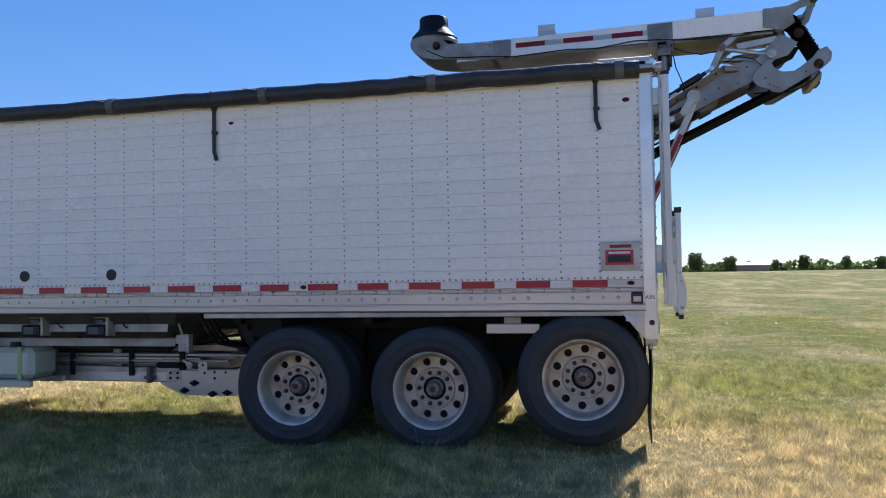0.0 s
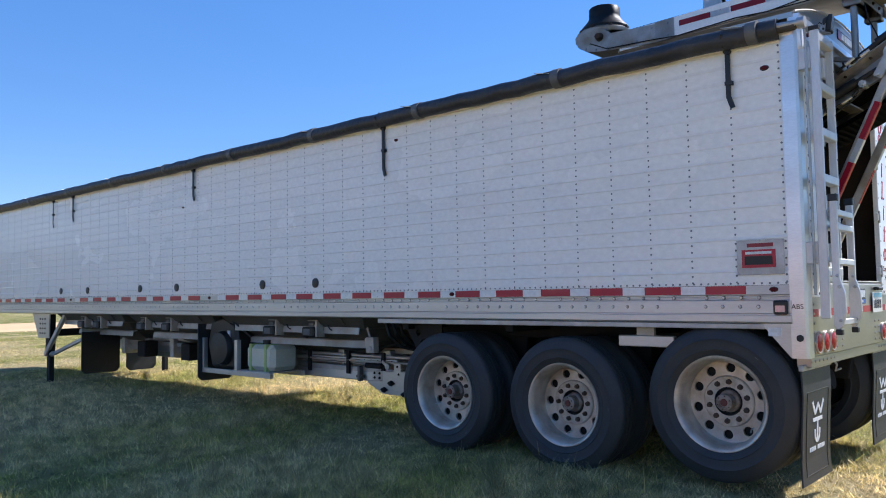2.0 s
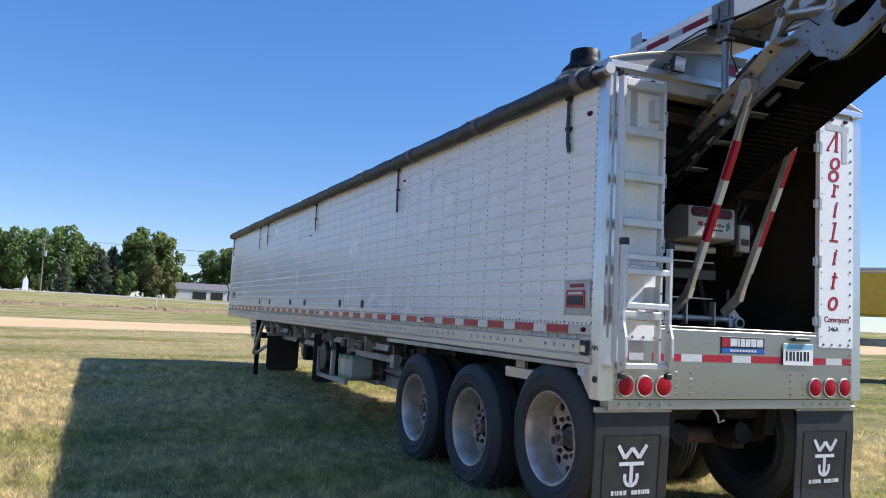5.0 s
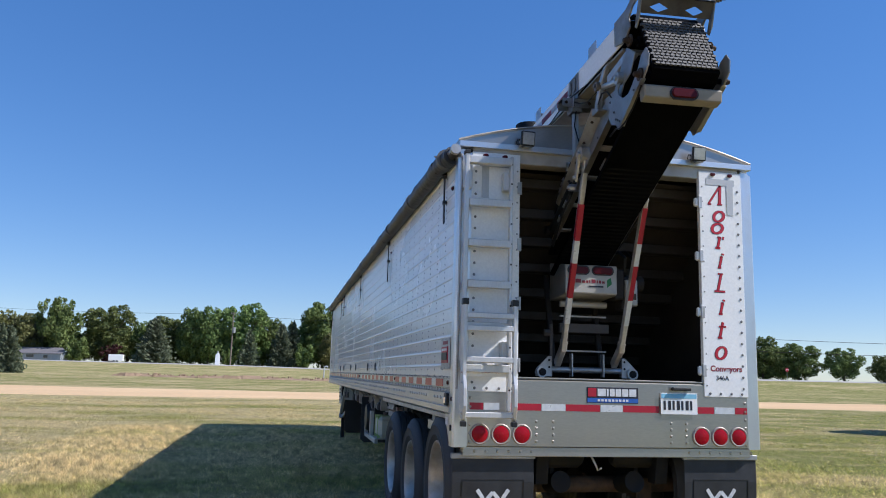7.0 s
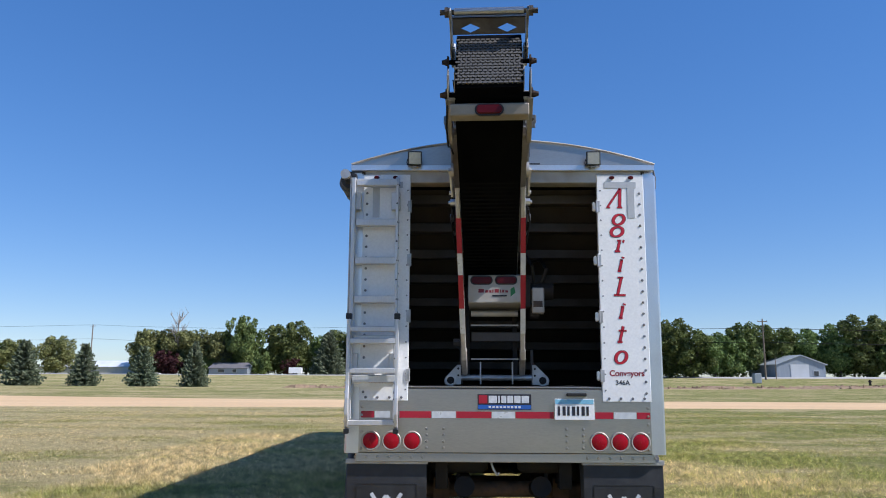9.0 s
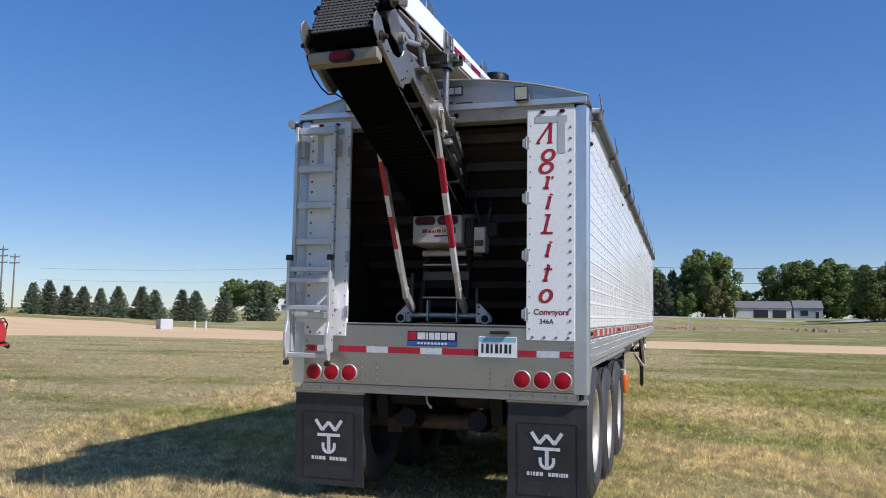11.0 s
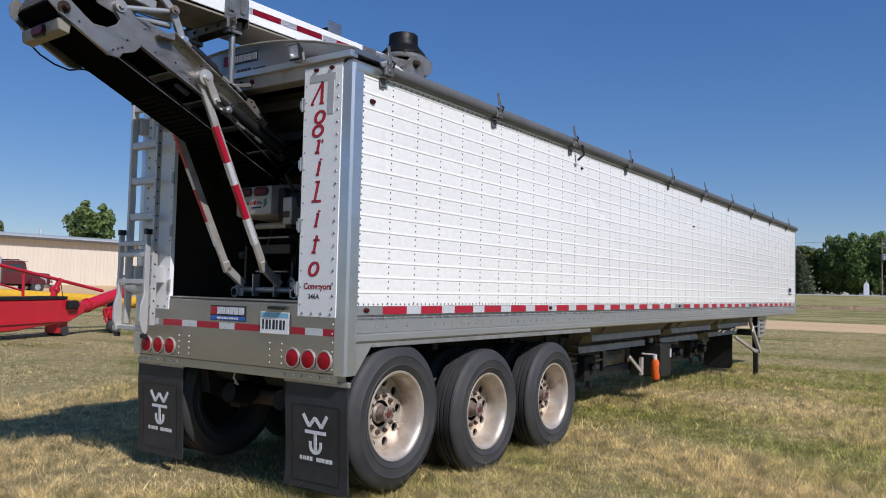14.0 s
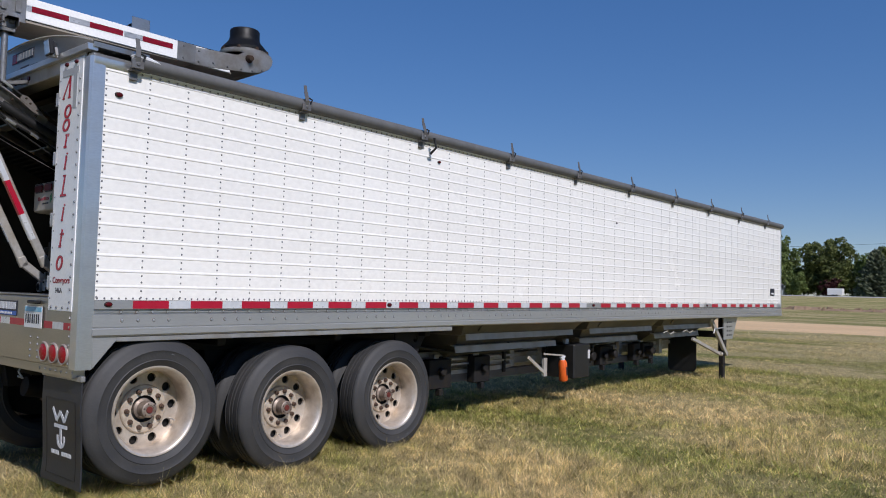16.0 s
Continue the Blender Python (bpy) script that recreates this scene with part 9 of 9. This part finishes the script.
part("yellow_tube", S().cyl((-12.9, -19.3, 0.81), (2.0, -19.3, 1.54), 0.2, n=24), M_YELLOW, auger, "yellow auger tube", True, at=auger.matrix_basis.inverted())
for tx in (-4.0,):
    part("tube_stand", S().box(tx - 0.04, tx + 0.04, -19.34, -19.26, 0, 0.85), M_DARK, auger, at=auger.matrix_basis.inverted())

# yellow spreader parked beyond the trailer
cart = thing("spreader_cart", "yellow hopper cart with grey tank and hoses", "farm machine", Matrix.Translation((-15.0, 19.2, 0)) @ Matrix.Rotation(radians(28), 4, "Z"))
part("hopper", S().prism([(-0.6, 2.45), (-0.9, 3.45), (0.2, 3.55), (3.0, 3.55), (4.0, 3.45), (3.6, 2.45), (2.6, 2.1), (0.3, 2.1)], -1.1, 1.1), M_YELLOW, cart, "yellow hopper", bevel=0.06)
part("hopper_cover", S().prism([(-1.12, 3.5), (-0.7, 3.7), (0.0, 3.76), (0.7, 3.7), (1.12, 3.5)], -0.95, 4.0, "x"), M_BAND, cart, "grey rolled cover")
part("chassis", S().box(-2.5, 4.2, -0.5, 0.5, 1.1, 1.35).box(-0.5, -0.3, -0.9, 0.9, 1.1, 2.4).box(2.8, 3.0, -0.9, 0.9, 1.1, 2.4), M_DUST, cart, bevel=0.02)
part("grey_tank", S().cyl((0.75, -1.1, 0.85), (0.75, -1.1, 2.1), 0.38, n=20), M_RAIL, cart, "grey ribbed tank", True)
part("cart_hoses", S().sweep([(-0.6, -1.0, 2.6), (-0.8, -1.1, 1.8), (-0.4, -1.1, 1.0), (0.3, -1.1, 0.75)], 0.05).sweep([(-0.5, -0.9, 3.3), (-1.0, -1.0, 3.0), (-0.9, -1.0, 2.0), (-0.6, -1.0, 1.2)], 0.04).box(-1.0, -0.3, -1.1, -0.7, 1.4, 1.7), M_DARK, cart, smooth=True)
for x, y in ((3.5, -1.3), (3.5, 1.3)):
    w = part("wheel", S().lathe([(0.4, -0.3), (0.8, -0.32), (0.93, -0.2), (0.95, 0.2), (0.8, 0.32), (0.4, 0.3)], (x, y, 0.97), 32), M_TYRE, cart, smooth=True)
    part("rim", S().cyl((x, y - 0.22, 0.97), (x, y + 0.22, 0.97), 0.42, n=20), M_RAIL, w)
part("drawbar", S().box(-2.9, -2.4, -0.15, 0.15, 0.95, 1.2).box(-2.75, -2.65, -0.06, 0.06, 0.0, 1.0), M_DUST, cart, "drawbar on its jack stand", bevel=0.02)

# ---- grass ----
def blade_material(name, straw=0.0, least=0.48, most=1.6):
    m = bpy.data.materials.new(name)
    m.use_nodes = True
    n, l = m.node_tree.nodes, m.node_tree.links
    b = n["Principled BSDF"]
    geo = n.new("ShaderNodeNewGeometry")
    mp = n.new("ShaderNodeMapping")
    mp.inputs["Scale"].default_value = (1, 0.35, 1)
    t = n.new("ShaderNodeTexNoise")
    t.inputs["Scale"].default_value, t.inputs["Detail"].default_value, t.inputs["Roughness"].default_value = 0.3, 7, 0.65
    l.new(geo.outputs["Position"], mp.inputs["Vector"])
    l.new(mp.outputs[0], t.inputs["Vector"])
    r = n.new("ShaderNodeMapRange")
    r.inputs["From Min"].default_value, r.inputs["From Max"].default_value = 0.4, 0.565
    l.new(dryness(n, l, geo, t.outputs[0]), r.inputs["Value"])
    a = n.new("ShaderNodeMath")
    a.operation = "MULTIPLY_ADD"
    a.inputs[1].default_value, a.inputs[2].default_value = 0.6, 0.05 + straw
    l.new(r.outputs[0], a.inputs[0])
    s = n.new("ShaderNodeMath")
    s.operation = "ADD"
    rnd = n.new("ShaderNodeMath")
    rnd.operation = "MULTIPLY"
    rnd.inputs[1].default_value = 0.6
    l.new(geo.outputs["Random Per Island"], rnd.inputs[0])
    l.new(a.outputs[0], s.inputs[0]), l.new(rnd.outputs[0], s.inputs[1])
    ramp = n.new("ShaderNodeValToRGB")
    e = ramp.color_ramp.elements
    e[0].color, e[1].color = (0.13, 0.16, 0.04, 1), (0.74, 0.6, 0.33, 1)
    for p, c in ((0.2, (0.27, 0.3, 0.065, 1)), (0.42, (0.42, 0.4, 0.12, 1)), (0.68, (0.55, 0.455, 0.2, 1))):
        e.new(p).color = c
    clump = n.new("ShaderNodeTexNoise")
    clump.inputs["Scale"].default_value, clump.inputs["Detail"].default_value = 5.5, 3
    l.new(geo.outputs["Position"], clump.inputs["Vector"])
    dark = n.new("ShaderNodeMapRange")
    dark.inputs["From Min"].default_value, dark.inputs["From Max"].default_value = 0.36, 0.62
    dark.inputs["To Min"].default_value, dark.inputs["To Max"].default_value = 0.52, 1.42
    l.new(clump.outputs[0], dark.inputs["Value"])
    tone = n.new("ShaderNodeHueSaturation")
    toss = n.new("ShaderNodeTexWhiteNoise")
    toss.noise_dimensions = "1D"
    l.new(geo.outputs["Random Per Island"], toss.inputs["W"])
    each = n.new("ShaderNodeMapRange")
    each.inputs["To Min"].default_value, each.inputs["To Max"].default_value = least, most
    l.new(toss.outputs["Value"], each.inputs["Value"])
    both = n.new("ShaderNodeMath")
    both.operation = "MULTIPLY"
    l.new(dark.outputs[0], both.inputs[0]), l.new(each.outputs[0], both.inputs[1])
    l.new(both.outputs[0], tone.inputs["Value"])
    l.new(s.outputs[0], ramp.inputs["Fac"])
    l.new(ramp.outputs[0], tone.inputs["Color"])
    l.new(tone.outputs[0], b.inputs["Base Color"])
    b.inputs["Roughness"].default_value = 0.42
    b.inputs["Specular IOR Level"].default_value = 0.4
    tr = n.new("ShaderNodeBsdfTranslucent")
    sat = n.new("ShaderNodeHueSaturation")
    sat.inputs["Saturation"].default_value = 1.1
    l.new(tone.outputs[0], sat.inputs["Color"])
    l.new(sat.outputs[0], tr.inputs["Color"])
    mix = n.new("ShaderNodeMixShader")
    mix.inputs[0].default_value = 0.5
    l.new(b.outputs[0], mix.inputs[1]), l.new(tr.outputs[0], mix.inputs[2])
    l.new(mix.outputs[0], n["Material Output"].inputs["Surface"])
    return m


M_BLADE = blade_material("grass_blades")
M_STRAW = blade_material("cut_straw", 0.42)
M_FARBLADE = blade_material("far_blades", 0.0, 0.8, 1.15)
M_FARSTRAW = blade_material("far_straw", 0.25, 0.8, 1.1)


def grass(name, spans, density, height, width, seed, label, lie=1.0, mat=None, fine=False):
    """Bent blades over rectangles (x0, x1, y0, y1) of the field."""
    g = np.random.default_rng(seed)
    pts = []
    for x0, x1, y0, y1 in spans:
        soft = 0.3 if x1 - x0 < 10 and y1 - y0 < 8 else 0.9
        k = int((x1 - x0 + 2 * soft) * (y1 - y0 + 2 * soft) * density)
        q = np.stack([g.uniform(x0 - soft, x1 + soft, k), g.uniform(y0 - soft, y1 + soft, k)], 1)
        inside = np.minimum(np.minimum(q[:, 0] - x0, x1 - q[:, 0]), np.minimum(q[:, 1] - y0, y1 - q[:, 1]))
        pts.append(q[g.random(k) < np.clip(0.5 + inside / (2 * soft), 0, 1)])
    p = np.concatenate(pts)
    # tufts: blades drawn towards nearby centres, and thinner in worn spots
    wave = np.sin(p[:, 0] * 1.7 + 1.3 * np.sin(p[:, 1] * 0.9)) + np.sin(p[:, 1] * 2.1 + 1.1 * np.sin(p[:, 0] * 1.3)) + 0.8 * np.sin(p[:, 0] * 5.3 + p[:, 1] * 3.7)
    p = p[g.random(len(p)) < 0.72 + 0.16 * wave]
    wave = np.sin(p[:, 0] * 1.7 + 1.3 * np.sin(p[:, 1] * 0.9)) + np.sin(p[:, 1] * 2.1 + 1.1 * np.sin(p[:, 0] * 1.3))
    k = len(p)
    h = height * g.lognormal(0, 0.42, k) * (1 + 0.22 * wave)
    a = g.uniform(0, 2 * np.pi, k)
    lean = g.uniform(0.1, 0.95, k) ** 0.8 * h * lie
    w = width * g.uniform(0.6, 1.3, k)
    ca, sa = np.cos(a), np.sin(a)
    z0 = np.array([ground_z(x, y) for x, y in p]) if np.abs(p).max() > 40 else np.zeros(k)
    side = a + g.uniform(0.6, 2.5, k)
    cs, ss = np.cos(side) * w / 2, np.sin(side) * w / 2
    bx, by = p[:, 0], p[:, 1]
    mx, my = bx + ca * lean * 0.35, by + sa * lean * 0.35
    v = np.stack([np.stack([bx - cs, by - ss, z0 - 0.005], 1), np.stack([bx + cs, by + ss, z0 - 0.005], 1),
                  np.stack([mx + cs * 0.8, my + ss * 0.8, z0 + h * 0.6], 1), np.stack([mx - cs * 0.8, my - ss * 0.8, z0 + h * 0.6], 1),
                  np.stack([bx + ca * lean, by + sa * lean, z0 + h], 1)], 1).reshape(-1, 3)
    if fine:
        v = v.reshape(-1, 5, 3)[:, (0, 1, 4)].reshape(-1, 3)
    i = np.arange(k) * 5
    loops = np.arange(3 * k) if fine else np.stack([i, i + 1, i + 2, i + 3, i + 3, i + 2, i + 4], 1).reshape(-1)
    starts = np.arange(k) * 3 if fine else np.stack([np.arange(k) * 7, np.arange(k) * 7 + 4], 1).reshape(-1)
    me = bpy.data.meshes.new(name)
    me.vertices.add(len(v)), me.loops.add(len(loops)), me.polygons.add(len(starts))
    me.vertices.foreach_set("co", v.reshape(-1).astype(np.float32))
    me.loops.foreach_set("vertex_index", loops.astype(np.int32))
    me.polygons.foreach_set("loop_start", starts.astype(np.int32))
    me.update(calc_edges=True)
    me.materials.append(mat or M_BLADE)
    tagged(new(name, me), label, "grass", kind="stuff")


grass("short_grass", ((-4.0, 3.6, 0.4, 5.6), (-6.5, 3.4, -5.8, -0.8), (0.6, 4.5, -3.2, 1.6)), 6000, 0.042, 0.0058, 5, "short tangled mown grass, green and straw mixed", 2.3, fine=True)
grass("short_grass", ((-15, -6.5, -6.5, 0), (-14, -4, 0, 6.2), (-6.5, 0.6, -0.8, 0.8)), 2800, 0.039, 0.0105, 15, "short mown grass beside the trailer", 2.2, fine=True)
grass("field_grass", ((-30, -15, -16, 14), (-15, 2, -14, -6.0), (2, 14, -14, -5), (-14, -2, 6.0, 14), (-2, 20, 5.0, 20), (4, 9, -5, 2)), 560, 0.02, 0.017, 6, "dry field grass with straw patches", 2.2, M_FARBLADE, fine=True)
grass("far_grass", ((-36, 30, -34, -14), (-30, 40, 14, 60), (-36, -30, -14, 14)), 34, 0.022, 0.05, 7, "dry field grass farther off", 2.6, M_FARBLADE, fine=True)
grass("seed_stalks", ((-9, 2.5, -5.4, -1.6), (-12, 1, 1.5, 4.6)), 1.2, 0.2, 0.005, 9, "tall thin grass stalks gone to seed")
grass("green_tufts", ((-6, 2, 1.3, 4.8), (-9, 2.5, -5.6, -1.4)), 26, 0.075, 0.006, 10, "green tufts of taller grass")
grass("standing_grass", ((-9, 2.6, -5.6, -1.3), (-7, 2, 1.3, 5.2)), 420, 0.06, 0.0055, 20, "standing blades of green and dry grass", 1.1, fine=True)
grass("cut_straw", ((-12, 4.2, -6.2, 5.4),), 600, 0.019, 0.0042, 12, "loose pale cut straw lying in the grass", 7.0, M_STRAW)
grass("cut_straw", ((-30, -14, -14, 8), (-14, 2, -14, -6.2), (2, 12, -14, -5), (-14, 3, 5.4, 12)), 5, 0.016, 0.006, 13, "loose pale cut straw on the dry field", 8.0, M_FARSTRAW)
